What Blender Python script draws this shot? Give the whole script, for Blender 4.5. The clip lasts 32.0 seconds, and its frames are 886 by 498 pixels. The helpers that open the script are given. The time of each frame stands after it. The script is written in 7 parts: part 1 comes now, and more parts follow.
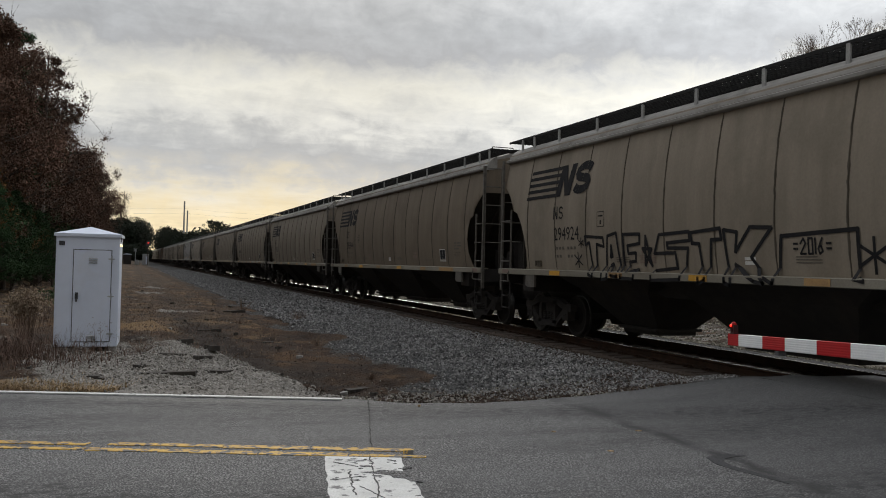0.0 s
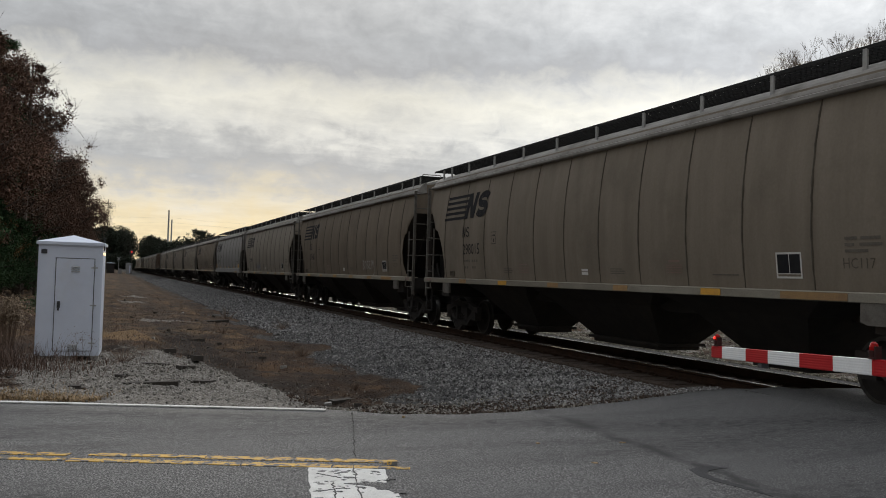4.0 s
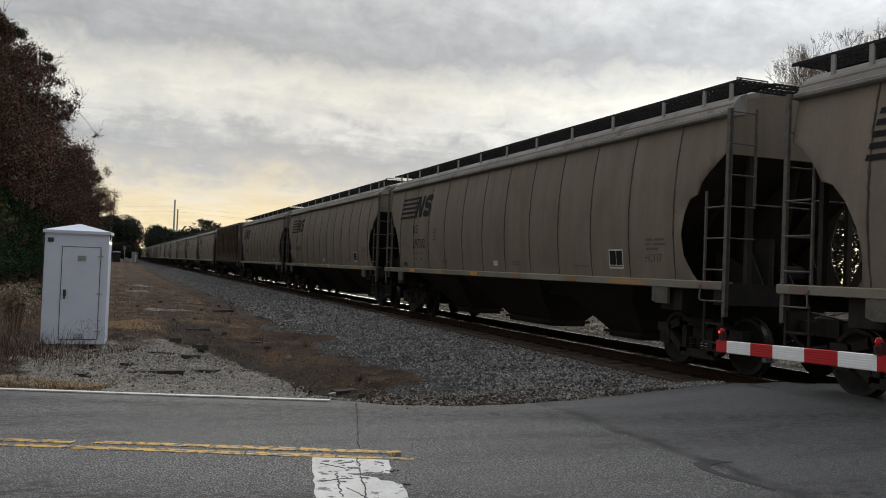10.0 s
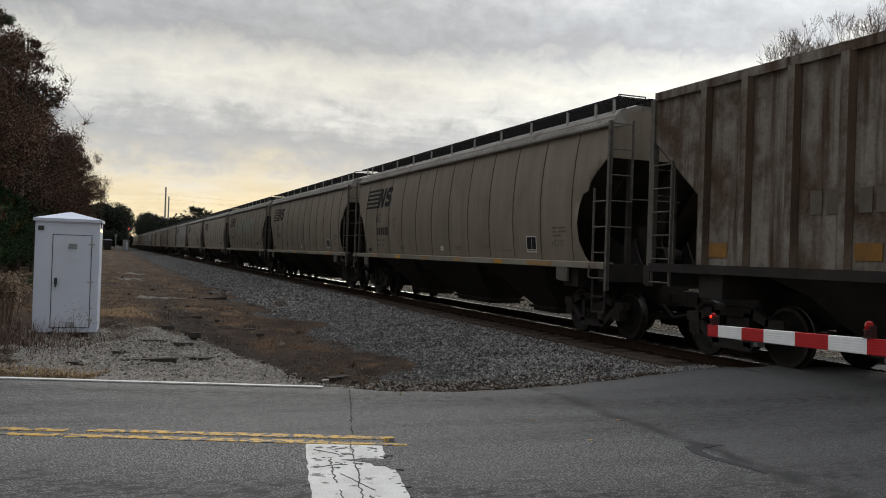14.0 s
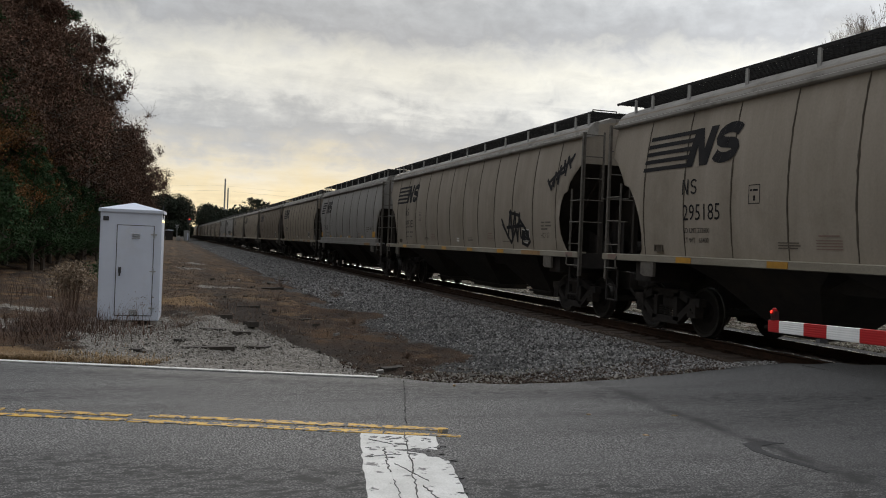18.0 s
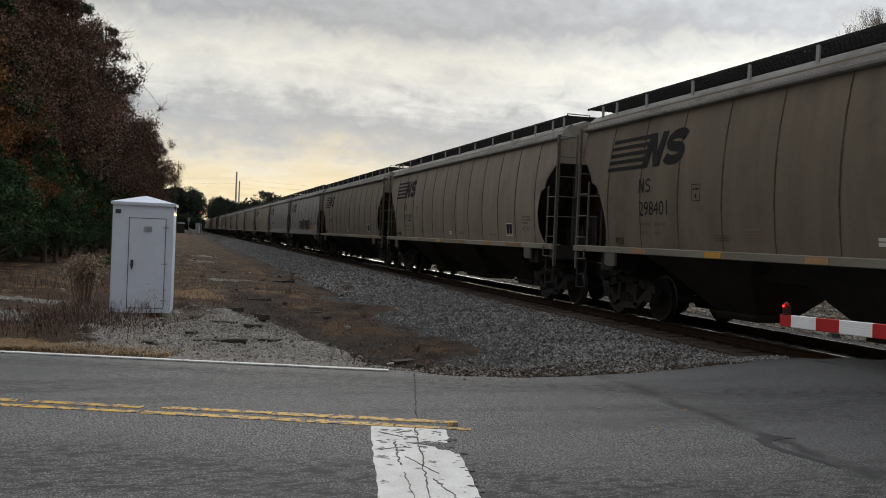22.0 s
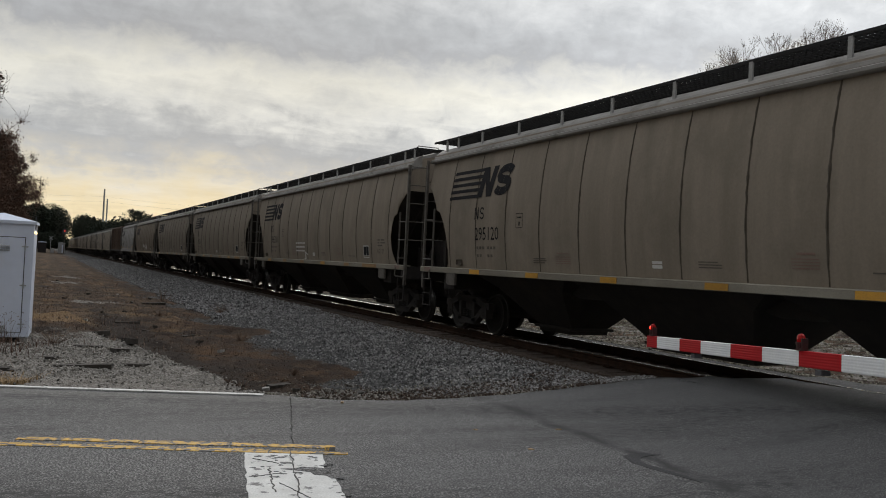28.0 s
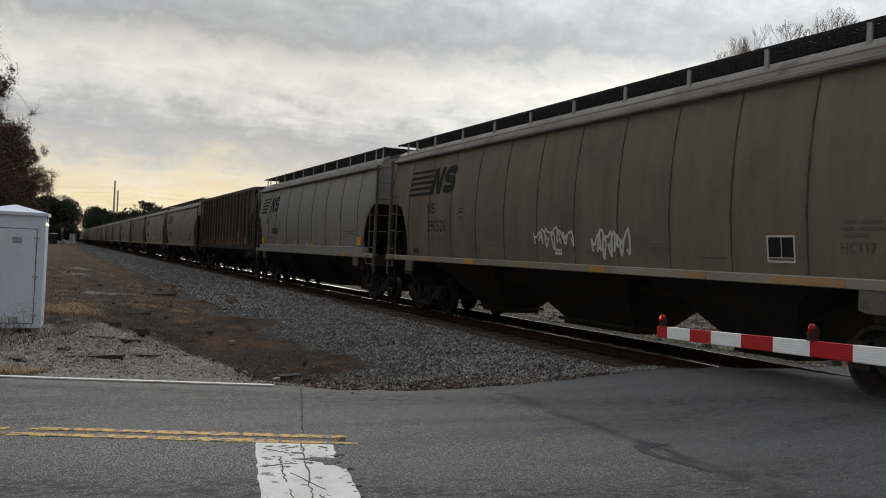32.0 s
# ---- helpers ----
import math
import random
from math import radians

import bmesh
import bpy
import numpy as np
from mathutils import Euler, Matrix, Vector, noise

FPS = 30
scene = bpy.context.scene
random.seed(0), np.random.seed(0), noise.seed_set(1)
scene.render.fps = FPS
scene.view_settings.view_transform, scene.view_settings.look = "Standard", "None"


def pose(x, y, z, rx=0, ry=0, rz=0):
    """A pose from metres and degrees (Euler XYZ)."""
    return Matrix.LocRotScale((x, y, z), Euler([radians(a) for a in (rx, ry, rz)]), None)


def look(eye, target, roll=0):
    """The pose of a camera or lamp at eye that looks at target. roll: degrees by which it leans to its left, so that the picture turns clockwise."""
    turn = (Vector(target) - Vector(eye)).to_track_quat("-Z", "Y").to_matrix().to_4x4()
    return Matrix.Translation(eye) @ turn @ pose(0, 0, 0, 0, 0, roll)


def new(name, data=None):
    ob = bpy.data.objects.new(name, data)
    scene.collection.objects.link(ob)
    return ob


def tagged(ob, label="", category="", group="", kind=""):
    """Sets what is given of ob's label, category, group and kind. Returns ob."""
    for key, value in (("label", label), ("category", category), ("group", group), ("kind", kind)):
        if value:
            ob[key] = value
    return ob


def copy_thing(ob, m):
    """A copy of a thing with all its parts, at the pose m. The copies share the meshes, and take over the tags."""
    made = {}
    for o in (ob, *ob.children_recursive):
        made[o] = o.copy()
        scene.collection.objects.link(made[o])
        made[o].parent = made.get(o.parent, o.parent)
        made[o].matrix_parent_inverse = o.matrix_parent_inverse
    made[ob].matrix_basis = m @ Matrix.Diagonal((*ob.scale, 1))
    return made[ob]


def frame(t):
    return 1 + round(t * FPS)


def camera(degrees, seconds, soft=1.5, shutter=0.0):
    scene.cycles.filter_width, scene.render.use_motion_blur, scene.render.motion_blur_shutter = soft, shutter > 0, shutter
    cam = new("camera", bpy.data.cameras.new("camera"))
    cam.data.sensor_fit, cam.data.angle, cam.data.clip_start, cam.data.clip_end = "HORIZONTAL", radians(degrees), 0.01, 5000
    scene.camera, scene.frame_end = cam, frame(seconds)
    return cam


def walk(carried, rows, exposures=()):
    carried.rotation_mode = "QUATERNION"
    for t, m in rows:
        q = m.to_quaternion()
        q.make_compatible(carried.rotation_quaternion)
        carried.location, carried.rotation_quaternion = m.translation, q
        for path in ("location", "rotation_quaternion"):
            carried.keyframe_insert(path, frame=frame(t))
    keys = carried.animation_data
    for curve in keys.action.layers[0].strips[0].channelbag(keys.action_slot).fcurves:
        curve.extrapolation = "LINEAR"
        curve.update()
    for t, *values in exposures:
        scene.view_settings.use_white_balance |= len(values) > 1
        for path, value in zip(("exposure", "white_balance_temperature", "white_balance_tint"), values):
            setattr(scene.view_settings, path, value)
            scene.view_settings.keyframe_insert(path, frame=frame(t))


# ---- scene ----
cam = camera(54.8, 32.0, soft=1.0)
PATH = [
    (0.0, pose(0, 0, 1.525, 91.09, -1.37, -20.21)),
    (0.5, pose(0, 0, 1.525, 91.52, -1.27, -20.45)),
    (1.0, pose(0, 0, 1.525, 91.57, -1.13, -21.13)),
    (1.5, pose(0, 0, 1.525, 91.29, -0.95, -21.69)),
    (2.0, pose(0, 0, 1.525, 91.06, -0.84, -21.90)),
    (2.5, pose(0, 0, 1.525, 91.09, -0.92, -22.46)),
    (4.5, pose(0, 0, 1.525, 91.98, -2.03, -20.49)),
    (5.0, pose(0, 0, 1.525, 91.74, -2.25, -19.78)),
    (5.5, pose(0, 0, 1.525, 91.35, -2.43, -19.18)),
    (6.0, pose(0, 0, 1.525, 91.11, -2.28, -18.57)),
    (6.5, pose(0, 0, 1.525, 90.84, -2.12, -17.63)),
    (7.0, pose(0, 0, 1.525, 90.88, -2.20, -17.17)),
    (7.5, pose(0, 0, 1.525, 91.02, -2.22, -17.91)),
    (8.0, pose(0, 0, 1.525, 91.19, -2.07, -19.07)),
    (8.5, pose(0, 0, 1.525, 91.36, -2.06, -19.71)),
    (9.0, pose(0, 0, 1.525, 91.47, -2.17, -19.97)),
    (9.5, pose(0, 0, 1.525, 91.54, -2.27, -20.39)),
    (10.0, pose(0, 0, 1.525, 91.28, -2.22, -20.86)),
    (10.5, pose(0, 0, 1.525, 91.01, -2.11, -20.95)),
    (11.0, pose(0, 0, 1.525, 91.01, -2.12, -20.88)),
    (11.5, pose(0, 0, 1.525, 90.95, -2.06, -20.90)),
    (12.0, pose(0, 0, 1.525, 90.94, -2.17, -21.10)),
    (12.5, pose(0, 0, 1.525, 90.89, -2.18, -21.30)),
    (13.0, pose(0, 0, 1.525, 90.62, -2.10, -21.42)),
    (13.5, pose(0, 0, 1.525, 90.44, -1.95, -21.44)),
    (15.5, pose(0, 0, 1.525, 90.20, -2.02, -21.08)),
    (16.0, pose(0, 0, 1.525, 90.03, -1.94, -20.64)),
    (16.5, pose(0, 0, 1.525, 89.96, -1.91, -19.65)),
    (17.0, pose(0, 0, 1.525, 89.79, -2.08, -18.56)),
    (17.5, pose(0, 0, 1.525, 89.70, -2.24, -18.07)),
    (18.0, pose(0, 0, 1.525, 89.70, -2.27, -17.71)),
    (18.5, pose(0, 0, 1.525, 89.60, -2.31, -16.99)),
    (19.0, pose(0, 0, 1.525, 89.54, -2.31, -16.54)),
    (19.5, pose(0, 0, 1.525, 89.36, -2.41, -16.42)),
    (20.0, pose(0, 0, 1.525, 89.24, -2.38, -16.42)),
    (20.5, pose(0, 0, 1.525, 89.29, -2.29, -16.40)),
    (21.0, pose(0, 0, 1.525, 89.27, -2.24, -16.24)),
    (21.5, pose(0, 0, 1.525, 89.30, -2.32, -16.41)),
    (22.0, pose(0, 0, 1.525, 89.23, -2.38, -16.99)),
    (22.5, pose(0, 0, 1.525, 89.04, -2.45, -17.25)),
    (23.0, pose(0, 0, 1.525, 89.04, -2.45, -17.29)),
    (23.5, pose(0, 0, 1.525, 89.10, -2.56, -17.28)),
    (24.0, pose(0, 0, 1.525, 89.05, -2.47, -17.19)),
    (24.5, pose(0, 0, 1.525, 89.35, -2.53, -16.97)),
    (26.5, pose(0, 0, 1.525, 90.47, -2.78, -20.74)),
    (27.0, pose(0, 0, 1.525, 90.95, -2.87, -23.27)),
    (27.5, pose(0, 0, 1.525, 91.09, -2.85, -24.73)),
    (28.0, pose(0, 0, 1.525, 91.10, -2.82, -25.10)),
    (28.5, pose(0, 0, 1.525, 90.95, -2.88, -25.06)),
    (29.0, pose(0, 0, 1.525, 90.49, -2.66, -24.94)),
    (29.5, pose(0, 0, 1.525, 90.44, -2.62, -24.61)),
    (30.0, pose(0, 0, 1.525, 90.48, -2.75, -24.21)),
    (30.5, pose(0, 0, 1.525, 90.46, -2.75, -23.85)),
    (31.0, pose(0, 0, 1.525, 90.43, -2.74, -23.73)),
    (31.5, pose(0, 0, 1.525, 90.33, -2.66, -24.11)),
    (32.0, pose(0, 0, 1.525, 90.44, -2.70, -24.46)),
]
walk(cam, PATH, ((0.0, -0.02), (5.0, -0.05), (16.0, 0.0), (24.0, 0.0), (27.5, -0.10), (32.0, -0.06)))

SKY, REAR, SUN = 1.0, 0.42, 0.7


# ---- world and sun ----
world = bpy.data.worlds.new("overcast_sky")
scene.world = world
world.use_nodes = True
wn, wl = world.node_tree.nodes, world.node_tree.links
wn.clear()


def wnode(kind, **props):
    n = wn.new(kind)
    for key, value in props.items():
        setattr(n, key, value)
    return n


w_out = wnode("ShaderNodeOutputWorld")
w_mix = wnode("ShaderNodeMixShader")
w_mix.inputs[0].default_value = 0.985
w_sky = wnode("ShaderNodeTexSky", sky_type="NISHITA", sun_disc=False, sun_elevation=radians(12), sun_rotation=radians(12))
w_bg1 = wnode("ShaderNodeBackground")
w_bg1.inputs[1].default_value = 0.09
w_bg2 = wnode("ShaderNodeBackground")
w_bg2.inputs[1].default_value = SKY
w_tc = wnode("ShaderNodeTexCoord")
w_sep = wnode("ShaderNodeSeparateXYZ")
wl.new(w_tc.outputs["Generated"], w_sep.inputs[0])


def wmath(op, a, b, clamp=False):
    n = wnode("ShaderNodeMath", operation=op, use_clamp=clamp)
    for i, v in enumerate((a, b)):
        if isinstance(v, (int, float)):
            n.inputs[i].default_value = v
        else:
            wl.new(v, n.inputs[i])
    return n.outputs[0]


w_up = wmath("MAXIMUM", w_sep.outputs["Z"], 0.0)
w_den = wmath("ADD", w_up, 0.10)
w_comb = wnode("ShaderNodeCombineXYZ")
wl.new(wmath("DIVIDE", w_sep.outputs["X"], w_den), w_comb.inputs[0])
wl.new(wmath("DIVIDE", w_sep.outputs["Y"], w_den), w_comb.inputs[1])


def wnoise(scale, detail, rough, stretch=(1, 1, 1), offset=(0, 0, 0), distort=0.0):
    m = wnode("ShaderNodeMapping")
    m.inputs["Scale"].default_value = stretch
    m.inputs["Location"].default_value = offset
    m.inputs["Rotation"].default_value = (0, 0, radians(-28))
    wl.new(w_comb.outputs[0], m.inputs[0])
    n = wnode("ShaderNodeTexNoise")
    n.inputs["Scale"].default_value, n.inputs["Detail"].default_value, n.inputs["Roughness"].default_value = scale, detail, rough
    n.inputs["Distortion"].default_value = distort
    wl.new(m.outputs[0], n.inputs[0])
    return n.outputs["Fac"]


w_big = wnoise(0.55, 5, 0.55, (0.55, 1.3, 1), (3.1, 1.7, 0), 0.4)
w_mid = wnoise(2.3, 6, 0.6, (0.7, 1.3, 1), (0.4, 5.2, 0), 0.5)
w_fine = wnoise(5.0, 8, 0.55, (1.2, 0.9, 1), (2.4, 1.2, 0), 0.7)
w_puff = wnode("ShaderNodeTexNoise")
w_puff.inputs["Scale"].default_value, w_puff.inputs["Detail"].default_value, w_puff.inputs["Roughness"].default_value = 15, 7, 0.6
w_pm = wnode("ShaderNodeMapping")
w_pm.inputs["Scale"].default_value = (1, 1, 1.7)
wl.new(w_tc.outputs["Generated"], w_pm.inputs[0])
wl.new(w_pm.outputs[0], w_puff.inputs[0])
w_puff = w_puff.outputs["Fac"]
# height above the horizon, bent by the cloud noise
w_h = wmath("ADD", w_up, wmath("MULTIPLY", wmath("SUBTRACT", w_big, 0.5), 0.05))
w_h = wmath("ADD", w_h, wmath("MULTIPLY", wmath("SUBTRACT", w_mid, 0.5), 0.04))
w_h = wmath("ADD", w_h, wmath("MULTIPLY", wmath("SUBTRACT", w_puff, 0.5), 0.075))
# small ragged tufts along the edges of the cloud bands
w_tuft = wnode("ShaderNodeTexNoise")
w_tuft.inputs["Scale"].default_value, w_tuft.inputs["Detail"].default_value, w_tuft.inputs["Roughness"].default_value = 26, 6, 0.6
w_tuft.inputs["Distortion"].default_value = 0.6
w_tm = wnode("ShaderNodeMapping")
w_tm.inputs["Scale"].default_value, w_tm.inputs["Rotation"].default_value = (1, 1, 1.25), (0.3, 0.5, 0.2)
wl.new(w_tc.outputs["Generated"], w_tm.inputs[0])
wl.new(w_tm.outputs[0], w_tuft.inputs[0])
w_tuft = w_tuft.outputs["Fac"]
w_h = wmath("ADD", w_h, wmath("MULTIPLY", wmath("SUBTRACT", w_tuft, 0.5), 0.055))
w_ramp = wnode("ShaderNodeValToRGB")
wl.new(w_h, w_ramp.inputs[0])
BANDS = [(0.0, (0.84, 0.68, 0.42)), (0.05, (0.90, 0.77, 0.52)), (0.085, (0.78, 0.72, 0.59)), (0.105, (0.57, 0.565, 0.545)), (0.124, (0.46, 0.475, 0.49)),
         (0.142, (0.54, 0.55, 0.55)), (0.16, (0.70, 0.70, 0.67)), (0.195, (0.80, 0.785, 0.71)), (0.222, (0.60, 0.60, 0.58)), (0.24, (0.43, 0.44, 0.455)),
         (0.27, (0.48, 0.495, 0.51)), (0.32, (0.63, 0.64, 0.645)), (0.6, (1.10, 1.13, 1.18)), (1.0, (1.50, 1.55, 1.65))]
els = w_ramp.color_ramp.elements
els[0].position, els[0].color = BANDS[0][0], (*BANDS[0][1], 1)
els[1].position, els[1].color = BANDS[-1][0], (*BANDS[-1][1], 1)
for pos, col in BANDS[1:-1]:
    e = els.new(pos)
    e.color = (*col, 1)
# the half of the sky away from the low sun is duller
w_dim = wnode("ShaderNodeMapRange")
for i, v in ((1, -0.5), (2, 0.6), (3, REAR), (4, 1.0)):
    w_dim.inputs[i].default_value = v
w_side = wmath("ADD", wmath("MULTIPLY", w_sep.outputs["Y"], 0.93), wmath("MULTIPLY", w_sep.outputs["X"], 0.37))
wl.new(w_side, w_dim.inputs[0])
w_gain = wmath("MULTIPLY", w_dim.outputs[0], wmath("ADD", 0.50, wmath("ADD", wmath("ADD", wmath("MULTIPLY", w_fine, 0.16), wmath("MULTIPLY", w_puff, 0.30)), wmath("ADD", wmath("MULTIPLY", w_mid, 0.36), wmath("MULTIPLY", w_tuft, 0.20)))))
w_right = wnode("ShaderNodeMapRange")
for i, v in ((1, 0.30), (2, 0.70), (3, 1.0), (4, 1.6)):
    w_right.inputs[i].default_value = v
wl.new(w_sep.outputs["X"], w_right.inputs[0])
w_gain = wmath("MULTIPLY", w_gain, w_right.outputs[0])
w_col = wnode("ShaderNodeVectorMath", operation="SCALE")
wl.new(w_ramp.outputs[0], w_col.inputs[0])
wl.new(w_gain, w_col.inputs["Scale"])
wl.new(w_col.outputs[0], w_bg2.inputs[0])
wl.new(w_sky.outputs[0], w_bg1.inputs[0])
wl.new(w_bg1.outputs[0], w_mix.inputs[1])
wl.new(w_bg2.outputs[0], w_mix.inputs[2])
wl.new(w_mix.outputs[0], w_out.inputs[0])

sun = new("sun", bpy.data.lights.new("sun", "SUN"))
sun.data.energy, sun.data.angle, sun.data.color = SUN, radians(18), (1.0, 0.90, 0.76)
sun.matrix_basis = look((0, 0, 60), (-12, -56, 48))


# ---- materials ----
def material(name, c1, c2, scale=3.0, rough=0.7, metal=0.0, bump=0.0, bump_scale=40.0, c3=None, scale3=0.6, edges3=(0.52, 0.68), stretch=(1, 1, 1),
             coords="Object", spread=0.0, island=0.0, glow=0.0, spec=0.5, fine=0.18, fine_scale=60.0, edges=(0.35, 0.65)):
    """Two colours by noise, a third by larger patches, fine grain, and relief. spread: brightness by object; island: by loose piece."""
    m = bpy.data.materials.new(name)
    m.use_nodes = True
    nt = m.node_tree
    bsdf = nt.nodes["Principled BSDF"]

    def node(kind, **props):
        n = nt.nodes.new(kind)
        for key, value in props.items():
            setattr(n, key, value)
        return n

    tc = node("ShaderNodeTexCoord")
    mp = node("ShaderNodeMapping")
    mp.inputs["Scale"].default_value = stretch
    nt.links.new(tc.outputs[coords], mp.inputs[0])

    def noise_of(s, detail=6, vec=mp):
        n = node("ShaderNodeTexNoise")
        n.inputs["Scale"].default_value, n.inputs["Detail"].default_value, n.inputs["Roughness"].default_value = s, detail, 0.62
        nt.links.new(vec.outputs[coords if vec is tc else 0], n.inputs[0])
        return n.outputs["Fac"]

    def mix(fac, a, b, blend="MIX"):
        n = node("ShaderNodeMix", data_type="RGBA", blend_type=blend)
        for sock, v in ((n.inputs[0], fac), (n.inputs[6], a), (n.inputs[7], b)):
            if isinstance(v, (int, float)):
                sock.default_value = v
            elif isinstance(v, tuple):
                sock.default_value = (*v, 1)
            else:
                nt.links.new(v, sock)
        return n.outputs[2]

    def spreadout(fac, lo, hi):
        n = node("ShaderNodeMapRange")
        nt.links.new(fac, n.inputs[0])
        n.inputs[1].default_value, n.inputs[2].default_value = lo, hi
        return n.outputs[0]

    col = mix(spreadout(noise_of(scale), *edges), c1, c2)
    if c3:
        col = mix(spreadout(noise_of(scale3, 5, tc), *edges3), col, c3)
    grain = noise_of(fine_scale, 3, tc)
    hv = node("ShaderNodeHueSaturation")
    value = spreadout(grain, 0.3, 0.7)
    mul = node("ShaderNodeMath", operation="MULTIPLY_ADD")
    nt.links.new(value, mul.inputs[0])
    mul.inputs[1].default_value, mul.inputs[2].default_value = 2 * fine, 1 - fine
    last = mul.outputs[0]
    for amount, source in ((spread, "obj"), (island, "isl")):
        if amount:
            rn = node("ShaderNodeObjectInfo").outputs["Random"] if source == "obj" else node("ShaderNodeNewGeometry").outputs["Random Per Island"]
            k = node("ShaderNodeMath", operation="MULTIPLY_ADD")
            nt.links.new(rn, k.inputs[0])
            k.inputs[1].default_value, k.inputs[2].default_value = 2 * amount, 1 - amount
            j = node("ShaderNodeMath", operation="MULTIPLY")
            nt.links.new(last, j.inputs[0])
            nt.links.new(k.outputs[0], j.inputs[1])
            last = j.outputs[0]
    nt.links.new(last, hv.inputs["Value"])
    nt.links.new(col, hv.inputs["Color"])
    nt.links.new(hv.outputs[0], bsdf.inputs["Base Color"])
    rr = node("ShaderNodeMath", operation="MULTIPLY_ADD", use_clamp=True)
    nt.links.new(grain, rr.inputs[0])
    rr.inputs[1].default_value, rr.inputs[2].default_value = 0.2, rough - 0.1
    nt.links.new(rr.outputs[0], bsdf.inputs["Roughness"])
    bsdf.inputs["Metallic"].default_value = metal
    bsdf.inputs["Specular IOR Level"].default_value = spec
    if bump:
        b = node("ShaderNodeBump")
        b.inputs["Strength"].default_value, b.inputs["Distance"].default_value = bump, 0.02
        nt.links.new(noise_of(bump_scale, 5, tc), b.inputs["Height"])
        nt.links.new(b.outputs[0], bsdf.inputs["Normal"])
    if glow:
        bsdf.inputs["Emission Color"].default_value = (*c1, 1)
        bsdf.inputs["Emission Strength"].default_value = glow
    return m


STREAK = (1.0, 1.0, 0.12)
M_BEIGE = material("beige_car_paint", (0.256, 0.220, 0.177), (0.203, 0.174, 0.138), 2.6, 0.55, bump=0.05, bump_scale=9, c3=(0.183, 0.159, 0.126),
                   scale3=0.55, stretch=STREAK, spread=0.17, fine=0.06, fine_scale=25, spec=0.04)
M_BEIGE_OLD = material("grimy_beige_car_paint", (0.199, 0.165, 0.127), (0.157, 0.131, 0.102), 2.6, 0.6, bump=0.05, bump_scale=9, c3=(0.138, 0.114, 0.088),
                       scale3=0.55, stretch=STREAK, spread=0.05, fine=0.06, fine_scale=25, spec=0.04)
M_BEIGE_PALE = material("washed_beige_car_paint", (0.314, 0.278, 0.234), (0.256, 0.226, 0.188), 2.6, 0.55, bump=0.05, bump_scale=9, c3=(0.226, 0.199, 0.163),
                        scale3=0.55, stretch=STREAK, spread=0.05, fine=0.06, fine_scale=25, spec=0.04)
M_GREY = material("grey_car_paint", (0.27, 0.262, 0.25), (0.22, 0.213, 0.203), 2.6, 0.55, bump=0.05, bump_scale=9, c3=(0.21, 0.20, 0.185),
                  stretch=STREAK, spread=0.06, fine=0.05, fine_scale=25, spec=0.2)
M_EAVE = material("pale_roof_paint", (0.30, 0.29, 0.27), (0.20, 0.19, 0.175), 3, 0.6, c3=(0.15, 0.14, 0.125), scale3=1.5, stretch=(1, 0.25, 1), spread=0.08, fine=0.08, spec=0.12)
M_SILL = material("dusty_sill_paint", (0.28, 0.26, 0.215), (0.20, 0.18, 0.145), 2, 0.6, stretch=(1, 0.3, 1), spread=0.12, fine=0.12, spec=0.12)
M_SEAM = material("grimy_weld_seam", (0.060, 0.051, 0.041), (0.125, 0.108, 0.086), 3, 0.8, stretch=(1, 1, 0.5), fine=0.2, spec=0.12)
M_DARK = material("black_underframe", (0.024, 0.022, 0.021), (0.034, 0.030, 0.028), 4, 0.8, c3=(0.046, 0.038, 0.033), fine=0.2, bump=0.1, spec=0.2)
# dark end paint, with the shade of the car-end recesses in the colour
M_ENDS = material("shaded_end_sheet", (0.036, 0.032, 0.029), (0.056, 0.049, 0.043), 2, 0.85, fine=0.15, spec=0.12)
M_IRON = material("painted_ladder_iron", (0.15, 0.14, 0.125), (0.10, 0.09, 0.08), 8, 0.6, fine=0.15, spec=0.12)
M_GRATE = material("weathered_steel_grating", (0.035, 0.035, 0.035), (0.022, 0.022, 0.022), 8, 0.7, metal=0.2, fine=0.1, spec=0.12)
M_POST = material("galvanised_post", (0.34, 0.34, 0.33), (0.26, 0.26, 0.25), 8, 0.5, metal=0.2, fine=0.1)
M_WHEEL = material("worn_wheel_steel", (0.028, 0.025, 0.023), (0.020, 0.018, 0.017), 6, 0.7, metal=0.2, fine=0.15, spec=0.2)
M_TREAD = material("polished_wheel_tread", (0.09, 0.085, 0.08), (0.05, 0.05, 0.048), 8, 0.5, metal=1.0, fine=0.1)
M_BLACK = material("black_decal", (0.016, 0.016, 0.018), (0.026, 0.025, 0.026), 3, 0.8, fine=0.1, spec=0.12)
M_GREENTAG = material("green_spray_paint", (0.165, 0.205, 0.165), (0.18, 0.21, 0.165), 2, 0.7)
M_BLUETAG = material("blue_grey_spray_paint", (0.12, 0.13, 0.18), (0.15, 0.16, 0.2), 2, 0.7)
M_ORANGETAG = material("orange_spray_paint", (0.42, 0.16, 0.06), (0.36, 0.15, 0.07), 2, 0.7)
M_FAINT = material("faded_black_stencil", (0.105, 0.093, 0.078), (0.14, 0.125, 0.105), 3, 0.7, spec=0.12)
M_RED = material("faded_red_stencil", (0.21, 0.13, 0.105), (0.19, 0.14, 0.115), 4, 0.7)
M_WHITE = material("white_decal", (0.62, 0.61, 0.58), (0.5, 0.49, 0.46), 5, 0.6, fine=0.1)
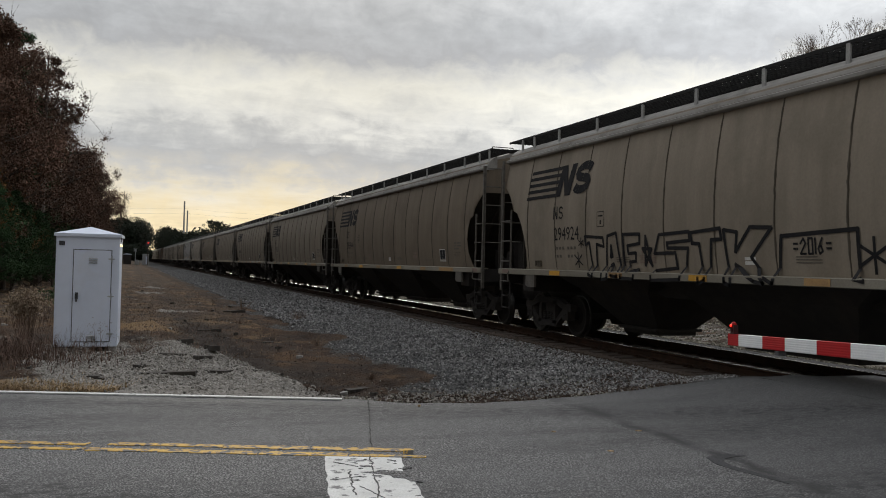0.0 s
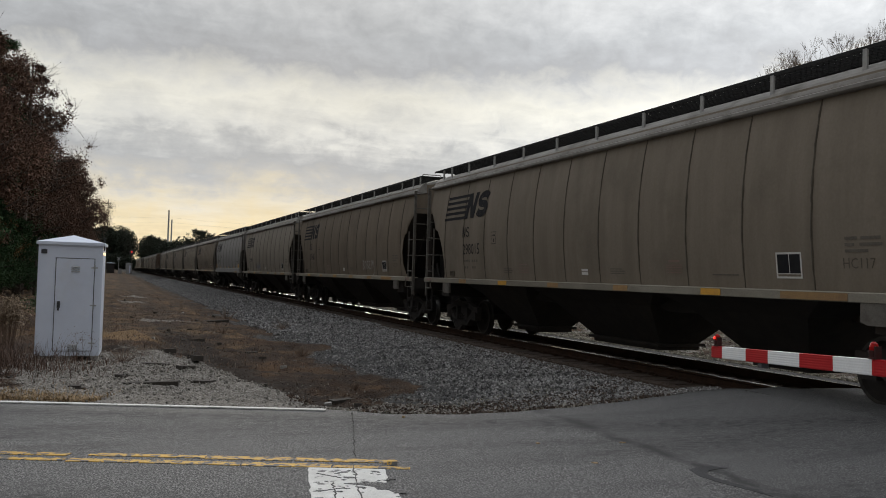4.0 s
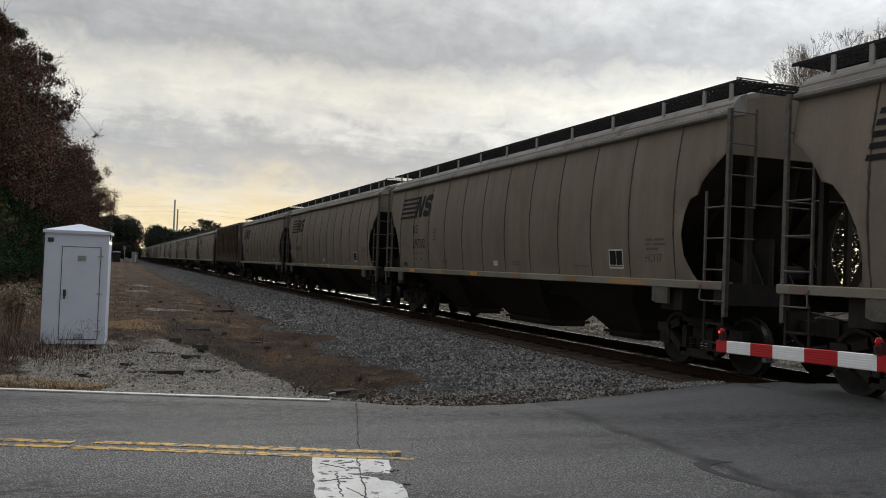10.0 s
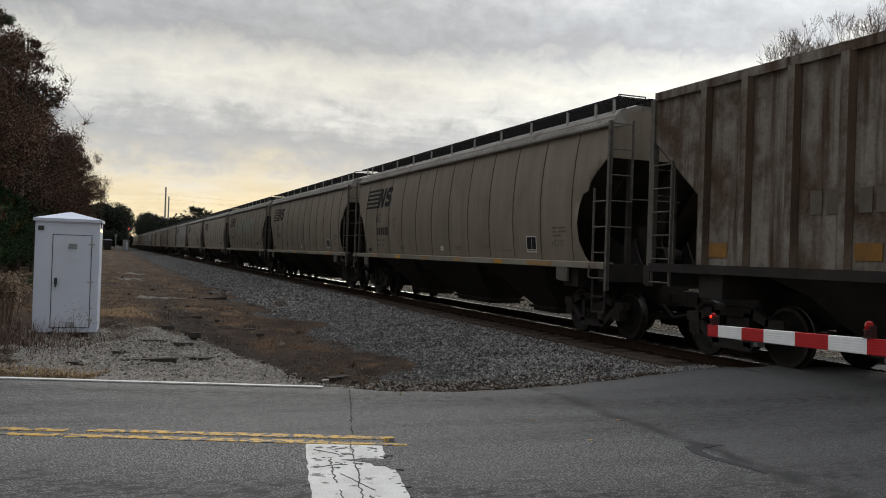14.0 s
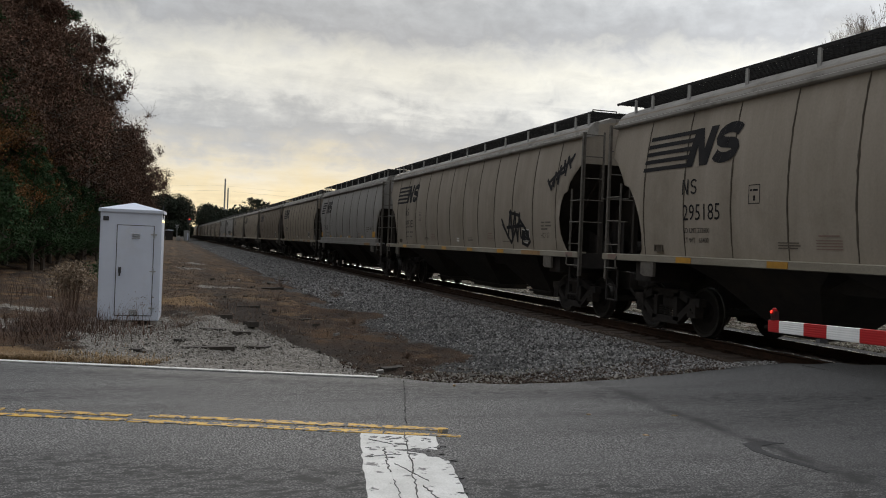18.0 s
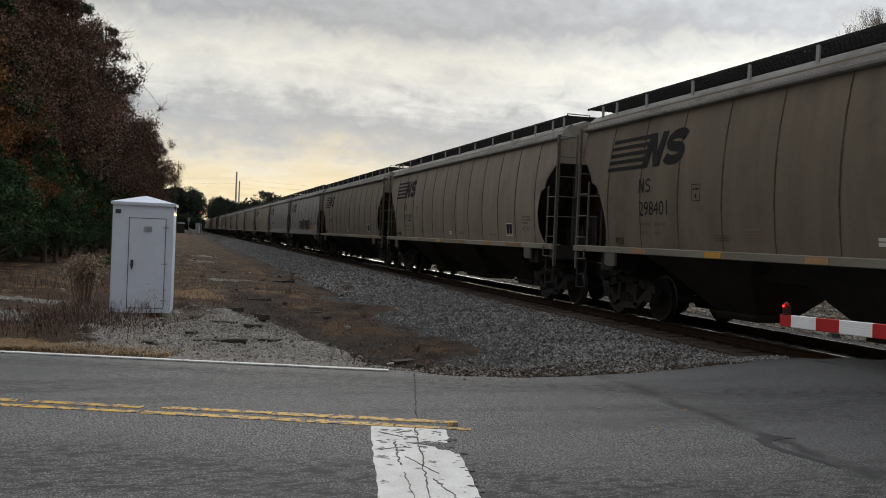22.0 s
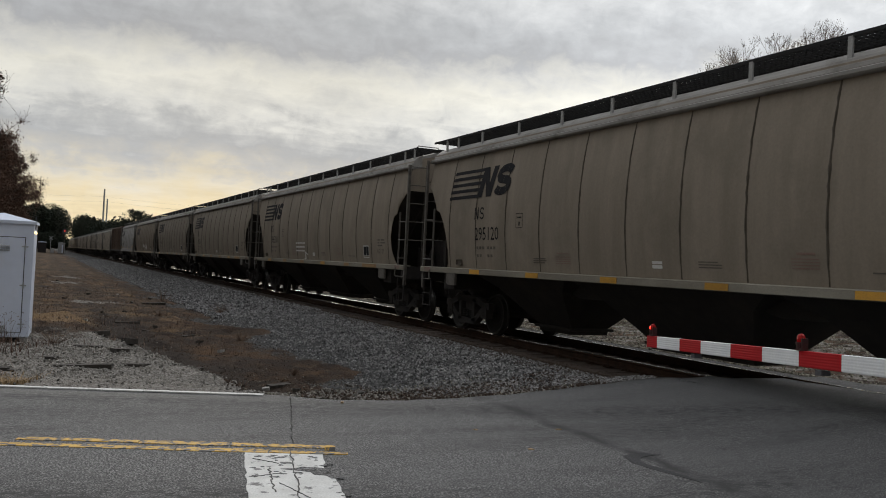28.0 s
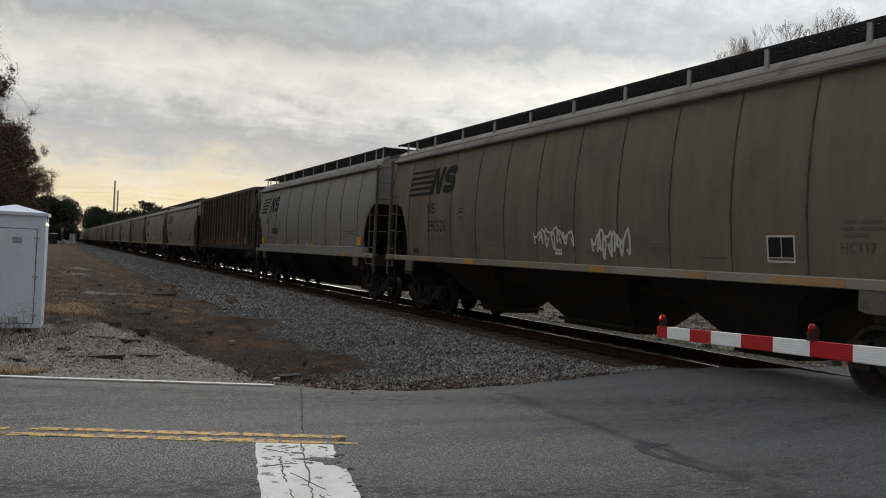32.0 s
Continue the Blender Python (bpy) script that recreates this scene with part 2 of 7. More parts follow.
M_CHALK = material("faded_white_spray_paint", (0.36, 0.35, 0.33), (0.28, 0.27, 0.25), 6, 0.8, fine=0.2)
M_YELLOW = material("yellow_reflector", (0.52, 0.27, 0.03), (0.40, 0.21, 0.04), 3, 0.5, spread=0.25, fine=0.15)
M_RUSTDECAL = material("rusty_reflector", (0.33, 0.20, 0.08), (0.25, 0.15, 0.07), 3, 0.7, spread=0.2, fine=0.2)
M_RUSTY = material("rusty_streaked_grey_paint", (0.235, 0.215, 0.19), (0.072, 0.045, 0.030), 2.6, 0.85, bump=0.1, bump_scale=12, c3=(0.085, 0.058, 0.040),
                   scale3=1.1, edges3=(0.46, 0.64), stretch=(1, 1.6, 0.12), fine=0.15, fine_scale=20, edges=(0.44, 0.64), spec=0.08)
# rust brown, made darker to carry the shade on the post flanks
M_POSTFLANK = material("shaded_rusty_post_flank", (0.070, 0.046, 0.033), (0.145, 0.112, 0.085), 2.4, 0.9, c3=(0.045, 0.031, 0.024), stretch=(1, 1, 0.15), fine=0.2, spread=0.3, spec=0.08)
M_GREYPANEL = material("dull_white_stencil_panel", (0.26, 0.255, 0.24), (0.20, 0.19, 0.175), 4, 0.8, fine=0.15, spec=0.08)
M_AMBERPLATE = material("faded_amber_plate", (0.30, 0.155, 0.045), (0.22, 0.125, 0.05), 5, 0.7, fine=0.2, spread=0.25, spec=0.08)
M_BROWNCAR = material("rust_brown_paint", (0.10, 0.055, 0.042), (0.06, 0.04, 0.033), 3.2, 0.8, c3=(0.14, 0.08, 0.055), stretch=(1, 1.6, 0.12), fine=0.15)
M_RAILTOP = material("polished_rail_head", (0.62, 0.61, 0.60), (0.5, 0.49, 0.48), 6, 0.20, metal=1.0, stretch=(1, 0.1, 1), fine=0.05)
M_RAIL = material("rusty_rail_web", (0.036, 0.020, 0.013), (0.022, 0.014, 0.010), 6, 0.9, fine=0.2, spec=0.08)
M_TIE = material("creosoted_tie_wood", (0.046, 0.029, 0.019), (0.028, 0.019, 0.014), 7, 0.9, stretch=(0.2, 1, 1), bump=0.3, spread=0.25)
# oily brown stones; the shade under the train is put into this colour too
M_BED = material("shaded_oily_ballast", (0.036, 0.022, 0.014), (0.062, 0.040, 0.025), 6, 0.9, bump=0.6, bump_scale=25, fine=0.4, fine_scale=30)


def asphalt_material(name, dark, mid, light):
    """Aggregate specks, tyre-darkened bands along the road, and faint stains."""
    m = bpy.data.materials.new(name)
    m.use_nodes = True
    nt = m.node_tree
    bsdf = nt.nodes["Principled BSDF"]
    bsdf.inputs["Roughness"].default_value, bsdf.inputs["Specular IOR Level"].default_value = 0.85, 0.3
    tc = nt.nodes.new("ShaderNodeTexCoord")

    def mapped(rot, scale):
        n = nt.nodes.new("ShaderNodeMapping")
        n.inputs["Rotation"].default_value, n.inputs["Scale"].default_value = (0, 0, radians(rot)), scale
        nt.links.new(tc.outputs["Object"], n.inputs[0])
        return n.outputs[0]

    def nz(vec, scale, detail=6):
        n = nt.nodes.new("ShaderNodeTexNoise")
        n.inputs["Scale"].default_value, n.inputs["Detail"].default_value, n.inputs["Roughness"].default_value = scale, detail, 0.65
        nt.links.new(vec, n.inputs[0])
        return n.outputs["Fac"]

    def rng(v, a, b, c=0.0, d=1.0):
        n = nt.nodes.new("ShaderNodeMapRange")
        nt.links.new(v, n.inputs[0])
        for i, x in ((1, a), (2, b), (3, c), (4, d)):
            n.inputs[i].default_value = x
        return n.outputs[0]

    def mix(fac, a, b, blend="MIX"):
        n = nt.nodes.new("ShaderNodeMix")
        n.data_type, n.blend_type = "RGBA", blend
        if isinstance(fac, float):
            n.inputs[0].default_value = fac
        else:
            nt.links.new(fac, n.inputs[0])
        for s, v in ((n.inputs[6], a), (n.inputs[7], b)):
            if isinstance(v, tuple):
                s.default_value = (*v, 1)
            else:
                nt.links.new(v, s)
        return n.outputs[2]

    def op(kind, a, b):
        n = nt.nodes.new("ShaderNodeMath")
        n.operation = kind
        for i, v in enumerate((a, b)):
            if isinstance(v, (int, float)):
                n.inputs[i].default_value = v
            else:
                nt.links.new(v, n.inputs[i])
        return n.outputs[0]

    plain = mapped(0, (1, 1, 1))
    along = mapped(19.4, (0.16, 1, 1))
    # a = along the road, b = across it
    xyz = nt.nodes.new("ShaderNodeSeparateXYZ")
    nt.links.new(tc.outputs["Object"], xyz.inputs[0])
    a = op("SUBTRACT", op("MULTIPLY", xyz.outputs[0], 0.943), op("MULTIPLY", xyz.outputs[1], 0.332))
    b = op("ADD", op("MULTIPLY", xyz.outputs[0], 0.332), op("MULTIPLY", xyz.outputs[1], 0.943))
    soft = op("SUBTRACT", nz(plain, 1.6, 5), 0.5)
    # newer, smoother asphalt beyond a slanting seam, with a smear of tar along it
    d = op("ADD", op("SUBTRACT", a, op("ADD", 1.58, op("MULTIPLY", op("SUBTRACT", 10.8, b), 0.325))), op("MULTIPLY", soft, 0.55))
    newer = rng(d, 0.0, 0.06)
    smear = op("MULTIPLY", rng(op("ABSOLUTE", op("SUBTRACT", d, 0.11), 0.0), 0.17, 0.02), rng(nz(plain, 2.2, 4), 0.30, 0.55))
    speck = nz(plain, 68, 3)
    col = mix(rng(speck, 0.46, 0.66), dark, light)
    col = mix(rng(nz(plain, 9, 5), 0.35, 0.65, 0.0, 0.25), col, mid)
    col = mix(op("MULTIPLY", newer, 0.38), col, tuple(0.80 * v for v in mid))
    col = mix(rng(nz(plain, 0.5, 6), 0.5, 0.7, 0.0, 0.5), col, mid)
    # long scuffs and two tyre-darkened lanes
    scuff = rng(nz(mapped(19.4, (0.45, 1, 1)), 17, 8), 0.47, 0.60)
    lane = op("MAXIMUM", rng(op("ABSOLUTE", op("SUBTRACT", op("ADD", b, op("MULTIPLY", soft, 1.2)), 5.7), 0.0), 1.0, 0.35),
              op("MULTIPLY", rng(op("ABSOLUTE", op("SUBTRACT", op("ADD", b, op("MULTIPLY", soft, 0.8)), 9.95), 0.0), 0.62, 0.12), 0.85))
    col = mix(op("MULTIPLY", op("MAXIMUM", lane, rng(nz(along, 0.75, 5), 0.46, 0.62, 0.0, 0.75)), op("ADD", 0.34, op("MULTIPLY", scuff, 0.8))), col, dark)
    col = mix(op("MULTIPLY", smear, 0.95), col, dark)
    nt.links.new(col, bsdf.inputs["Base Color"])
    bp = nt.nodes.new("ShaderNodeBump")
    bp.inputs["Strength"].default_value, bp.inputs["Distance"].default_value = 0.5, 0.005
    nt.links.new(speck, bp.inputs["Height"])
    nt.links.new(bp.outputs[0], bsdf.inputs["Normal"])
    return m


M_ASPHALT = asphalt_material("worn_asphalt", (0.036, 0.036, 0.036), (0.094, 0.094, 0.095), (0.35, 0.343, 0.335))
M_PATCH = asphalt_material("tar_filler", (0.034, 0.034, 0.036), (0.048, 0.048, 0.050), (0.09, 0.09, 0.09))
M_CRACK = material("crack_tar", (0.018, 0.018, 0.018), (0.028, 0.027, 0.026), 9, 0.7)
M_ROADWHITE = material("worn_white_road_paint", (0.62, 0.62, 0.60), (0.50, 0.50, 0.48), 4, 0.7, c3=(0.13, 0.13, 0.13), scale3=9.0, edges3=(0.60, 0.66), fine=0.16, fine_scale=70)
M_ROADYELLOW = material("worn_yellow_road_paint", (0.58, 0.34, 0.04), (0.44, 0.27, 0.06), 5, 0.7, c3=(0.09, 0.088, 0.082), scale3=13.0, edges3=(0.50, 0.55), fine=0.2, fine_scale=70)
M_HUT = material("white_painted_steel", (0.63, 0.68, 0.79), (0.57, 0.62, 0.73), 1.5, 0.45, c3=(0.56, 0.58, 0.63), fine=0.03, fine_scale=12)
M_HUTDARK = material("dark_door_gap", (0.05, 0.05, 0.055), (0.08, 0.08, 0.085), 6, 0.6, spec=0.12)
M_CONCRETE = material("grey_concrete", (0.33, 0.32, 0.30), (0.25, 0.24, 0.22), 5, 0.9, bump=0.2)
M_STONE = material("grey_ballast_stone", (0.27, 0.264, 0.255), (0.115, 0.112, 0.11), 5, 0.9, coords="Object", island=0.85, fine=0.2)
M_PALESTONE = material("pale_gravel_stone", (0.27, 0.252, 0.225), (0.17, 0.158, 0.14), 5, 0.9, coords="Object", island=0.42, fine=0.2)
M_TANSTONE = material("tan_rubble", (0.27, 0.25, 0.195), (0.14, 0.13, 0.10), 4, 0.95, island=0.6)
M_CLOD = material("brown_soil_clod", (0.065, 0.040, 0.026), (0.036, 0.024, 0.017), 3, 0.95, island=0.5)
M_BARK = material("grey_brown_bark", (0.09, 0.07, 0.055), (0.055, 0.043, 0.035), 6, 0.9, stretch=(1, 1, 0.2), bump=0.4)
M_TWIG = material("pale_grey_twigs", (0.24, 0.20, 0.165), (0.18, 0.15, 0.125), 6, 0.9)
M_BROWNLEAF = material("russet_oak_leaves", (0.150, 0.092, 0.068), (0.098, 0.065, 0.050), 0.5, 0.95, island=0.5, fine=0.1, spread=0.2, spec=0.08)
M_ORANGELEAF = material("orange_brown_leaves", (0.20, 0.100, 0.040), (0.12, 0.072, 0.035), 0.5, 0.95, island=0.45, fine=0.1, spread=0.15, spec=0.08)
M_PINE = material("dark_pine_needles", (0.048, 0.084, 0.038), (0.032, 0.058, 0.029), 0.6, 0.95, island=0.45, fine=0.1, spread=0.2, spec=0.08)
M_FARGREEN = material("distant_dark_foliage", (0.026, 0.037, 0.026), (0.036, 0.037, 0.028), 0.2, 0.8, island=0.4, fine=0.1, spec=0.08)
M_DRYGRASS = material("dry_straw_grass", (0.30, 0.21, 0.11), (0.20, 0.135, 0.07), 1.0, 0.85, island=0.4, fine=0.1)
M_WEED = material("brown_dead_weed", (0.17, 0.115, 0.078), (0.115, 0.075, 0.054), 1.5, 0.85, island=0.4, fine=0.1)
M_DEADSTEM = material("dark_red_brown_stems", (0.105, 0.062, 0.042), (0.070, 0.042, 0.030), 1.5, 0.9, island=0.4, fine=0.1)
M_PLUME = material("tan_seed_plume", (0.26, 0.20, 0.14), (0.20, 0.15, 0.10), 2, 0.9, island=0.3)
M_LAMPBASE = material("dark_red_lamp_base", (0.05, 0.012, 0.012), (0.03, 0.012, 0.012), 6, 0.5, spec=0.3)
M_ARMRED = material("red_retroreflective_sheet", (0.42, 0.012, 0.018), (0.36, 0.012, 0.016), 4, 0.45, fine=0.06, spec=0.12)
M_ARMWHITE = material("white_retroreflective_sheet", (0.80, 0.82, 0.83), (0.72, 0.74, 0.76), 4, 0.4, fine=0.06)
M_REDLENS = material("red_lamp_lens", (0.35, 0.01, 0.01), (0.28, 0.01, 0.01), 5, 0.2, spec=0.12)
M_REDGLOW = material("lit_red_lamp", (1.0, 0.03, 0.015), (0.9, 0.03, 0.02), 5, 0.3, glow=2.2)
M_AMBERGLOW = material("small_lit_lamp", (1.0, 0.75, 0.4), (1.0, 0.7, 0.35), 5, 0.3, glow=2.0)
M_STEEL = material("galvanised_steel", (0.40, 0.41, 0.42), (0.32, 0.33, 0.34), 5, 0.45, metal=0.6, fine=0.08)
M_DEBRIS = material("rotten_dark_wood", (0.026, 0.022, 0.019), (0.045, 0.038, 0.031), 6, 0.9, stretch=(0.2, 1, 1), bump=0.4)


def ground_material():
    """Dirt, straw, bare gravel and ballast, by where they lie on the plan."""
    m = bpy.data.materials.new("verge_soil_and_gravel")
    m.use_nodes = True
    nt = m.node_tree
    bsdf = nt.nodes["Principled BSDF"]
    bsdf.inputs["Roughness"].default_value = 0.95
    bsdf.inputs["Specular IOR Level"].default_value = 0.2
    tc = nt.nodes.new("ShaderNodeTexCoord")

    def nz(scale, detail=7, rough=0.65):
        n = nt.nodes.new("ShaderNodeTexNoise")
        n.inputs["Scale"].default_value, n.inputs["Detail"].default_value, n.inputs["Roughness"].default_value = scale, detail, rough
        nt.links.new(tc.outputs["Object"], n.inputs[0])
        return n.outputs["Fac"]

    def rng(v, a, b):
        n = nt.nodes.new("ShaderNodeMapRange")
        nt.links.new(v, n.inputs[0])
        n.inputs[1].default_value, n.inputs[2].default_value = a, b
        return n.outputs[0]

    def mix(fac, a, b):
        n = nt.nodes.new("ShaderNodeMix")
        n.data_type = "RGBA"
        nt.links.new(fac, n.inputs[0])
        for s, v in ((n.inputs[6], a), (n.inputs[7], b)):
            if isinstance(v, tuple):
                s.default_value = (*v, 1)
            else:
                nt.links.new(v, s)
        return n.outputs[2]

    def op(kind, a, b):
        n = nt.nodes.new("ShaderNodeMath")
        n.operation = kind
        for i, v in enumerate((a, b)):
            if isinstance(v, (int, float)):
                n.inputs[i].default_value = v
            else:
                nt.links.new(v, n.inputs[i])
        return n.outputs[0]

    vor = nt.nodes.new("ShaderNodeTexVoronoi")
    vor.inputs["Scale"].default_value = 27
    nt.links.new(tc.outputs["Object"], vor.inputs[0])
    sep = nt.nodes.new("ShaderNodeSeparateColor")
    nt.links.new(vor.outputs["Color"], sep.inputs[0])
    soil = mix(rng(nz(1.3), 0.4, 0.62), (0.050, 0.029, 0.016), (0.022, 0.0145, 0.0100))
    soil = mix(rng(nz(0.55), 0.5, 0.62), soil, (0.078, 0.045, 0.024))
    soil = mix(rng(nz(5.5), 0.60, 0.70), soil, (0.105, 0.078, 0.052))
    soil = mix(rng(nz(0.8, 4), 0.56, 0.68), soil, (0.100, 0.056, 0.028))
    pale = mix(sep.outputs[0], (0.12, 0.108, 0.092), (0.28, 0.262, 0.235))
    grey = mix(sep.outputs[1], (0.018, 0.018, 0.018), (0.105, 0.103, 0.10))
    att = nt.nodes.new("ShaderNodeAttribute")
    att.attribute_name = "cover"
    asep = nt.nodes.new("ShaderNodeSeparateColor")
    nt.links.new(att.outputs["Color"], asep.inputs[0])
    warp = op("MULTIPLY", op("SUBTRACT", nz(1.5), 0.5), 2.0)
    f_grey = rng(op("ADD", asep.outputs[0], warp), 0.4, 0.6)
    f_pale = rng(op("ADD", asep.outputs[1], warp), 0.42, 0.62)
    f_straw = rng(op("ADD", asep.outputs[2], warp), 0.4, 0.7)
    col = mix(f_straw, soil, (0.175, 0.110, 0.054))
    # ditch soil: wetness and the shade of the hollow, both as dark colour
    f_ditch_dark = rng(op("ADD", att.outputs["Alpha"], warp), 0.25, 0.9)
    col = mix(f_ditch_dark, col, (0.026, 0.018, 0.013))
    col = mix(f_pale, col, pale)
    col = mix(f_grey, col, grey)
    fine = mix(rng(nz(45, 4), 0.3, 0.7), (0.48, 0.48, 0.48), (1.36, 1.36, 1.36))
    mul = nt.nodes.new("ShaderNodeMix")
    mul.data_type, mul.blend_type = "RGBA", "MULTIPLY"
    mul.inputs[0].default_value = 1.0
    nt.links.new(col, mul.inputs[6])
    nt.links.new(fine, mul.inputs[7])
    nt.links.new(mul.outputs[2], bsdf.inputs["Base Color"])
    b = nt.nodes.new("ShaderNodeBump")
    b.inputs["Strength"].default_value, b.inputs["Distance"].default_value = 0.7, 0.05
    nt.links.new(op("ADD", vor.outputs["Distance"], nz(9)), b.inputs["Height"])
    nt.links.new(b.outputs[0], bsdf.inputs["Normal"])
    return m


M_GROUND = ground_material()


# ---- mesh helpers ----
def box(bm, x0, x1, y0, y1, z0, z1):
    v = [bm.verts.new((x, y, z)) for x in (x0, x1) for y in (y0, y1) for z in (z0, z1)]
    for f in ((0, 1, 3, 2), (4, 6, 7, 5), (0, 4, 5, 1), (2, 3, 7, 6), (0, 2, 6, 4), (1, 5, 7, 3)):
        bm.faces.new([v[i] for i in f])
    return v


def rod(bm, a, b, r, sides=6, r2=None):
    """A bar from a to b."""
    a, b = Vector(a), Vector(b)
    d = (b - a).normalized()
    s = d.orthogonal().normalized()
    u = d.cross(s)
    r2 = r if r2 is None else r2
    rings = []
    for p, q in ((a, r), (b, r2)):
        rings.append([bm.verts.new(p + q * (math.cos(i * math.tau / sides) * s + math.sin(i * math.tau / sides) * u)) for i in range(sides)])
    for i in range(sides):
        j = (i + 1) % sides
        bm.faces.new((rings[0][i], rings[0][j], rings[1][j], rings[1][i]))
    bm.faces.new(rings[0][::-1])
    bm.faces.new(rings[1])


def slab(bm, pts, axis, lo, hi):
    """A polygon of (p, q) pairs pushed from lo to hi along an axis; p, q are the other two axes in order."""
    def at(p, q, w):
        c = [p, q]
        c.insert(axis, w)
        return c
    a = [bm.verts.new(at(p, q, lo)) for p, q in pts]
    b = [bm.verts.new(at(p, q, hi)) for p, q in pts]
    n = len(pts)
    bm.faces.new(a)
    bm.faces.new(b[::-1])
    for i in range(n):
        bm.faces.new((a[i], b[i], b[(i + 1) % n], a[(i + 1) % n]))


def mesh_of(name, bm, mat, smooth=False):
    bmesh.ops.recalc_face_normals(bm, faces=bm.faces)
    me = bpy.data.meshes.new(name)
    bm.to_mesh(me)
    bm.free()
    for m in mat if isinstance(mat, (list, tuple)) else [mat]:
        me.materials.append(m)
    if smooth:
        me.polygons.foreach_set("use_smooth", [True] * len(me.polygons))
    return me


def part(name, bm, mat, parent=None, label="", smooth=False, m=None):
    """One mesh object under a thing or under a part; bm may be a mesh to share."""
    me = bm if isinstance(bm, bpy.types.Mesh) else mesh_of(name, bm, mat, smooth)
    ob = new(name, me)
    if parent is not None:
        ob.parent = parent
    if m is not None:
        ob.matrix_basis = m
    return tagged(ob, label=label)


def thing(name, label, category, group="", kind="", m=None):
    ob = new(name)
    ob.empty_display_size = 0.3
    if m is not None:
        ob.matrix_basis = m
    return tagged(ob, label, category, group, kind)


def soup(name, verts, faces, mat, smooth=False):
    me = bpy.data.meshes.new(name)
    me.from_pydata(verts, [], faces)
    for m_ in mat if isinstance(mat, (list, tuple)) else [mat]:
        me.materials.append(m_)
    if smooth:
        me.polygons.foreach_set("use_smooth", [True] * len(me.polygons))
    return me


def bits(name, base_v, base_f, places, mat):
    """Many small pieces in one mesh: base shape moved by (matrix 3x3, place) pairs."""
    base = np.array(base_v, float)
    nv = len(base)
    vs, fs = [], []
    for i, (r, p) in enumerate(places):
        vs.append(base @ np.asarray(r).T + p)
        fs.extend([tuple(j + i * nv for j in f) for f in base_f])
    return soup(name, np.concatenate(vs).tolist(), fs, mat)


def turn3(rng, scale):
    """A random turn with a scale for each axis."""
    q, _ = np.linalg.qr(rng.normal(size=(3, 3)))
    return q * np.asarray(scale)


# ---- plan ----
TRACK = 10.25            # middle of the track; rail tops at z = 0, the track runs along y
E_ROAD, N_ROAD = np.array((0.943, -0.332)), np.array((0.332, 0.943))
RAILS = (TRACK - 0.7525, TRACK + 0.7525)


def smooth(a, b, x):
    t = np.clip((x - a) / (b - a), 0, 1)
    return t * t * (3 - 2 * t)


def road_b(a):
    """The far edge of the asphalt, across the road, at a along it."""
    return np.interp(a, [-80, -1.1, -0.1, 0.7, 1.8, 3.4, 4.7, 9.5, 12, 80], [10.75, 10.75, 10.5, 10.6, 11.25, 12.1, 12.7, 12.9, 12.0, 10.9])


def road_z(x, y):
    return -0.15 + 0.145 * smooth(5.6, 8.9, x) * (1 - smooth(11.7, 15.5, x))


def wobble(x, y, s, k=0.0):
    return np.sin(x * s + 1.3 + k) * np.cos(y * s * 1.17 + 0.7 * k) + 0.5 * np.sin(x * s * 2.3 + y * s * 1.9 + k)


def bank_x(y):
    """The broken edge of the gravel bank beside the hut."""
    return np.interp(y, [12, 13.6, 14.8, 17.8, 22, 40], [2.4, 2.2, 2.0, 1.4, 1.0, 0.8]) + 0.13 * np.sin(y * 3.1) + 0.08 * np.sin(y * 7.3 + 1)


def ground_z(x, y):
    """Height of the ground."""
    bed = -0.22 - 0.38 * smooth(8.05, 5.0, x) - 0.25 * smooth(12.5, 15.5, x)
    near = np.interp(np.where(x < 4, x - (bank_x(y) - 1.75) * smooth(4, 2.5, x), x), [-40, -6, -1.2, 1.4, 1.8, 2.3, 3.2, 5.0, 8.0], [0.3, -0.05, -0.2, -0.17, -0.36, -0.58, -0.66, -0.62, -0.22])
    far = np.interp(x, [-40, -6, -1, 2.6, 5.0, 8.0], [0.3, -0.1, -0.3, -0.4, -0.55, -0.22])
    f = smooth(16, 32, y)
    z = np.where(x < 8.0, near * (1 - f) + far * f, bed)
    z = np.where(x > 15.5, -0.47 + 0.35 * smooth(16, 24, x), z)
    z = z + (0.045 * wobble(x, y, 1.1) + 0.022 * wobble(x, y, 4.3, 3.0) + 0.012 * wobble(x, y, 8.1, 5.0)) * (x < 5.0) + 0.02 * wobble(x, y, 2.9, 2.0) * (x < 8.2) + 0.05 * wobble(x, y, 0.9, 1.0) * smooth(14, 17, x)
    z = z + 0.20 * np.exp(-(((x - 4.2) / 1.2) ** 2 + ((y - 12.0) / 0.8) ** 2))
    # clods and ruts
    z = z + (0.022 * np.sin(x * 17.3 + 3 * np.sin(y * 6.1)) * np.sin(y * 13.7 + 2 * np.sin(x * 7.9)) + 0.016 * np.sin(x * 29 + y * 23) * np.sin(y * 31 - x * 19)) * (x < 5.2) * smooth(70, 45, y)
    # the verge rises to meet the road
    b = x * N_ROAD[0] + y * N_ROAD[1]
    a = x * E_ROAD[0] + y * E_ROAD[1]
    out = b - road_b(a)
    k = 1 - smooth(0.0, 1.5, out)
    zz = z * (1 - k) + (road_z(x, y) - 0.03) * k
    inside = smooth(-0.05, -0.35, out)
    return zz - 0.07 * inside


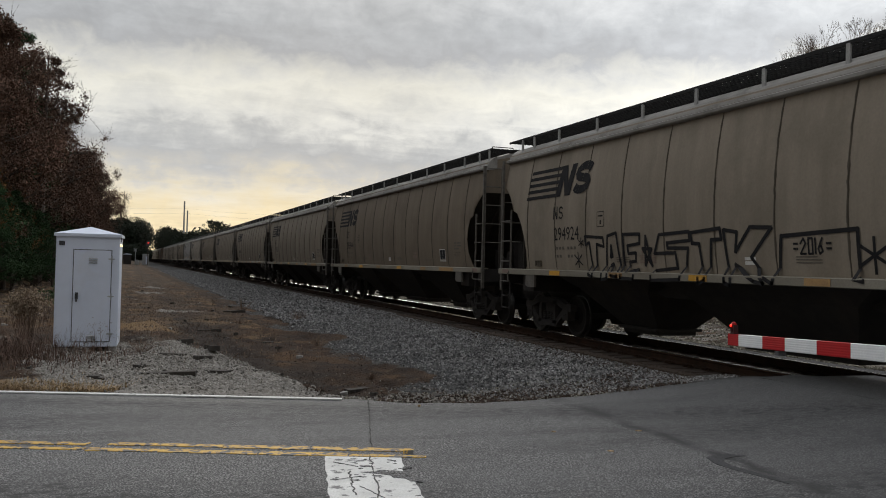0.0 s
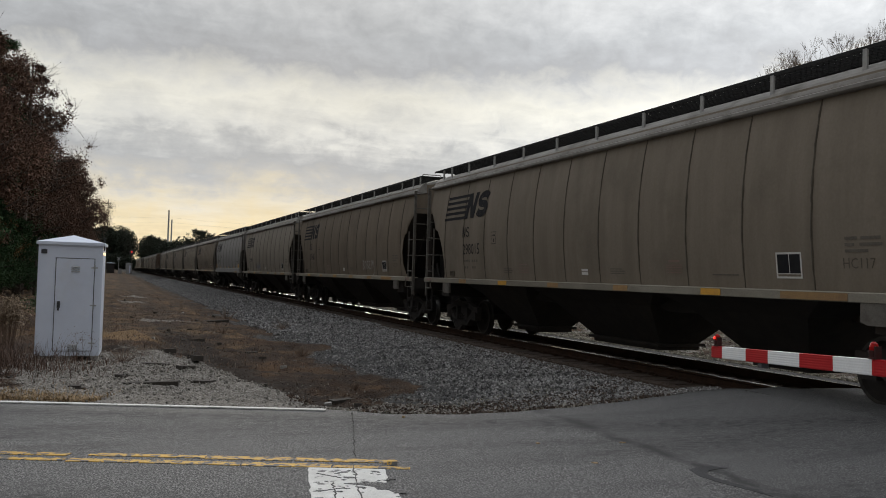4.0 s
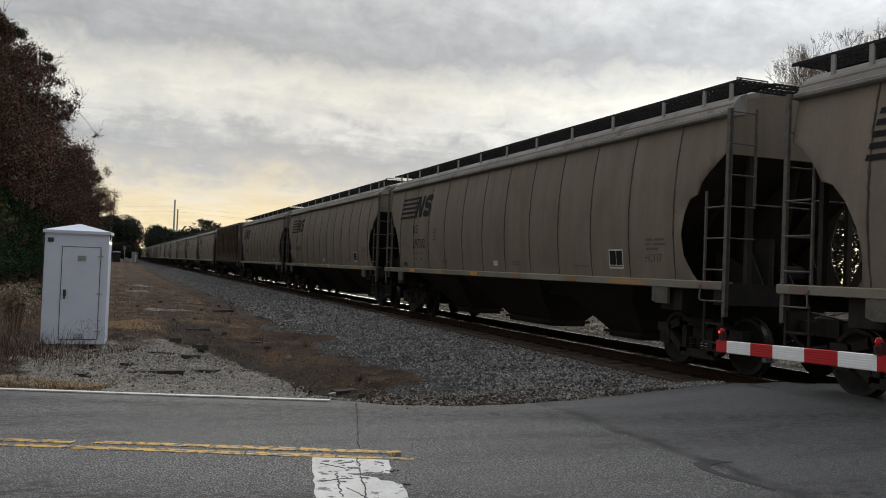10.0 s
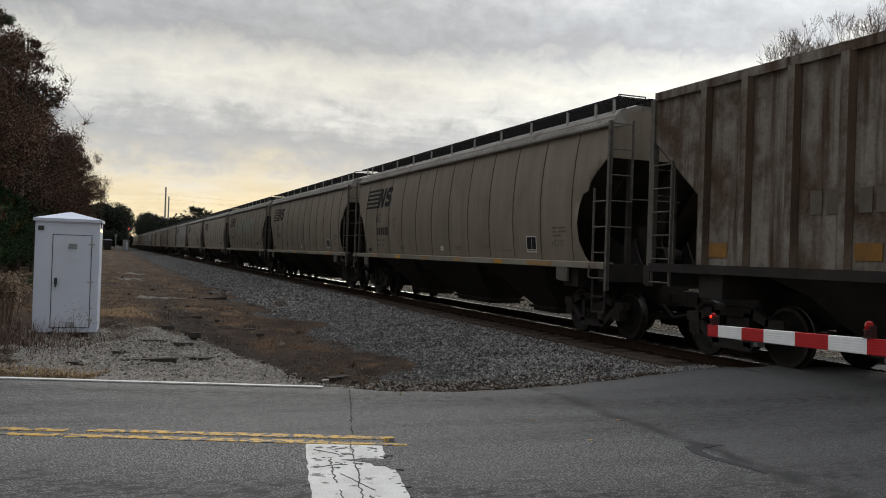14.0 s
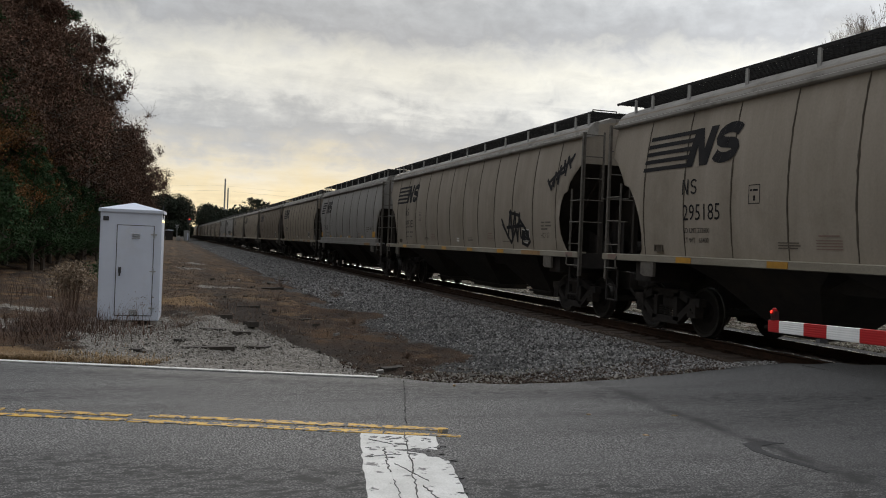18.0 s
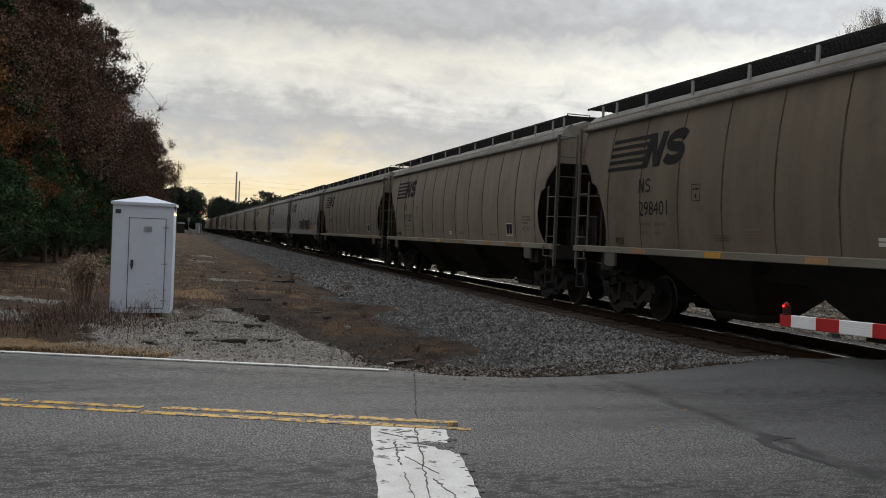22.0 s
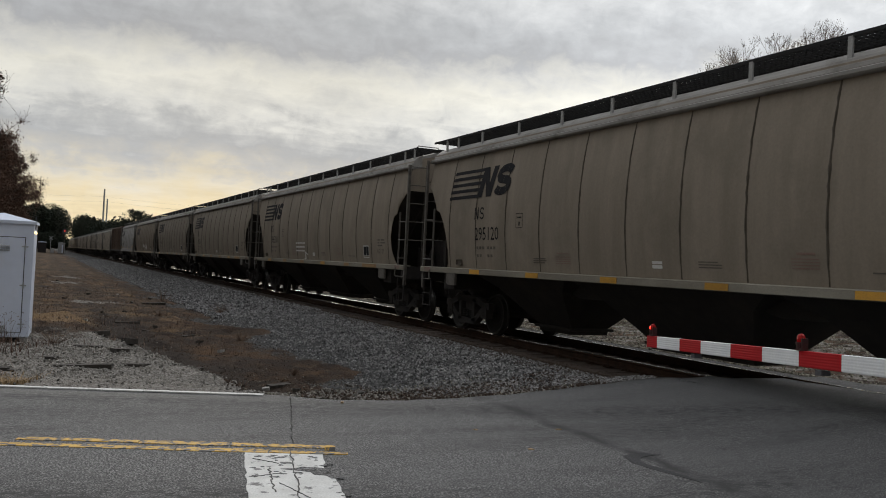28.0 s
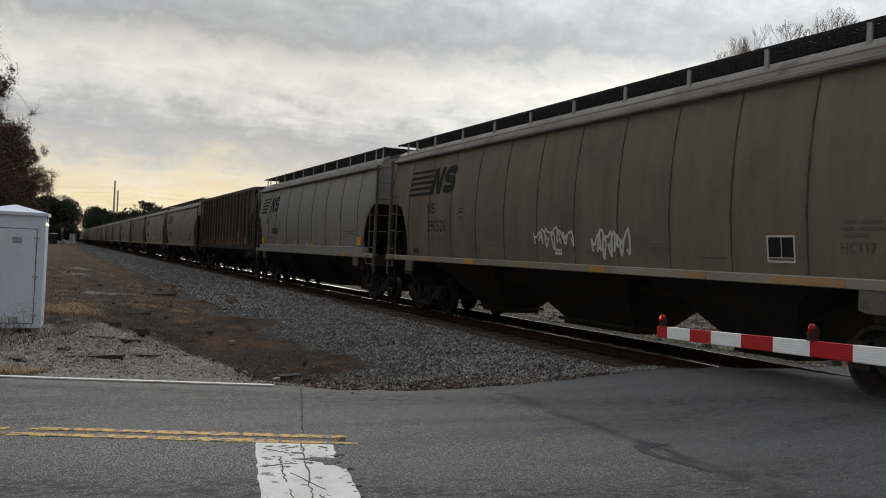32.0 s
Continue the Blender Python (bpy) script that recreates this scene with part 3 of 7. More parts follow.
def spaced(*runs):
    out = []
    for lo, hi, n in runs:
        out.extend(np.linspace(lo, hi, n, endpoint=False))
    return np.array(out + [runs[-1][1]])


def toe_edge(x, y):
    """How far the bare soil at the foot of the ballast reaches from the road."""
    return 2.0 * (1 - smooth(5.2, 8.3, x)) + 0.42 * wobble(x, y, 1.9, 2.0) * (1 - smooth(7.0, 8.3, x))


def build_ground():
    xs = spaced((-1500, -60, 14), (-60, -8, 26), (-8, 9, 110), (9, 26, 50), (26, 80, 18), (80, 1500, 12))
    ys = spaced((-900, -30, 12), (-30, 8, 38), (8, 26, 120), (26, 60, 60), (60, 160, 40), (160, 500, 20), (500, 2600, 12))
    gx, gy = np.meshgrid(xs, ys, indexing="ij")
    gz = ground_z(gx, gy)
    nx, ny = len(xs), len(ys)
    verts = np.stack([gx, gy, gz], -1).reshape(-1, 3)
    idx = np.arange(nx * ny).reshape(nx, ny)
    faces = np.stack([idx[:-1, :-1], idx[1:, :-1], idx[1:, 1:], idx[:-1, 1:]], -1).reshape(-1, 4)
    me = soup("ground", verts.tolist(), faces.tolist(), M_GROUND, True)
    # cover: red ballast, green pale gravel, blue straw
    x, y = verts[:, 0], verts[:, 1]
    b = x * N_ROAD[0] + y * N_ROAD[1]
    a = x * E_ROAD[0] + y * E_ROAD[1]
    out = b - road_b(a)
    toe = np.where((x < 8.6) & (x > 1.5), 1 - smooth(0.7, 2.6, out + 1.2 * smooth(6.4, 8.0, x)), 0)
    grey = smooth(4.6, 5.6, x - 0.75 * wobble(x, y, 0.8)) * (1 - smooth(13.5, 15, x)) * (1 - 0.9 * toe) * np.where(x < 8.4, smooth(-0.35, 0.15, out - toe_edge(x, y)), 1.0)
    edge = bank_x(y)
    pale = 0.85 * smooth(edge + 0.35, edge - 0.15, x) * smooth(-2.0, -0.9, x) * (1 - smooth(17.0, 20.0, y)) + 0.45 * smooth(14, 15.5, x) * (1 - smooth(40, 60, x))
    pale = pale + 0.75 * np.exp(-(((x + 3.2) / 1.5) ** 2 + ((y - 16.5) / 1.2) ** 2)) + 0.6 * np.exp(-(((x - 4.3) / 1.1) ** 2 + ((y - 11.8) / 0.9) ** 2))
    pale = pale + 0.36 * toe
    for px, py, sx, sy, top in ((1.1, 48.9, 0.9, 1.6, 1.0), (1.9, 32.6, 1.1, 0.8, 0.95), (0.6, 25.4, 1.0, 0.6, 0.6), (0.6, 40.0, 0.9, 1.0, 0.8), (2.4, 38.5, 0.9, 0.7, 0.6), (1.6, 58.0, 1.0, 1.6, 0.8), (-3.6, 20.2, 1.6, 0.7, 0.8), (-5.5, 19.4, 1.4, 0.6, 0.6)):
        pale = pale + top * np.exp(-(((x - px) / sx) ** 2 + ((y - py) / sy) ** 2))
    straw = (1 - smooth(0.5, 1.7, b - road_b(a))) * (1 - smooth(-0.9, 0.5, x)) + 0.40 * (x < 4) * (y > 22) + 0.9 * np.exp(-(((x - 0.5) / 0.7) ** 2 + ((y - 23.6) / 0.9) ** 2)) + 0.6 * np.exp(-(((x - 2.0) / 0.9) ** 2 + ((y - 27.6) / 0.9) ** 2))
    colour = me.color_attributes.new("cover", "FLOAT_COLOR", "POINT")
    data = np.ones((len(verts), 4))
    data[:, 0], data[:, 1], data[:, 2] = grey, np.clip(pale, 0, 1), np.clip(straw, 0, 1)
    # alpha: wet soil and painted shade in the ditch below the bank edge
    data[:, 3] = np.clip(1.1 * np.exp(-(((x - edge - 0.95) / 0.9) ** 2)) * smooth(12.2, 13.4, y) * (1 - 0.6 * smooth(22, 34, y)), 0, 1)
    colour.data.foreach_set("color", data.ravel())
    tagged(new("ground", me), "brown soil, straw and gravel beside the railway", "ground", kind="structure")


def road_xy(a, b):
    return a * E_ROAD[0] + b * N_ROAD[0], a * E_ROAD[1] + b * N_ROAD[1]


def on_road(name, pts, mat, lift, label, cat, step=None):
    """A thin painted piece on the road from a polygon in road coordinates."""
    bm = bmesh.new()
    top, low = [], []
    for a, b in pts:
        x, y = road_xy(a, b)
        z = float(road_z(np.array(x), np.array(y)))
        top.append(bm.verts.new((x, y, z + lift)))
        low.append(bm.verts.new((x, y, z - 0.01)))
    n = len(pts)
    bm.faces.new(top)
    for i in range(n):
        bm.faces.new((top[i], low[i], low[(i + 1) % n], top[(i + 1) % n]))
    ob = part(name, bm, mat)
    return tagged(ob, label, cat, kind="structure")


def ragged(a0, a1, b0, b1, rng, amp=0.012, n=14):
    up = [(a0 + (a1 - a0) * i / n, b1 + rng.uniform(-amp, amp)) for i in range(n + 1)]
    dn = [(a1 + (a0 - a1) * i / n, b0 + rng.uniform(-amp, amp)) for i in range(n + 1)]
    return up + dn


def build_road():
    rng = np.random.default_rng(5)
    av = spaced((-70, -12, 30), (-12, 16, 113), (16, 70, 30))
    rows = 26
    verts, faces = [], []
    for a in av:
        edge = float(road_b(a)) + 0.03 * math.sin(a * 3.1) + 0.03 * math.sin(a * 7.7 + 1)
        for j in range(rows + 1):
            b = -9 + (edge + 9) * (j / rows)
            x, y = road_xy(a, b)
            verts.append((x, y, float(road_z(np.array(x), np.array(y))) - (0.02 if j == rows else 0)))
        x, y = road_xy(a, edge + 0.05)
        verts.append((x, y, -0.45))
    w = rows + 2
    for i in range(len(av) - 1):
        for j in range(w - 1):
            faces.append((i * w + j, (i + 1) * w + j, (i + 1) * w + j + 1, i * w + j + 1))
    tagged(new("road", soup("road", verts, faces, M_ASPHALT, True)), "worn grey asphalt road at a level crossing", "road", kind="structure")
    # white edge line, in worn lengths
    on_road("edge_line", [(-40, 10.53), (-14, 10.53), (-14, 10.65), (-40, 10.65)], M_ROADWHITE, 0.003, "white painted road edge line", "road marking")
    a = -14.0
    while a < -1.1:
        e = min(a + 2.2, -1.06)
        on_road("edge_line", ragged(a, e, 10.54, 10.64, rng, 0.009), M_ROADWHITE, 0.003, "worn white painted road edge line", "road marking")
        a = e + 0.012
    # two yellow lines, broken by wear
    for b0, worn in ((7.67, 0.3), (7.44, 0.5)):
        a = -30.0
        while a < -0.2:
            e = min(a + rng.uniform(0.7, 1.5), -0.14 if b0 > 7.5 else 0.0)
            lo = b0 + (rng.uniform(0, 0.05) if rng.random() < worn else 0)
            hi = b0 + 0.125 - (rng.uniform(0, 0.04) if rng.random() < worn else 0)
            on_road("centre_line", ragged(a, e, lo, hi, rng, 0.010, 10), M_ROADYELLOW, 0.006, "worn yellow painted centre line", "road marking")
            a = e + (0.015 if rng.random() > worn else rng.uniform(0.03, 0.22))
    # stop bar, cracked and flaking at one side
    def bar(a, b):
        return (a + (7.55 - b) * 0.155, b - 0.13)
    bs = np.linspace(7.55, 4.35, 34)
    left = [bar(-0.88 + rng.uniform(-0.012, 0.012), b) for b in bs]
    right = []
    for i, b in enumerate(bs):
        chip = 0.0
        if 3 < i < 8:
            chip = rng.uniform(0.03, 0.11)
        elif i > 8:
            chip = rng.uniform(0.0, 0.015)
        else:
            chip = rng.uniform(0.0, 0.03)
        right.append(bar(-0.20 - chip, b))
    on_road("stop_bar", left + right[::-1], M_ROADWHITE, 0.006, "cracked and flaking white stop bar", "road marking")
    # cracks through the bar, flakes off it, and the long joint beyond it
    def crack(pts, width, mat=M_CRACK):
        l, r = [], []
        for i, (a, b) in enumerate(pts):
            w_ = 0.62 * width * rng.uniform(0.3, 1.3)
            p, q = pts[max(i - 1, 0)], pts[min(i + 1, len(pts) - 1)]
            d = np.array((q[0] - p[0], q[1] - p[1]))
            d = d / (np.linalg.norm(d) + 1e-9)
            l.append((a - d[1] * w_, b + d[0] * w_))
            r.append((a + d[1] * w_, b - d[0] * w_))
        on_road("road_crack", l + r[::-1], mat, 0.010, "dark crack in the asphalt", "road crack")
    def wander(a, b, a2, b2, n, amp):
        return [(a + (a2 - a) * i / n + rng.uniform(-amp, amp), b + (b2 - b) * i / n + rng.uniform(-amp, amp) * 0.4) for i in range(n + 1)]
    crack(wander(-0.50, 7.54, -0.12, 4.5, 46, 0.014), 0.008)
    crack(wander(-0.62, 6.9, -0.50, 6.2, 22, 0.014), 0.008)
    crack(wander(-0.5, 6.45, -0.2, 6.0, 16, 0.012), 0.006)
    crack(wander(-0.78, 7.2, -0.55, 7.05, 14, 0.012), 0.007)
    crack(wander(-0.70, 6.6, -0.5, 6.75, 14, 0.012), 0.005)
    crack(wander(-0.25, 5.9, 0.0, 5.3, 16, 0.014), 0.006)
    crack(wander(-0.45, 6.0, -0.3, 5.2, 18, 0.012), 0.004)
    crack(wander(-0.50, 7.8, -0.72, 10.45, 26, 0.012), 0.0035)
    for i in range(46):
        edge = i % 3 == 0
        b = 7.46 - 0.75 * rng.random() ** 1.6 if not edge else rng.uniform(4.6, 7.4)
        a, b = bar(rng.uniform(-0.27, -0.19) if edge else -0.84 + 0.56 * rng.random() ** 1.3, b)
        r0 = rng.uniform(0.008, 0.034) * (0.7 if edge else 1.0)
        on_road("paint_flake", [(a + r0 * rng.uniform(0.3, 2.2) * math.cos(k), b + r0 * rng.uniform(0.25, 1.0) * math.sin(k)) for k in np.linspace(0, 5.7, 10)],
                M_ASPHALT, 0.009, "bare patch where the paint flaked off", "road wear")
    on_road("paint_flake", [(-0.02, 6.60), (-0.12, 6.63), (-0.16, 6.70), (-0.25, 6.71), (-0.28, 6.79), (-0.37, 6.83), (-0.52, 6.87), (-0.40, 6.91), (-0.31, 6.90), (-0.27, 6.96), (-0.20, 6.92), (-0.14, 6.98), (-0.07, 6.93), (-0.02, 6.95)],
            M_ASPHALT, 0.009, "bare patch where the paint flaked off", "road wear")
    # a few fallen leaves
    for a0, b0 in ((1.3, 8.75), (1.7, 7.88), (2.2, 8.9), (-0.1, 10.2)):
        k0 = rng.uniform(0, 3)
        on_road("fallen_leaf", [(a0 + 0.024 * math.cos(k + k0) * (1.4 if i % 3 == 0 else 0.7), b0 + 0.02 * math.sin(k + k0)) for i, k in enumerate(np.linspace(0, 5.5, 7))], M_DRYGRASS, 0.008, "dry tan leaf on the asphalt", "leaf")
    # filler on the newer asphalt towards the track
    on_road("asphalt_patch", [(2.52, 7.71), (2.64, 7.80), (2.77, 7.86), (2.92, 7.80), (2.80, 7.75), (2.68, 7.66), (2.63, 7.56), (2.64, 7.40), (2.76, 7.17), (2.86, 6.97), (2.90, 6.78), (2.78, 6.98), (2.61, 7.24), (2.52, 7.45)],
            M_PATCH, 0.004, "dark hooked dab of asphalt filler", "road repair")
    # centre-line stud
    bm = bmesh.new()
    x, y = road_xy(-0.16, 7.63)
    slab(bm, [(-0.045, 0), (0.045, 0), (0.025, 0.028), (-0.025, 0.028)], 0, -0.045, 0.045)
    stud = part("road_stud", bm, M_ROADYELLOW, m=pose(x, y, -0.146, 0, 0, -19))
    tagged(stud, "small yellow reflective road stud", "road stud")


def build_track():
    track = thing("railway_track", "rusty rails with polished heads on dark ties", "railway track", kind="structure")
    for x in RAILS:
        bm = bmesh.new()
        prof = [(-0.07, -0.172), (0.07, -0.172), (0.07, -0.155), (0.012, -0.13), (0.012, -0.05), (0.034, -0.035), (0.034, -0.006), (-0.034, -0.006),
                (-0.034, -0.035), (-0.012, -0.05), (-0.012, -0.13), (-0.07, -0.155)]
        slab(bm, [(x + p, q) for p, q in prof], 1, -700, 1400)
        part("rail", bm, M_RAIL, track, "rust-brown steel rail")
        bm = bmesh.new()
        slab(bm, [(x - 0.035, -0.006), (x + 0.035, -0.006), (x + 0.030, 0.0), (x - 0.030, 0.0)], 1, -700, 1400)
        part("rail_head", bm, M_RAILTOP, track, "bright worn running surface")
    bm = bmesh.new()
    box(bm, TRACK - 1.3, TRACK + 1.3, -0.115, 0.115, -0.36, -0.175)
    bmesh.ops.bevel(bm, geom=bm.edges[:], offset=0.012, segments=1, affect="EDGES")
    me = mesh_of("tie", bm, M_TIE)
    bm = bmesh.new()
    for x in RAILS:
        box(bm, x - 0.17, x + 0.17, -0.09, 0.09, -0.176, -0.162)
        for sx in (-0.1, 0.1):
            box(bm, x + sx - 0.02, x + sx + 0.02, -0.06, -0.03, -0.17, -0.14)
            box(bm, x + sx - 0.02, x + sx + 0.02, 0.03, 0.06, -0.17, -0.14)
    plates = mesh_of("tie_plate", bm, M_RAIL)
    rng = random.Random(4)
    for i in range(150):
        y = 10.6 + i * 0.54
        part("tie", me, None, track, m=pose(rng.uniform(-0.05, 0.05), y, rng.uniform(-0.008, 0.004), 0, 0, 0))
        part("tie_plate", plates, None, track, m=pose(0, y, 0))
    bm = bmesh.new()
    for i in range(700):
        y = 10.6 + 150 * 0.54 + i * 0.54
        box(bm, TRACK - 1.3, TRACK + 1.3, y - 0.115, y + 0.115, -0.36, -0.18)
    tagged(part("far_ties", bm, M_TIE, track), kind="stuff")
    # ballast that carries the ties, up to the tie tops
    bm = bmesh.new()
    slab(bm, [(TRACK - 1.75, -0.6), (TRACK - 1.55, -0.19), (TRACK + 1.55, -0.19), (TRACK + 1.75, -0.6)], 1, 10.3, 1400)
    tagged(part("ballast_bed", bm, M_BED), "brown oily ballast between the ties, train shade in its colour", "ballast", kind="structure")
    # asphalt between and beside the rails where the road crosses
    for x0, x1, top in ((TRACK - 1.5, RAILS[0] - 0.045, 0.024), (RAILS[0] + 0.10, RAILS[1] - 0.10, -0.02), (RAILS[1] + 0.045, TRACK + 1.5, -0.004)):
        bm = bmesh.new()
        slab(bm, [(x0, -0.3), (x0, -0.006), (x1 - 0.1, top), (x1, top), (x1, -0.3)], 1, -4.5, 10.15)
        tagged(part("crossing_panel", bm, M_ASPHALT), "dark asphalt panel beside the rail", "crossing panel", kind="structure")


STONE_V = [(0.9, 0.1, 0), (-0.8, 0.3, 0.1), (0.1, 0.95, -0.1), (-0.1, -0.9, 0.05), (0.15, 0.1, 0.7), (0, -0.1, -0.7)]
STONE_F = [(0, 2, 4), (2, 1, 4), (1, 3, 4), (3, 0, 4), (2, 0, 5), (1, 2, 5), (3, 1, 5), (0, 3, 5)]


def build_stones():
    rng = np.random.default_rng(11)
    def scatter(n, fx, fy, size, mat, name, label, keep=None):
        x, y = fx(n), fy(n)
        b = x * N_ROAD[0] + y * N_ROAD[1]
        a = x * E_ROAD[0] + y * E_ROAD[1]
        ok = b > road_b(a) + 0.02
        if keep is not None:
            ok &= keep(x, y)
        x, y = x[ok], y[ok]
        z = np.where(np.abs(x - TRACK) < 1.6, -0.215, ground_z(x, y))
        places = []
        for i in range(len(x)):
            s = size * rng.uniform(0.55, 1.35)
            places.append((turn3(rng, (s, s * rng.uniform(0.6, 1), s * rng.uniform(0.5, 0.9))), (x[i], y[i], z[i] + s * 0.25)))
        tagged(new(name, bits(name, STONE_V, STONE_F, places, mat)), label, "gravel", kind="stuff")
    near = lambda n: 10.2 + 20 * rng.random(n) ** 1.6
    scatter(36000, lambda n: 4.7 + 3.9 * np.sqrt(rng.random(n)), near, 0.031, M_STONE, "ballast_stones", "loose grey ballast stones on the embankment",
            lambda x, y: (x > 5.1 + 0.75 * wobble(x, y, 0.8)) & ((x * N_ROAD[0] + y * N_ROAD[1] - road_b(x * E_ROAD[0] + y * E_ROAD[1]) > toe_edge(x, y) * (0.8 + 0.3 * rng.random(len(x)))) | (rng.random(len(x)) < 0.07)))
    scatter(34000, lambda n: 5.0 + 3.7 * rng.random(n), lambda n: 28 + 120 * rng.random(n) ** 1.4, 0.055, M_STONE, "far_ballast_stones", "grey ballast stones further along the track")
    # this brown strip also stands in for train shade on the upper ballast
    scatter(14000, lambda n: 7.9 + 1.1 * np.sqrt(rng.random(n)), lambda n: 10.3 + 30 * rng.random(n) ** 1.4, 0.03, M_BED, "brown_ballast_stones", "brown dirty stones at the tie ends, darkened for train shade")
    scatter(5000, lambda n: 0.8 + 1.15 * rng.normal(size=n), lambda n: 14.8 + 1.7 * rng.normal(size=n), 0.024, M_PALESTONE, "pale_gravel", "pale crushed gravel beside the signal hut",
            lambda x, y: (x < bank_x(y) + 0.15) & (x > -1.6))
    scatter(4500, lambda n: 2.6 + 4.5 * rng.random(n), lambda n: 10 + 3.2 * rng.random(n) ** 1.5, 0.022, M_TANSTONE, "roadside_gravel", "crushed gravel along the road edge")
    scatter(3600, lambda n: 4.3 + 0.95 * rng.normal(size=n), lambda n: 11.6 + 0.8 * rng.normal(size=n), 0.028, M_PALESTONE, "mound_gravel", "pale gravel on a low mound by the road")
    scatter(2600, lambda n: 2.4 + 4.6 * rng.random(n), lambda n: 9.9 + 2.4 * rng.random(n), 0.032, M_CLOD, "toe_clods", "dark clods at the foot of the ballast",
            lambda x, y: wobble(x, y, 2.2, 1.0) > 0.1)
    scatter(2600, lambda n: 2.4 + 4.6 * rng.random(n), lambda n: 9.9 + 2.4 * rng.random(n), 0.03, M_PALESTONE, "toe_gravel", "pale gravel at the foot of the ballast",
            lambda x, y: wobble(x, y, 2.2, 1.0) < 0.1)
    scatter(8000, lambda n: 3.0 + 5.0 * rng.random(n), lambda n: 9.6 + 3.0 * rng.random(n), 0.03, M_CLOD, "roadside_soil", "brown crumbs of soil along the road edge")
    scatter(14000, lambda n: -2.5 + 7.5 * rng.random(n), lambda n: 12.5 + 30 * rng.random(n) ** 1.7, 0.017, M_CLOD, "soil_clods", "brown clods of soil in the clearing",
            lambda x, y: (x > bank_x(y) + 0.12) | (y > 21))
    scatter(1100, lambda n: -2 + 6.5 * rng.random(n), lambda n: 14 + 30 * rng.random(n) ** 1.5, 0.022, M_PALESTONE, "scattered_rubble", "pale bits of rubble scattered in the clearing",
            lambda x, y: wobble(x, y, 0.9, 4.0) > 0.35)
    scatter(16000, lambda n: 13.5 + 13 * rng.random(n) ** 1.3, lambda n: 5 + 45 * rng.random(n), 0.05, M_TANSTONE, "lot_gravel", "pale rubble beyond the track")


# ---- hopper cars ----
LEN, HALF = 18.70, 8.65


def side_x(z):
    """Half width of the bulged side at a height."""
    return 1.62 - 0.078 * (z - 2.6) ** 2


def cut():
    """Lower edge of the upright end panel; the shorter grey cars have a deeper one."""
    return 2.98 if HALF < 8 else 3.46


def bay(z, rear):
    """How far the side sheet is cut back under the roof at a height."""
    if HALF < 8:
        return float(np.interp(z, [1.42, 2.0, 2.3, 2.7, 2.98, 4.12], [0.86, 0.90, 0.78, 0.46, 0.05, 0.0]))
    if rear:
        return float(np.interp(z, [1.42, 1.59, 1.92, 2.26, 2.55, 2.80, 2.86, 3.07, 3.30, 3.46], [1.10, 1.24, 1.27, 1.18, 1.03, 0.80, 0.60, 0.47, 0.24, 0.0]))
    return float(np.interp(z, [1.42, 1.57, 1.86, 2.23, 2.60, 2.80, 2.86, 3.05, 3.18, 3.46], [0.55, 0.72, 0.93, 0.99, 0.89, 0.76, 0.57, 0.50, 0.36, 0.0]))


def shell_mesh(mat, seams):
    """The bulged body; its side sheets belly out a little between the weld seams."""
    zs = [1.42, 1.5, 1.58, 1.72, 1.88, 2.05, 2.24, 2.4, 2.57, 2.70, 2.80, 2.86, 2.98, 3.06, 3.18, 3.30, 3.46, 3.461, 3.6, 3.8, 3.95, 4.12]
    us = [0.0, *seams, 2 * HALF]
    marks = []
    for u0, u1 in zip(us, us[1:]):
        marks += [(u0 + (u1 - u0) * f, f) for f in (0.0, 0.06, 0.3, 0.5, 0.7, 0.94)]
    marks.append((2 * HALF, 1.0))
    verts, faces = [], []
    for sgn in (-1, 1):
        base = len(verts)
        for z in zs:
            back, front = (HALF - bay(z, r) for r in (True, False))
            belly = 0.012 * max(0.0, math.sin(math.pi * (z - 1.42) / 2.7)) ** 0.6
            for u, f in marks:
                y = max(-front, min(back, HALF - u))
                verts.append((sgn * (side_x(z) - belly * (2 * f - 1) ** 4), y, z))
        w = len(marks)
        for r in range(len(zs) - 1):
            for c in range(w - 1):
                q = [base + r * w + c, base + r * w + c + 1, base + (r + 1) * w + c + 1, base + (r + 1) * w + c]
                faces.append(q[::-1] if sgn < 0 else q)
    side_faces = len(faces)
    # arched roof
    base = len(verts)
    arc = [(-1.46, 4.12), (-1.44, 4.26), (-1.2, 4.35), (-0.6, 4.46), (0, 4.49), (0.6, 4.46), (1.2, 4.35), (1.44, 4.26), (1.46, 4.12)]
    for x, z in arc:
        verts += [(x, -HALF, z), (x, HALF, z)]
    for i in range(len(arc) - 1):
        faces.append([base + 2 * i, base + 2 * i + 2, base + 2 * i + 3, base + 2 * i + 1])
    # upright ends under the roof
    for y, flip in ((-HALF, False), (HALF, True)):
        base = len(verts)
        pts = [(-side_x(z), z) for z in (cut(), 3.6, 3.8, 4.12)] + arc[1:-1] + [(side_x(z), z) for z in (4.12, 3.8, 3.6, cut())]
        verts += [(x, y, z) for x, z in pts]
        ring = list(range(base, base + len(pts)))
        faces.append(ring if flip else ring[::-1])
    base = len(verts)
    h = HALF - 2.2
    verts += [(-1.5, -h, 1.42), (1.5, -h, 1.42), (1.5, h, 1.42), (-1.5, h, 1.42)]
    faces.append([base, base + 3, base + 2, base + 1])
    me = soup("body", verts, faces, mat)
    me.polygons.foreach_set("use_smooth", [i < side_faces for i in range(len(faces))])
    return me


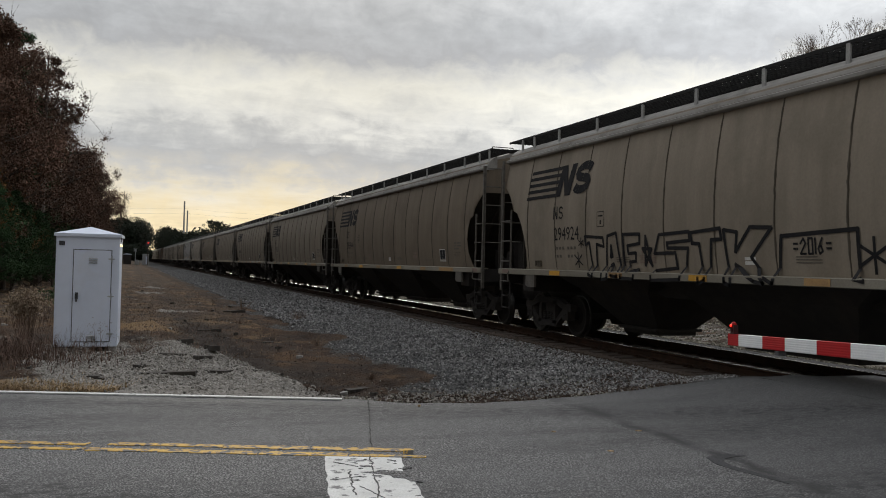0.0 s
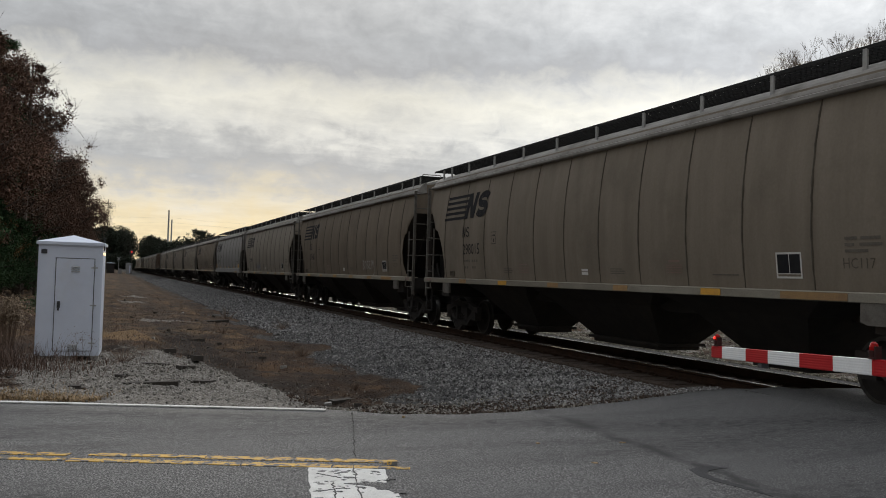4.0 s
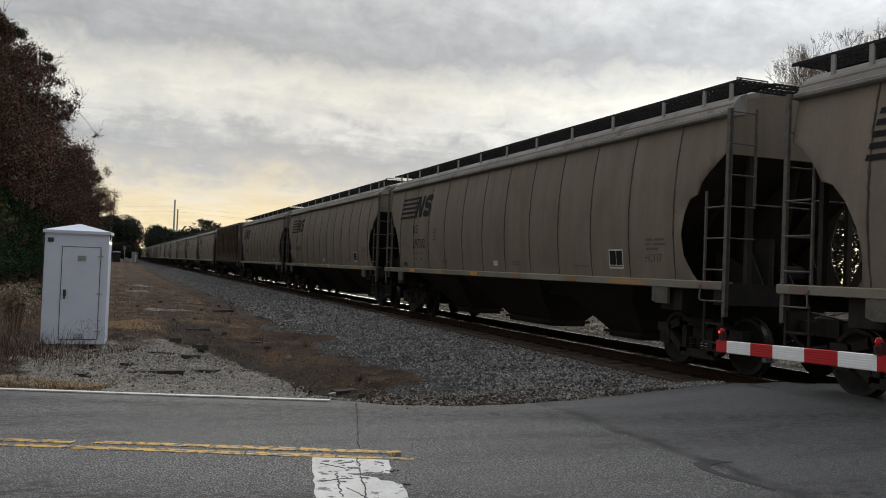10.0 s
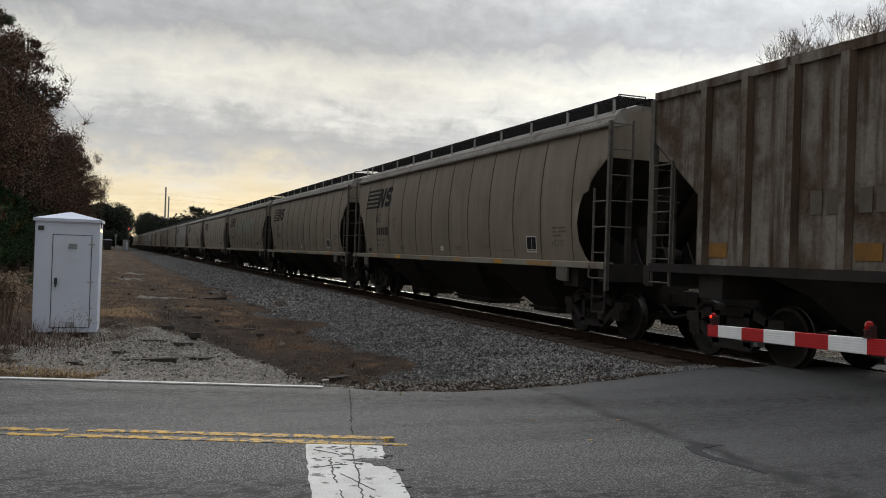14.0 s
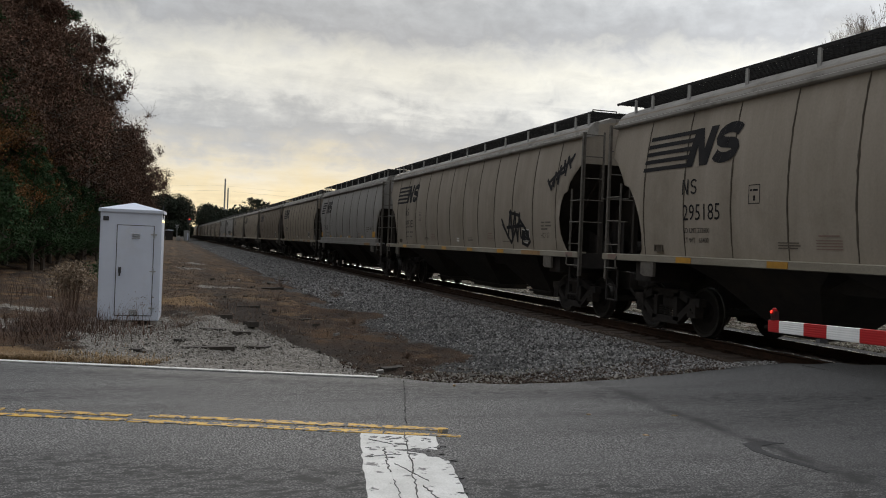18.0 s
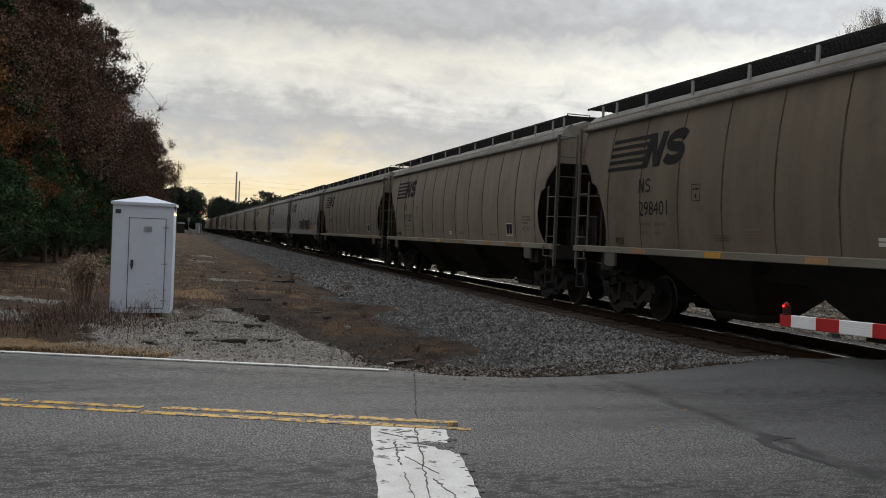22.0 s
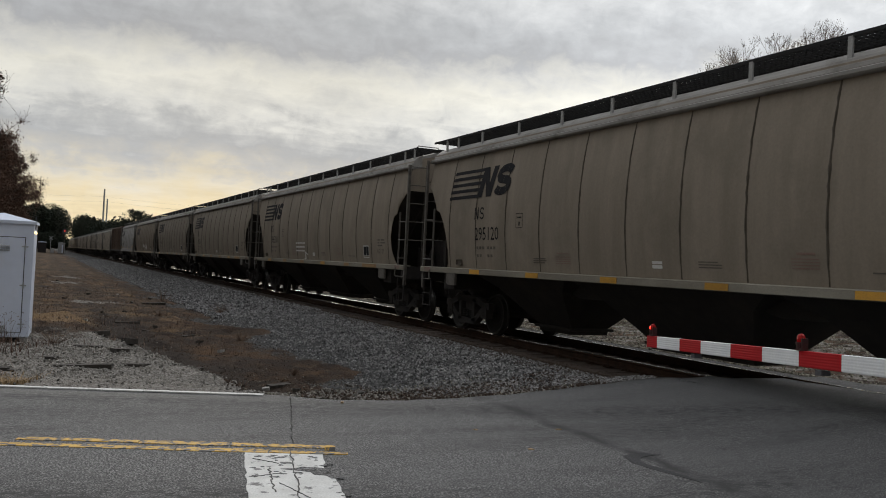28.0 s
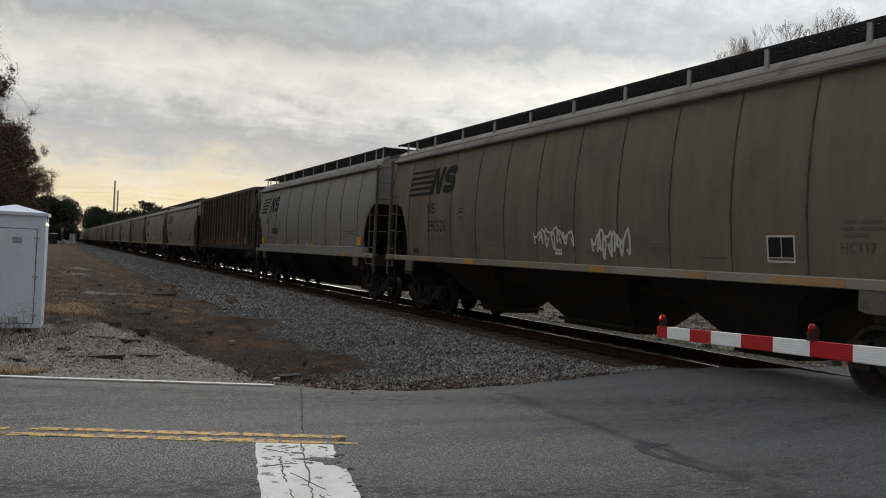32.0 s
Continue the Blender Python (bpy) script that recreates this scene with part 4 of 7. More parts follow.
def slope(z):
    """How far in the end slope sheet lies at a height."""
    if HALF < 8:
        return float(np.interp(z, [1.40, 1.9, 2.3, 2.99], [1.9, 1.45, 1.0, 0.22]))
    return float(np.interp(z, [1.40, 1.9, 2.55, 2.83, 3.46], [2.15, 1.75, 1.15, 0.83, 0.03]))


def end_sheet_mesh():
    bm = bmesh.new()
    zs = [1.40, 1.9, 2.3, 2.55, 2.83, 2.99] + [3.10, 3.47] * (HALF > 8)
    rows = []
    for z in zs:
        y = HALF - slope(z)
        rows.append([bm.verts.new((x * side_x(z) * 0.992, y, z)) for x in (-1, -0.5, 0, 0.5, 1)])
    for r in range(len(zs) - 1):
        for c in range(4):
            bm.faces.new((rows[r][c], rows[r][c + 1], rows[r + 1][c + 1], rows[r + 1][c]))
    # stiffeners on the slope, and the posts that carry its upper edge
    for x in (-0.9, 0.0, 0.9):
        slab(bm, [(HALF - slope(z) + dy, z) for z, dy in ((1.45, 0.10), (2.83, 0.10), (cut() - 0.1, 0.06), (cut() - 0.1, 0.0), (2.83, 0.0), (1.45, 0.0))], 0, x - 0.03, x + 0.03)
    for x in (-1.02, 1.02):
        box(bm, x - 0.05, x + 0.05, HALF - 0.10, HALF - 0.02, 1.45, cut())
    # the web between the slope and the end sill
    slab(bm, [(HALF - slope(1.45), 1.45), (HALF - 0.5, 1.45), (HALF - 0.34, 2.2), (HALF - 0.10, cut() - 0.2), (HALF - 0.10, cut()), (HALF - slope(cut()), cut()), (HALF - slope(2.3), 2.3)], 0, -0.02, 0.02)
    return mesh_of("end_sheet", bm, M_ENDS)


def rib_mesh():
    bm = bmesh.new()
    zs = np.linspace(1.49, 4.06, 26)
    rng = random.Random(12)
    prev = None
    for z in zs:
        x = -side_x(z)
        a, b = 0.012 + 0.016 * rng.random(), 0.012 + 0.022 * rng.random()
        row = [bm.verts.new((x + 0.008, -a, z)), bm.verts.new((x - 0.006, 0, z)), bm.verts.new((x + 0.008, b, z))]
        if prev:
            bm.faces.new((prev[0], prev[1], row[1], row[0]))
            bm.faces.new((prev[1], prev[2], row[2], row[1]))
        prev = row
    return mesh_of("weld_seam", bm, M_SEAM)


def walkway_mesh():
    """Open steel grating along one edge of the roof."""
    bm = bmesh.new()
    z0, z1 = (4.60, 4.63) if HALF > 8 else (4.66, 4.69)
    inner = -0.74 if HALF > 8 else -0.42
    for x in np.linspace(-1.34, inner, 7 if HALF > 8 else 14):
        box(bm, x - 0.005, x + 0.005, -HALF - 0.05, HALF + 0.25, z0, z1)
    n = 170
    for i in range(n + 1):
        y = -HALF - 0.05 + (2 * HALF + 0.30) * i / n
        box(bm, -1.34, inner, y - 0.006, y + 0.006, z0 + 0.008, z1 - 0.004)
    for x in (-1.36, inner + 0.02):
        box(bm, x - 0.012, x + 0.012, -HALF - 0.06, HALF + 0.26, z0 - 0.012, z1 + 0.006)
    return mesh_of("walkway", bm, M_GRATE)


def crossover_mesh():
    bm = bmesh.new()
    for i in range(16):
        x = -0.72 + 1.44 * i / 15
        box(bm, x - 0.008, x + 0.008, -0.28, 0.28, 4.605, 4.625)
    for y in (-0.28, -0.1, 0.1, 0.28):
        box(bm, -0.73, 0.73, y - 0.01, y + 0.01, 4.60, 4.63)
    return mesh_of("crossover_platform", bm, M_GRATE)


def ladder_mesh(z0, z1, width, rungs, rail=0.017):
    bm = bmesh.new()
    for w in (-width / 2, width / 2):
        box(bm, -0.02, 0.02, w - rail, w + rail, z0, z1)
    for i in range(rungs):
        z = z0 + 0.06 + (z1 - z0 - 0.12) * i / (rungs - 1)
        rod(bm, (-0.035, -width / 2, z), (-0.035, width / 2, z), 0.013, 6)
    return mesh_of("ladder", bm, M_IRON)


RUNGS = [1.18 + 0.484 * i for i in range(7)]


def side_ladder_mesh():
    """Corner post, inner rail with a bowed foot, rungs, and the dark sill step below; the car's corner is the origin."""
    bm = bmesh.new()
    box(bm, -0.03, 0.02, -0.035, 0.035, 0.95, 4.13)
    box(bm, -0.02, 0.04, 0.020, 0.035, 0.95, 4.13)
    iy = -0.50
    box(bm, -0.018, 0.018, iy - 0.016, iy + 0.016, 1.46, 2.90)
    # foot bowed out round the sill
    for a, b in (((-0.0, 1.48), (-0.07, 1.38)), ((-0.07, 1.38), (-0.07, 1.20)), ((-0.07, 1.20), (-0.03, 1.18))):
        rod(bm, (a[0], iy, a[1]), (b[0], iy - 0.02, b[1]), 0.017, 6)
    for z in RUNGS[:4]:
        rod(bm, (-0.03 if z > 1.3 else -0.06, iy, z), (-0.03, 0.0, z), 0.013, 6)
    return mesh_of("ladder", bm, M_IRON)


def sill_step_mesh():
    bm = bmesh.new()
    for y in (-0.48, -0.05):
        box(bm, -0.015, 0.015, y - 0.02, y + 0.02, 0.52, 1.16)
    for z in (0.83, 0.54):
        box(bm, -0.03, 0.03, -0.48, -0.05, z - 0.012, z + 0.012)
    return mesh_of("sill_step", bm, M_DARK)


def end_ladder_mesh():
    """Rungs from the corner post to an inner rail on the end, and a grab bar across."""
    bm = bmesh.new()
    box(bm, 0.47, 0.50, -0.01, 0.03, 2.66, 4.16)
    for z in RUNGS[2:]:
        rod(bm, (0.0, 0.03, z), (0.485, 0.03, z), 0.013, 6)
    rod(bm, (0.485, 0.03, 2.68), (1.55, 0.03, 2.68), 0.013, 6)
    rod(bm, (1.55, 0.03, 2.68), (1.55, -0.10, 2.68), 0.013, 6)
    return mesh_of("ladder", bm, M_IRON)


def truck_mesh():
    bm = bmesh.new()
    box(bm, -1.0, 1.0, -0.2, 0.2, 0.50, 0.78)
    box(bm, -0.35, 0.35, -0.24, 0.24, 0.74, 0.90)
    return mesh_of("truck", bm, M_DARK)


def side_frame_mesh():
    bm = bmesh.new()
    # solid outline built as beams, so that the windows stay open
    def beam(a, b, r):
        a, b = Vector(a), Vector(b)
        d = (b - a).normalized()
        n = Vector((-d.y, d.x)) * r
        pts = [(a + n), (b + n), (b - n), (a - n)]
        slab(bm, [(p.x, p.y) for p in pts], 0, -0.075, 0.075)
    beam((-1.12, 0.64), (-0.74, 0.64), 0.075)
    beam((0.74, 0.64), (1.12, 0.64), 0.075)
    beam((-0.80, 0.66), (-0.42, 0.78), 0.07)
    beam((0.42, 0.78), (0.80, 0.66), 0.07)
    beam((-0.48, 0.78), (0.48, 0.78), 0.07)
    beam((-0.82, 0.58), (-0.40, 0.27), 0.065)
    beam((0.40, 0.27), (0.82, 0.58), 0.065)
    beam((-0.45, 0.26), (0.45, 0.26), 0.07)
    beam((-0.34, 0.26), (-0.34, 0.78), 0.06)
    beam((0.34, 0.26), (0.34, 0.78), 0.06)
    for y in (-0.18, 0.0, 0.18):
        for k in range(5):
            rod(bm, (0, y, 0.31 + k * 0.045), (0, y, 0.335 + k * 0.045), 0.075, 8)
    for y in (-0.89, 0.89):
        box(bm, -0.09, 0.09, y - 0.13, y + 0.13, 0.36, 0.60)
    return mesh_of("side_frame", bm, M_DARK)


def wheelset_mesh():
    bm = bmesh.new()
    seg = 28
    for s in (-1, 1):
        prof = [(0.665, 0.06), (0.665, 0.20), (0.69, 0.36), (0.675, 0.40), (0.675, 0.485), (0.705, 0.480), (0.712, 0.460), (0.80, 0.452), (0.80, 0.40), (0.765, 0.36), (0.74, 0.20), (0.765, 0.06)]
        rings = [[bm.verts.new((s * x, r * math.cos(k * math.tau / seg), r * math.sin(k * math.tau / seg))) for k in range(seg)] for x, r in prof]
        for i in range(len(rings) - 1):
            for k in range(seg):
                f = bm.faces.new((rings[i][k], rings[i][(k + 1) % seg], rings[i + 1][(k + 1) % seg], rings[i + 1][k]))
                f.material_index = 1 if i in (5, 6, 7) else 0
        for k in range(3):
            ang = k * math.tau / 3
            rod(bm, (s * 1.09, 0.05 * math.cos(ang), 0.05 * math.sin(ang)), (s * 1.105, 0.05 * math.cos(ang), 0.05 * math.sin(ang)), 0.016, 6)
        rod(bm, (s * 0.9, 0, 0), (s * 1.09, 0, 0), 0.10, 12)
    rod(bm, (-0.95, 0, 0), (0.95, 0, 0), 0.075, 12)
    return mesh_of("wheelset", bm, [M_WHEEL, M_TREAD])


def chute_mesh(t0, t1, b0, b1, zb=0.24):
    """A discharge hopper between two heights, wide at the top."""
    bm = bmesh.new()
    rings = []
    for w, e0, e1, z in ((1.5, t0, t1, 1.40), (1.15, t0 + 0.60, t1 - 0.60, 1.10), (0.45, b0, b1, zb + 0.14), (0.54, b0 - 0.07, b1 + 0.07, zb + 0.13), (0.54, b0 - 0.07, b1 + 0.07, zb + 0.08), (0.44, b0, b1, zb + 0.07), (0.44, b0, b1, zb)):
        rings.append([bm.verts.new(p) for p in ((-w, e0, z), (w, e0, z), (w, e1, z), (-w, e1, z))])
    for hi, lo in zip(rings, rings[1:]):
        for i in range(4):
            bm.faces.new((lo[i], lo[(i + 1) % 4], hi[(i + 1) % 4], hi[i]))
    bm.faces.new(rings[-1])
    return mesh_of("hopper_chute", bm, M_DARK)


def coupler_mesh():
    bm = bmesh.new()
    box(bm, -0.09, 0.09, 0, 0.55, 0.76, 0.92)
    slab(bm, [(-0.16, 0.45), (0.10, 0.45), (0.16, 0.58), (0.06, 0.70), (-0.02, 0.62), (-0.16, 0.70)], 2, 0.70, 0.98)
    return mesh_of("coupler", bm, M_DARK)


def hose_mesh():
    bm = bmesh.new()
    rod(bm, (0.3, -0.1, 0.85), (0.22, 0.35, 0.48), 0.03)
    rod(bm, (0.22, 0.35, 0.48), (0.1, 0.66, 0.55), 0.03)
    return mesh_of("air_hose", bm, M_DARK)


def lever_mesh():
    bm = bmesh.new()
    rod(bm, (-0.16, 0.14, 0.95), (-1.3, 0.14, 1.14), 0.015)
    return mesh_of("uncoupling_lever", bm, M_IRON)


def slant(pts):
    return [(p + 0.34 * q, q) for p, q in pts]


def round_s(x, h, wide, thick, n=9):
    """Ribbon quads of a rounded double curve, from the upper right to the lower left."""
    ry, rx = (h - thick) / 4, (wide - thick) / 2
    cx = x + wide / 2
    mid = []
    for k in range(n + 1):
        t = radians(20 + 250 * k / n)
        mid.append((cx + rx * math.cos(t), h - thick / 2 - ry + ry * math.sin(t)))
    for k in range(1, n + 1):
        t = radians(90 - 250 * k / n)
        mid.append((cx + rx * math.cos(t), thick / 2 + ry + ry * math.sin(t)))
    left, right = [], []
    for k, (p, q) in enumerate(mid):
        a, b = mid[max(k - 1, 0)], mid[min(k + 1, len(mid) - 1)]
        d = math.hypot(b[0] - a[0], b[1] - a[1])
        nx, ny = -(b[1] - a[1]) / d * thick / 2, (b[0] - a[0]) / d * thick / 2
        left.append((p + nx, q + ny))
        right.append((p - nx, q - ny))
    return [[left[k], right[k], right[k + 1], left[k + 1]] for k in range(len(mid) - 1)]


LOGO_SHAPES = [slant(s) for s in [[(0.0, 0.0), (0.22, 0.0), (0.22, 0.65), (0.0, 0.65)], [(0.19, 0.65), (0.19, 0.40), (0.43, 0.0), (0.47, 0.0), (0.47, 0.25), (0.23, 0.65)],
                                  [(0.45, 0.0), (0.67, 0.0), (0.67, 0.65), (0.45, 0.65)]] + round_s(0.71, 0.66, 0.74, 0.172)]


def decal(bm, pts, z_of=None, lift=0.005):
    """A flat shape of (u, z) points, u from the rear end, laid on the near side."""
    return bm.faces.new([bm.verts.new((lift, HALF - u - 0.46, z)) for u, z in pts])


def wrap(bm):
    """Bend flat shapes onto the bulged side."""
    zs = [v.co.z for v in bm.verts]
    for z in np.arange(math.ceil(min(zs) / 0.16) * 0.16, max(zs), 0.16):
        bmesh.ops.bisect_plane(bm, geom=bm.verts[:] + bm.edges[:] + bm.faces[:], plane_co=(0, 0, z), plane_no=(0, 0, 1))
    for v in bm.verts:
        z = v.co.z
        v.co.x = -side_x(z) - v.co.x
        if z < 1.485:
            v.co.x = min(v.co.x, -1.668)
    return bm


def logo_mesh(u0, z0, size=1.0, stripes=True, chip=False):
    bm = bmesh.new()
    for shape in LOGO_SHAPES:
        decal(bm, [(u0 + 1.42 * size * stripes + p * size, z0 + 1.06 * q * size) for p, q in shape], lift=0.005 + 0.0012 * (len(bm.faces) % 3))
    if stripes:
        for i in range(5):
            z = z0 + 0.145 * i
            l = 0.0 + (0.035 * (4 - i) if not chip else 0.42 - 0.05 * i)
            s = 0.45 + 0.06 * i if chip else 1.0
            decal(bm, [(u0 + 0.09 - l, z), (u0 + (1.48 + 0.05 * i) * s, z), (u0 + (1.51 + 0.05 * i) * s, z + 0.075), (u0 + 0.11 - l, z + 0.075)])
    bmesh.ops.triangulate(bm, faces=bm.faces)
    return mesh_of("logo", wrap(bm), M_BLACK)


def mark_mesh(u, z):
    """Two thin block shapes above the number."""
    bm = bmesh.new()
    h, w = 0.27, 0.034
    for shape in [[(0, 0), (w, 0), (w, h), (0, h)], [(0, h), (w + 0.005, h), (0.185, 0), (0.18 - w, 0)], [(0.185 - w, 0), (0.185, 0), (0.185, h), (0.185 - w, h)]] + round_s(0.25, h, 0.19, 0.034):
        decal(bm, [(u + p, z + q) for p, q in shape], lift=0.005 + 0.001 * (len(bm.faces) % 3))
    return mesh_of("reporting_mark", wrap(bm), M_BLACK)


def lettering(text, u, z, size, mat, name="stencil"):
    """Stencilled characters on the near side of a car."""
    cu = bpy.data.curves.new(name, "FONT")
    cu.body, cu.size, cu.resolution_u = text, size, 2
    tmp = new(name, cu)
    deps = bpy.context.evaluated_depsgraph_get()
    me = bpy.data.meshes.new_from_object(tmp.evaluated_get(deps))
    bpy.data.objects.remove(tmp)
    bpy.data.curves.remove(cu)
    for v in me.vertices:
        p, q = v.co.x * 0.92, v.co.y
        v.co = (-side_x(z + q) - 0.005, HALF - 0.38 - (u + p), z + q)
    me.materials.clear()
    me.materials.append(mat)
    return me


def bars_mesh(rows):
    bm = bmesh.new()
    for u, z, w, h in rows:
        decal(bm, [(u, z), (u + w, z), (u + w, z + h), (u, z + h)])
    return wrap(bm)


def stroke(bm, pts, w):
    """A painted line on the near side through (u, z) points."""
    for (u0, z0), (u1, z1) in zip(pts, pts[1:]):
        d = math.hypot(u1 - u0, z1 - z0) or 1e-6
        nx, nz = -(z1 - z0) / d * w / 2, (u1 - u0) / d * w / 2
        ex, ez = (u1 - u0) / d * w * 0.3, (z1 - z0) / d * w * 0.3
        decal(bm, [(u0 + nx - ex, z0 + nz - ez), (u0 - nx - ex, z0 - nz - ez), (u1 - nx + ex, z1 - nz + ez), (u1 + nx + ex, z1 + nz + ez)], lift=0.006 + 0.0012 * (len(bm.faces) % 4))


def scrawl(bm, seed, u0, u1, z0, z1, w, loops):
    """A looping spray-can line that fills a box."""
    rng = random.Random(seed)
    pts = []
    n = loops * 10
    ph = [rng.uniform(0, 6.28) for _ in range(4)]
    for i in range(n + 1):
        t = i / n
        uu = u0 + (u1 - u0) * t + (u1 - u0) / loops * 0.55 * math.sin(loops * 6.28 * t * 1.0 + ph[0])
        amp = 0.5 + 0.25 * math.sin(9 * t + ph[1])
        zz = (z0 + z1) / 2 + (z1 - z0) / 2 * (math.sin(loops * 6.28 * t + ph[2]) * amp + 0.35 * math.sin(loops * 15 * t + ph[3]))
        pts.append((uu, max(z0, min(z1, zz))))
    stroke(bm, pts, w)


def tag_blocks(bm, shapes, u0, z0, su, sz, w):
    for shape in shapes:
        stroke(bm, [(u0 + p * su, z0 + q * sz) for p, q in shape], w)


def build_hopper(mat, trim, label, widths, m):
    """One covered hopper car with all its parts; origin at rail height, under its middle."""
    car = thing("hopper_car", label, "freight car", "cars of the train", m=m)
    part("body", shell_mesh(mat, widths), None, car)
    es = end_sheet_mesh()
    part("end_sheet", es, None, car, "black sloping end sheet with recess shade in its colour")
    part("end_sheet", es, None, car, "black sloping end sheet with recess shade in its colour", m=pose(0, 0, 0, 0, 0, 180))
    bm = bmesh.new()
    for s in (-1,):
        slab(bm, [(s * 1.44, 4.05), (s * 1.53, 4.06), (s * 1.55, 4.08), (s * 1.55, 4.125), (s * 1.53, 4.14), (s * 1.475, 4.145), (s * 1.45, 4.22), (s * 1.39, 4.31), (s * 1.30, 4.38), (s * 1.20, 4.43), (s * 1.20, 4.1)], 1, -HALF - 0.02, HALF + 0.02)
    eave = mesh_of("eave", bm, trim)
    part("eave", eave, None, car, "pale rounded eave")
    part("eave", eave, None, car, "pale rounded eave", m=pose(0, 0, 0, 0, 0, 180))
    # dark strip added for the shade in the groove above the eave lip
    bm = bmesh.new()
    slab(bm, [(-1.525, 4.141), (-1.49, 4.160), (-1.465, 4.162), (-1.465, 4.141)], 1, -HALF, HALF)
    part("roof_seam", bm, M_SEAM, car, "dark strip for the shade in the eave groove")
    bm = bmesh.new()
    slab(bm, [(-0.46, 4.44), (-0.46, 4.64), (-0.34, 4.71), (0.34, 4.71), (0.46, 4.64), (0.46, 4.44)], 1, -HALF + 0.55, HALF - 0.55)
    part("roof_hatch", bm, trim, car, "long closed roof hatch")
    bm = bmesh.new()
    for z in (1.555, 1.665):
        box(bm, -1.585, -1.545, -0.13, 0.13, z, z + 0.018)
    for y in (-0.13, 0.112):
        box(bm, -1.585, -1.545, y, y + 0.018, 1.573, 1.665)
    box(bm, -1.56, -1.545, -0.112, 0.112, 1.573, 1.665)
    part("card_holder", bm, M_SEAM, car, "small dark routing card holder", m=pose(0, HALF - 1.88, 0))
    rib = rib_mesh()
    for u in widths:
        part("weld_seam", rib, None, car, m=pose(0, HALF - u, 0))
    bm = bmesh.new()
    if HALF < 8:
        slab(bm, [(-1.625, 1.47), (-1.655, 1.48), (-1.655, 1.66), (-1.60, 1.675), (-1.50, 1.675), (-1.50, 1.47)], 1, -HALF + 0.75, HALF - 0.75)
    slab(bm, [(-1.62, 1.35), (-1.66, 1.36), (-1.66, 1.47), (-1.62, 1.485), (-1.44, 1.485), (-1.44, 1.45), (-1.60, 1.45), (-1.60, 1.35)], 1, -HALF - 0.12, HALF + 0.12)
    sill = mesh_of("side_sill", bm, M_SILL if HALF > 8 else mat)
    part("side_sill", sill, None, car)
    part("side_sill", sill, None, car, m=pose(0, 0, 0, 0, 0, 180))
    walk_me = walkway_mesh()
    part("walkway", walk_me, None, car, "open steel grating walkway")
    part("walkway", walk_me, None, car, "open steel grating walkway", m=pose(0, 0.2, 0, 0, 0, 180))
    cross = crossover_mesh()
    for y in (-HALF + 0.2, HALF - 0.1):
        part("crossover_platform", cross, None, car, m=pose(0, y, 0))
    bm = bmesh.new()
    box(bm, -1.375, -1.345, -0.035, 0.035, 4.28, 4.60 if HALF > 8 else 4.66)
    post = mesh_of("walkway_post", bm, M_POST)
    for u in (0.50, 1.13, 2.36, 4.0, 5.64, 7.24, 8.87, 10.48, 12.12, 13.72, 15.37, 16.49, 17.15):
        part("walkway_post", post, None, car, m=pose(0, HALF - u * HALF / 8.65, 0))
    bm = bmesh.new()
    rod(bm, (-1.3, -HALF + 0.1, 4.63), (-1.3, -HALF + 0.1, 4.69), 0.012)
    rod(bm, (-1.3, -HALF + 0.1, 4.69), (-0.7, -HALF + 0.1, 4.69), 0.012)
    rod(bm, (-0.7, -HALF + 0.1, 4.69), (-0.7, -HALF + 0.1, 4.63), 0.012)
    part("grab_iron", bm, M_IRON, car)
    side_l, end_l, step_l = side_ladder_mesh(), end_ladder_mesh(), sill_step_mesh()
    bm = bmesh.new()
    box(bm, -1.664, -1.656, -0.46, -0.12, 1.375, 1.465)
    tab = mesh_of("end_reflector", bm, M_RED)
    for s in (1, -1):
        for side in (1, -1):
            flip = Matrix.Diagonal((side, s, 1, 1))
            part("ladder", side_l, None, car, "steel corner ladder", m=Matrix.Translation((-1.61 * side, s * (HALF + 0.03 + 0.12 * (s < 0)), 0)) @ flip)
            part("sill_step", step_l, None, car, "dark sill step", m=Matrix.Translation((-1.60 * side, s * (HALF + 0.03 + 0.12 * (s < 0)), 0)) @ flip)
            if side > 0:
                part("ladder", end_l, None, car, "steel end ladder", m=Matrix.Translation((-1.60, s * (HALF + 0.03 + 0.12 * (s < 0)), 0)) @ flip)
                part("end_reflector", tab, None, car, "small faded red reflector", m=Matrix.Translation((0, s * HALF, 0)) @ flip)
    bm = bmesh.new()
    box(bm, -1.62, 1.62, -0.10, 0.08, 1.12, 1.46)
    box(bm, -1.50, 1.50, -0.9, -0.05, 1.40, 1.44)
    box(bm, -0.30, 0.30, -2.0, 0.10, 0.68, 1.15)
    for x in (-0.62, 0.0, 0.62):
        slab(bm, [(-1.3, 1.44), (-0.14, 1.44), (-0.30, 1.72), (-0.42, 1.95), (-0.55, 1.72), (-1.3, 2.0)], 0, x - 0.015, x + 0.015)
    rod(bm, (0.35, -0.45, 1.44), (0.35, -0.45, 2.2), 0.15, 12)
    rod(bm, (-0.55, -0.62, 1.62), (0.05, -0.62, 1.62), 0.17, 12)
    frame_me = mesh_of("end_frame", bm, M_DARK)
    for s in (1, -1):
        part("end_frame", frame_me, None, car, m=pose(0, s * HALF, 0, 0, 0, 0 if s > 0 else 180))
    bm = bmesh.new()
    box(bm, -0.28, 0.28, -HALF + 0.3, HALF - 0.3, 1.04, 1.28)
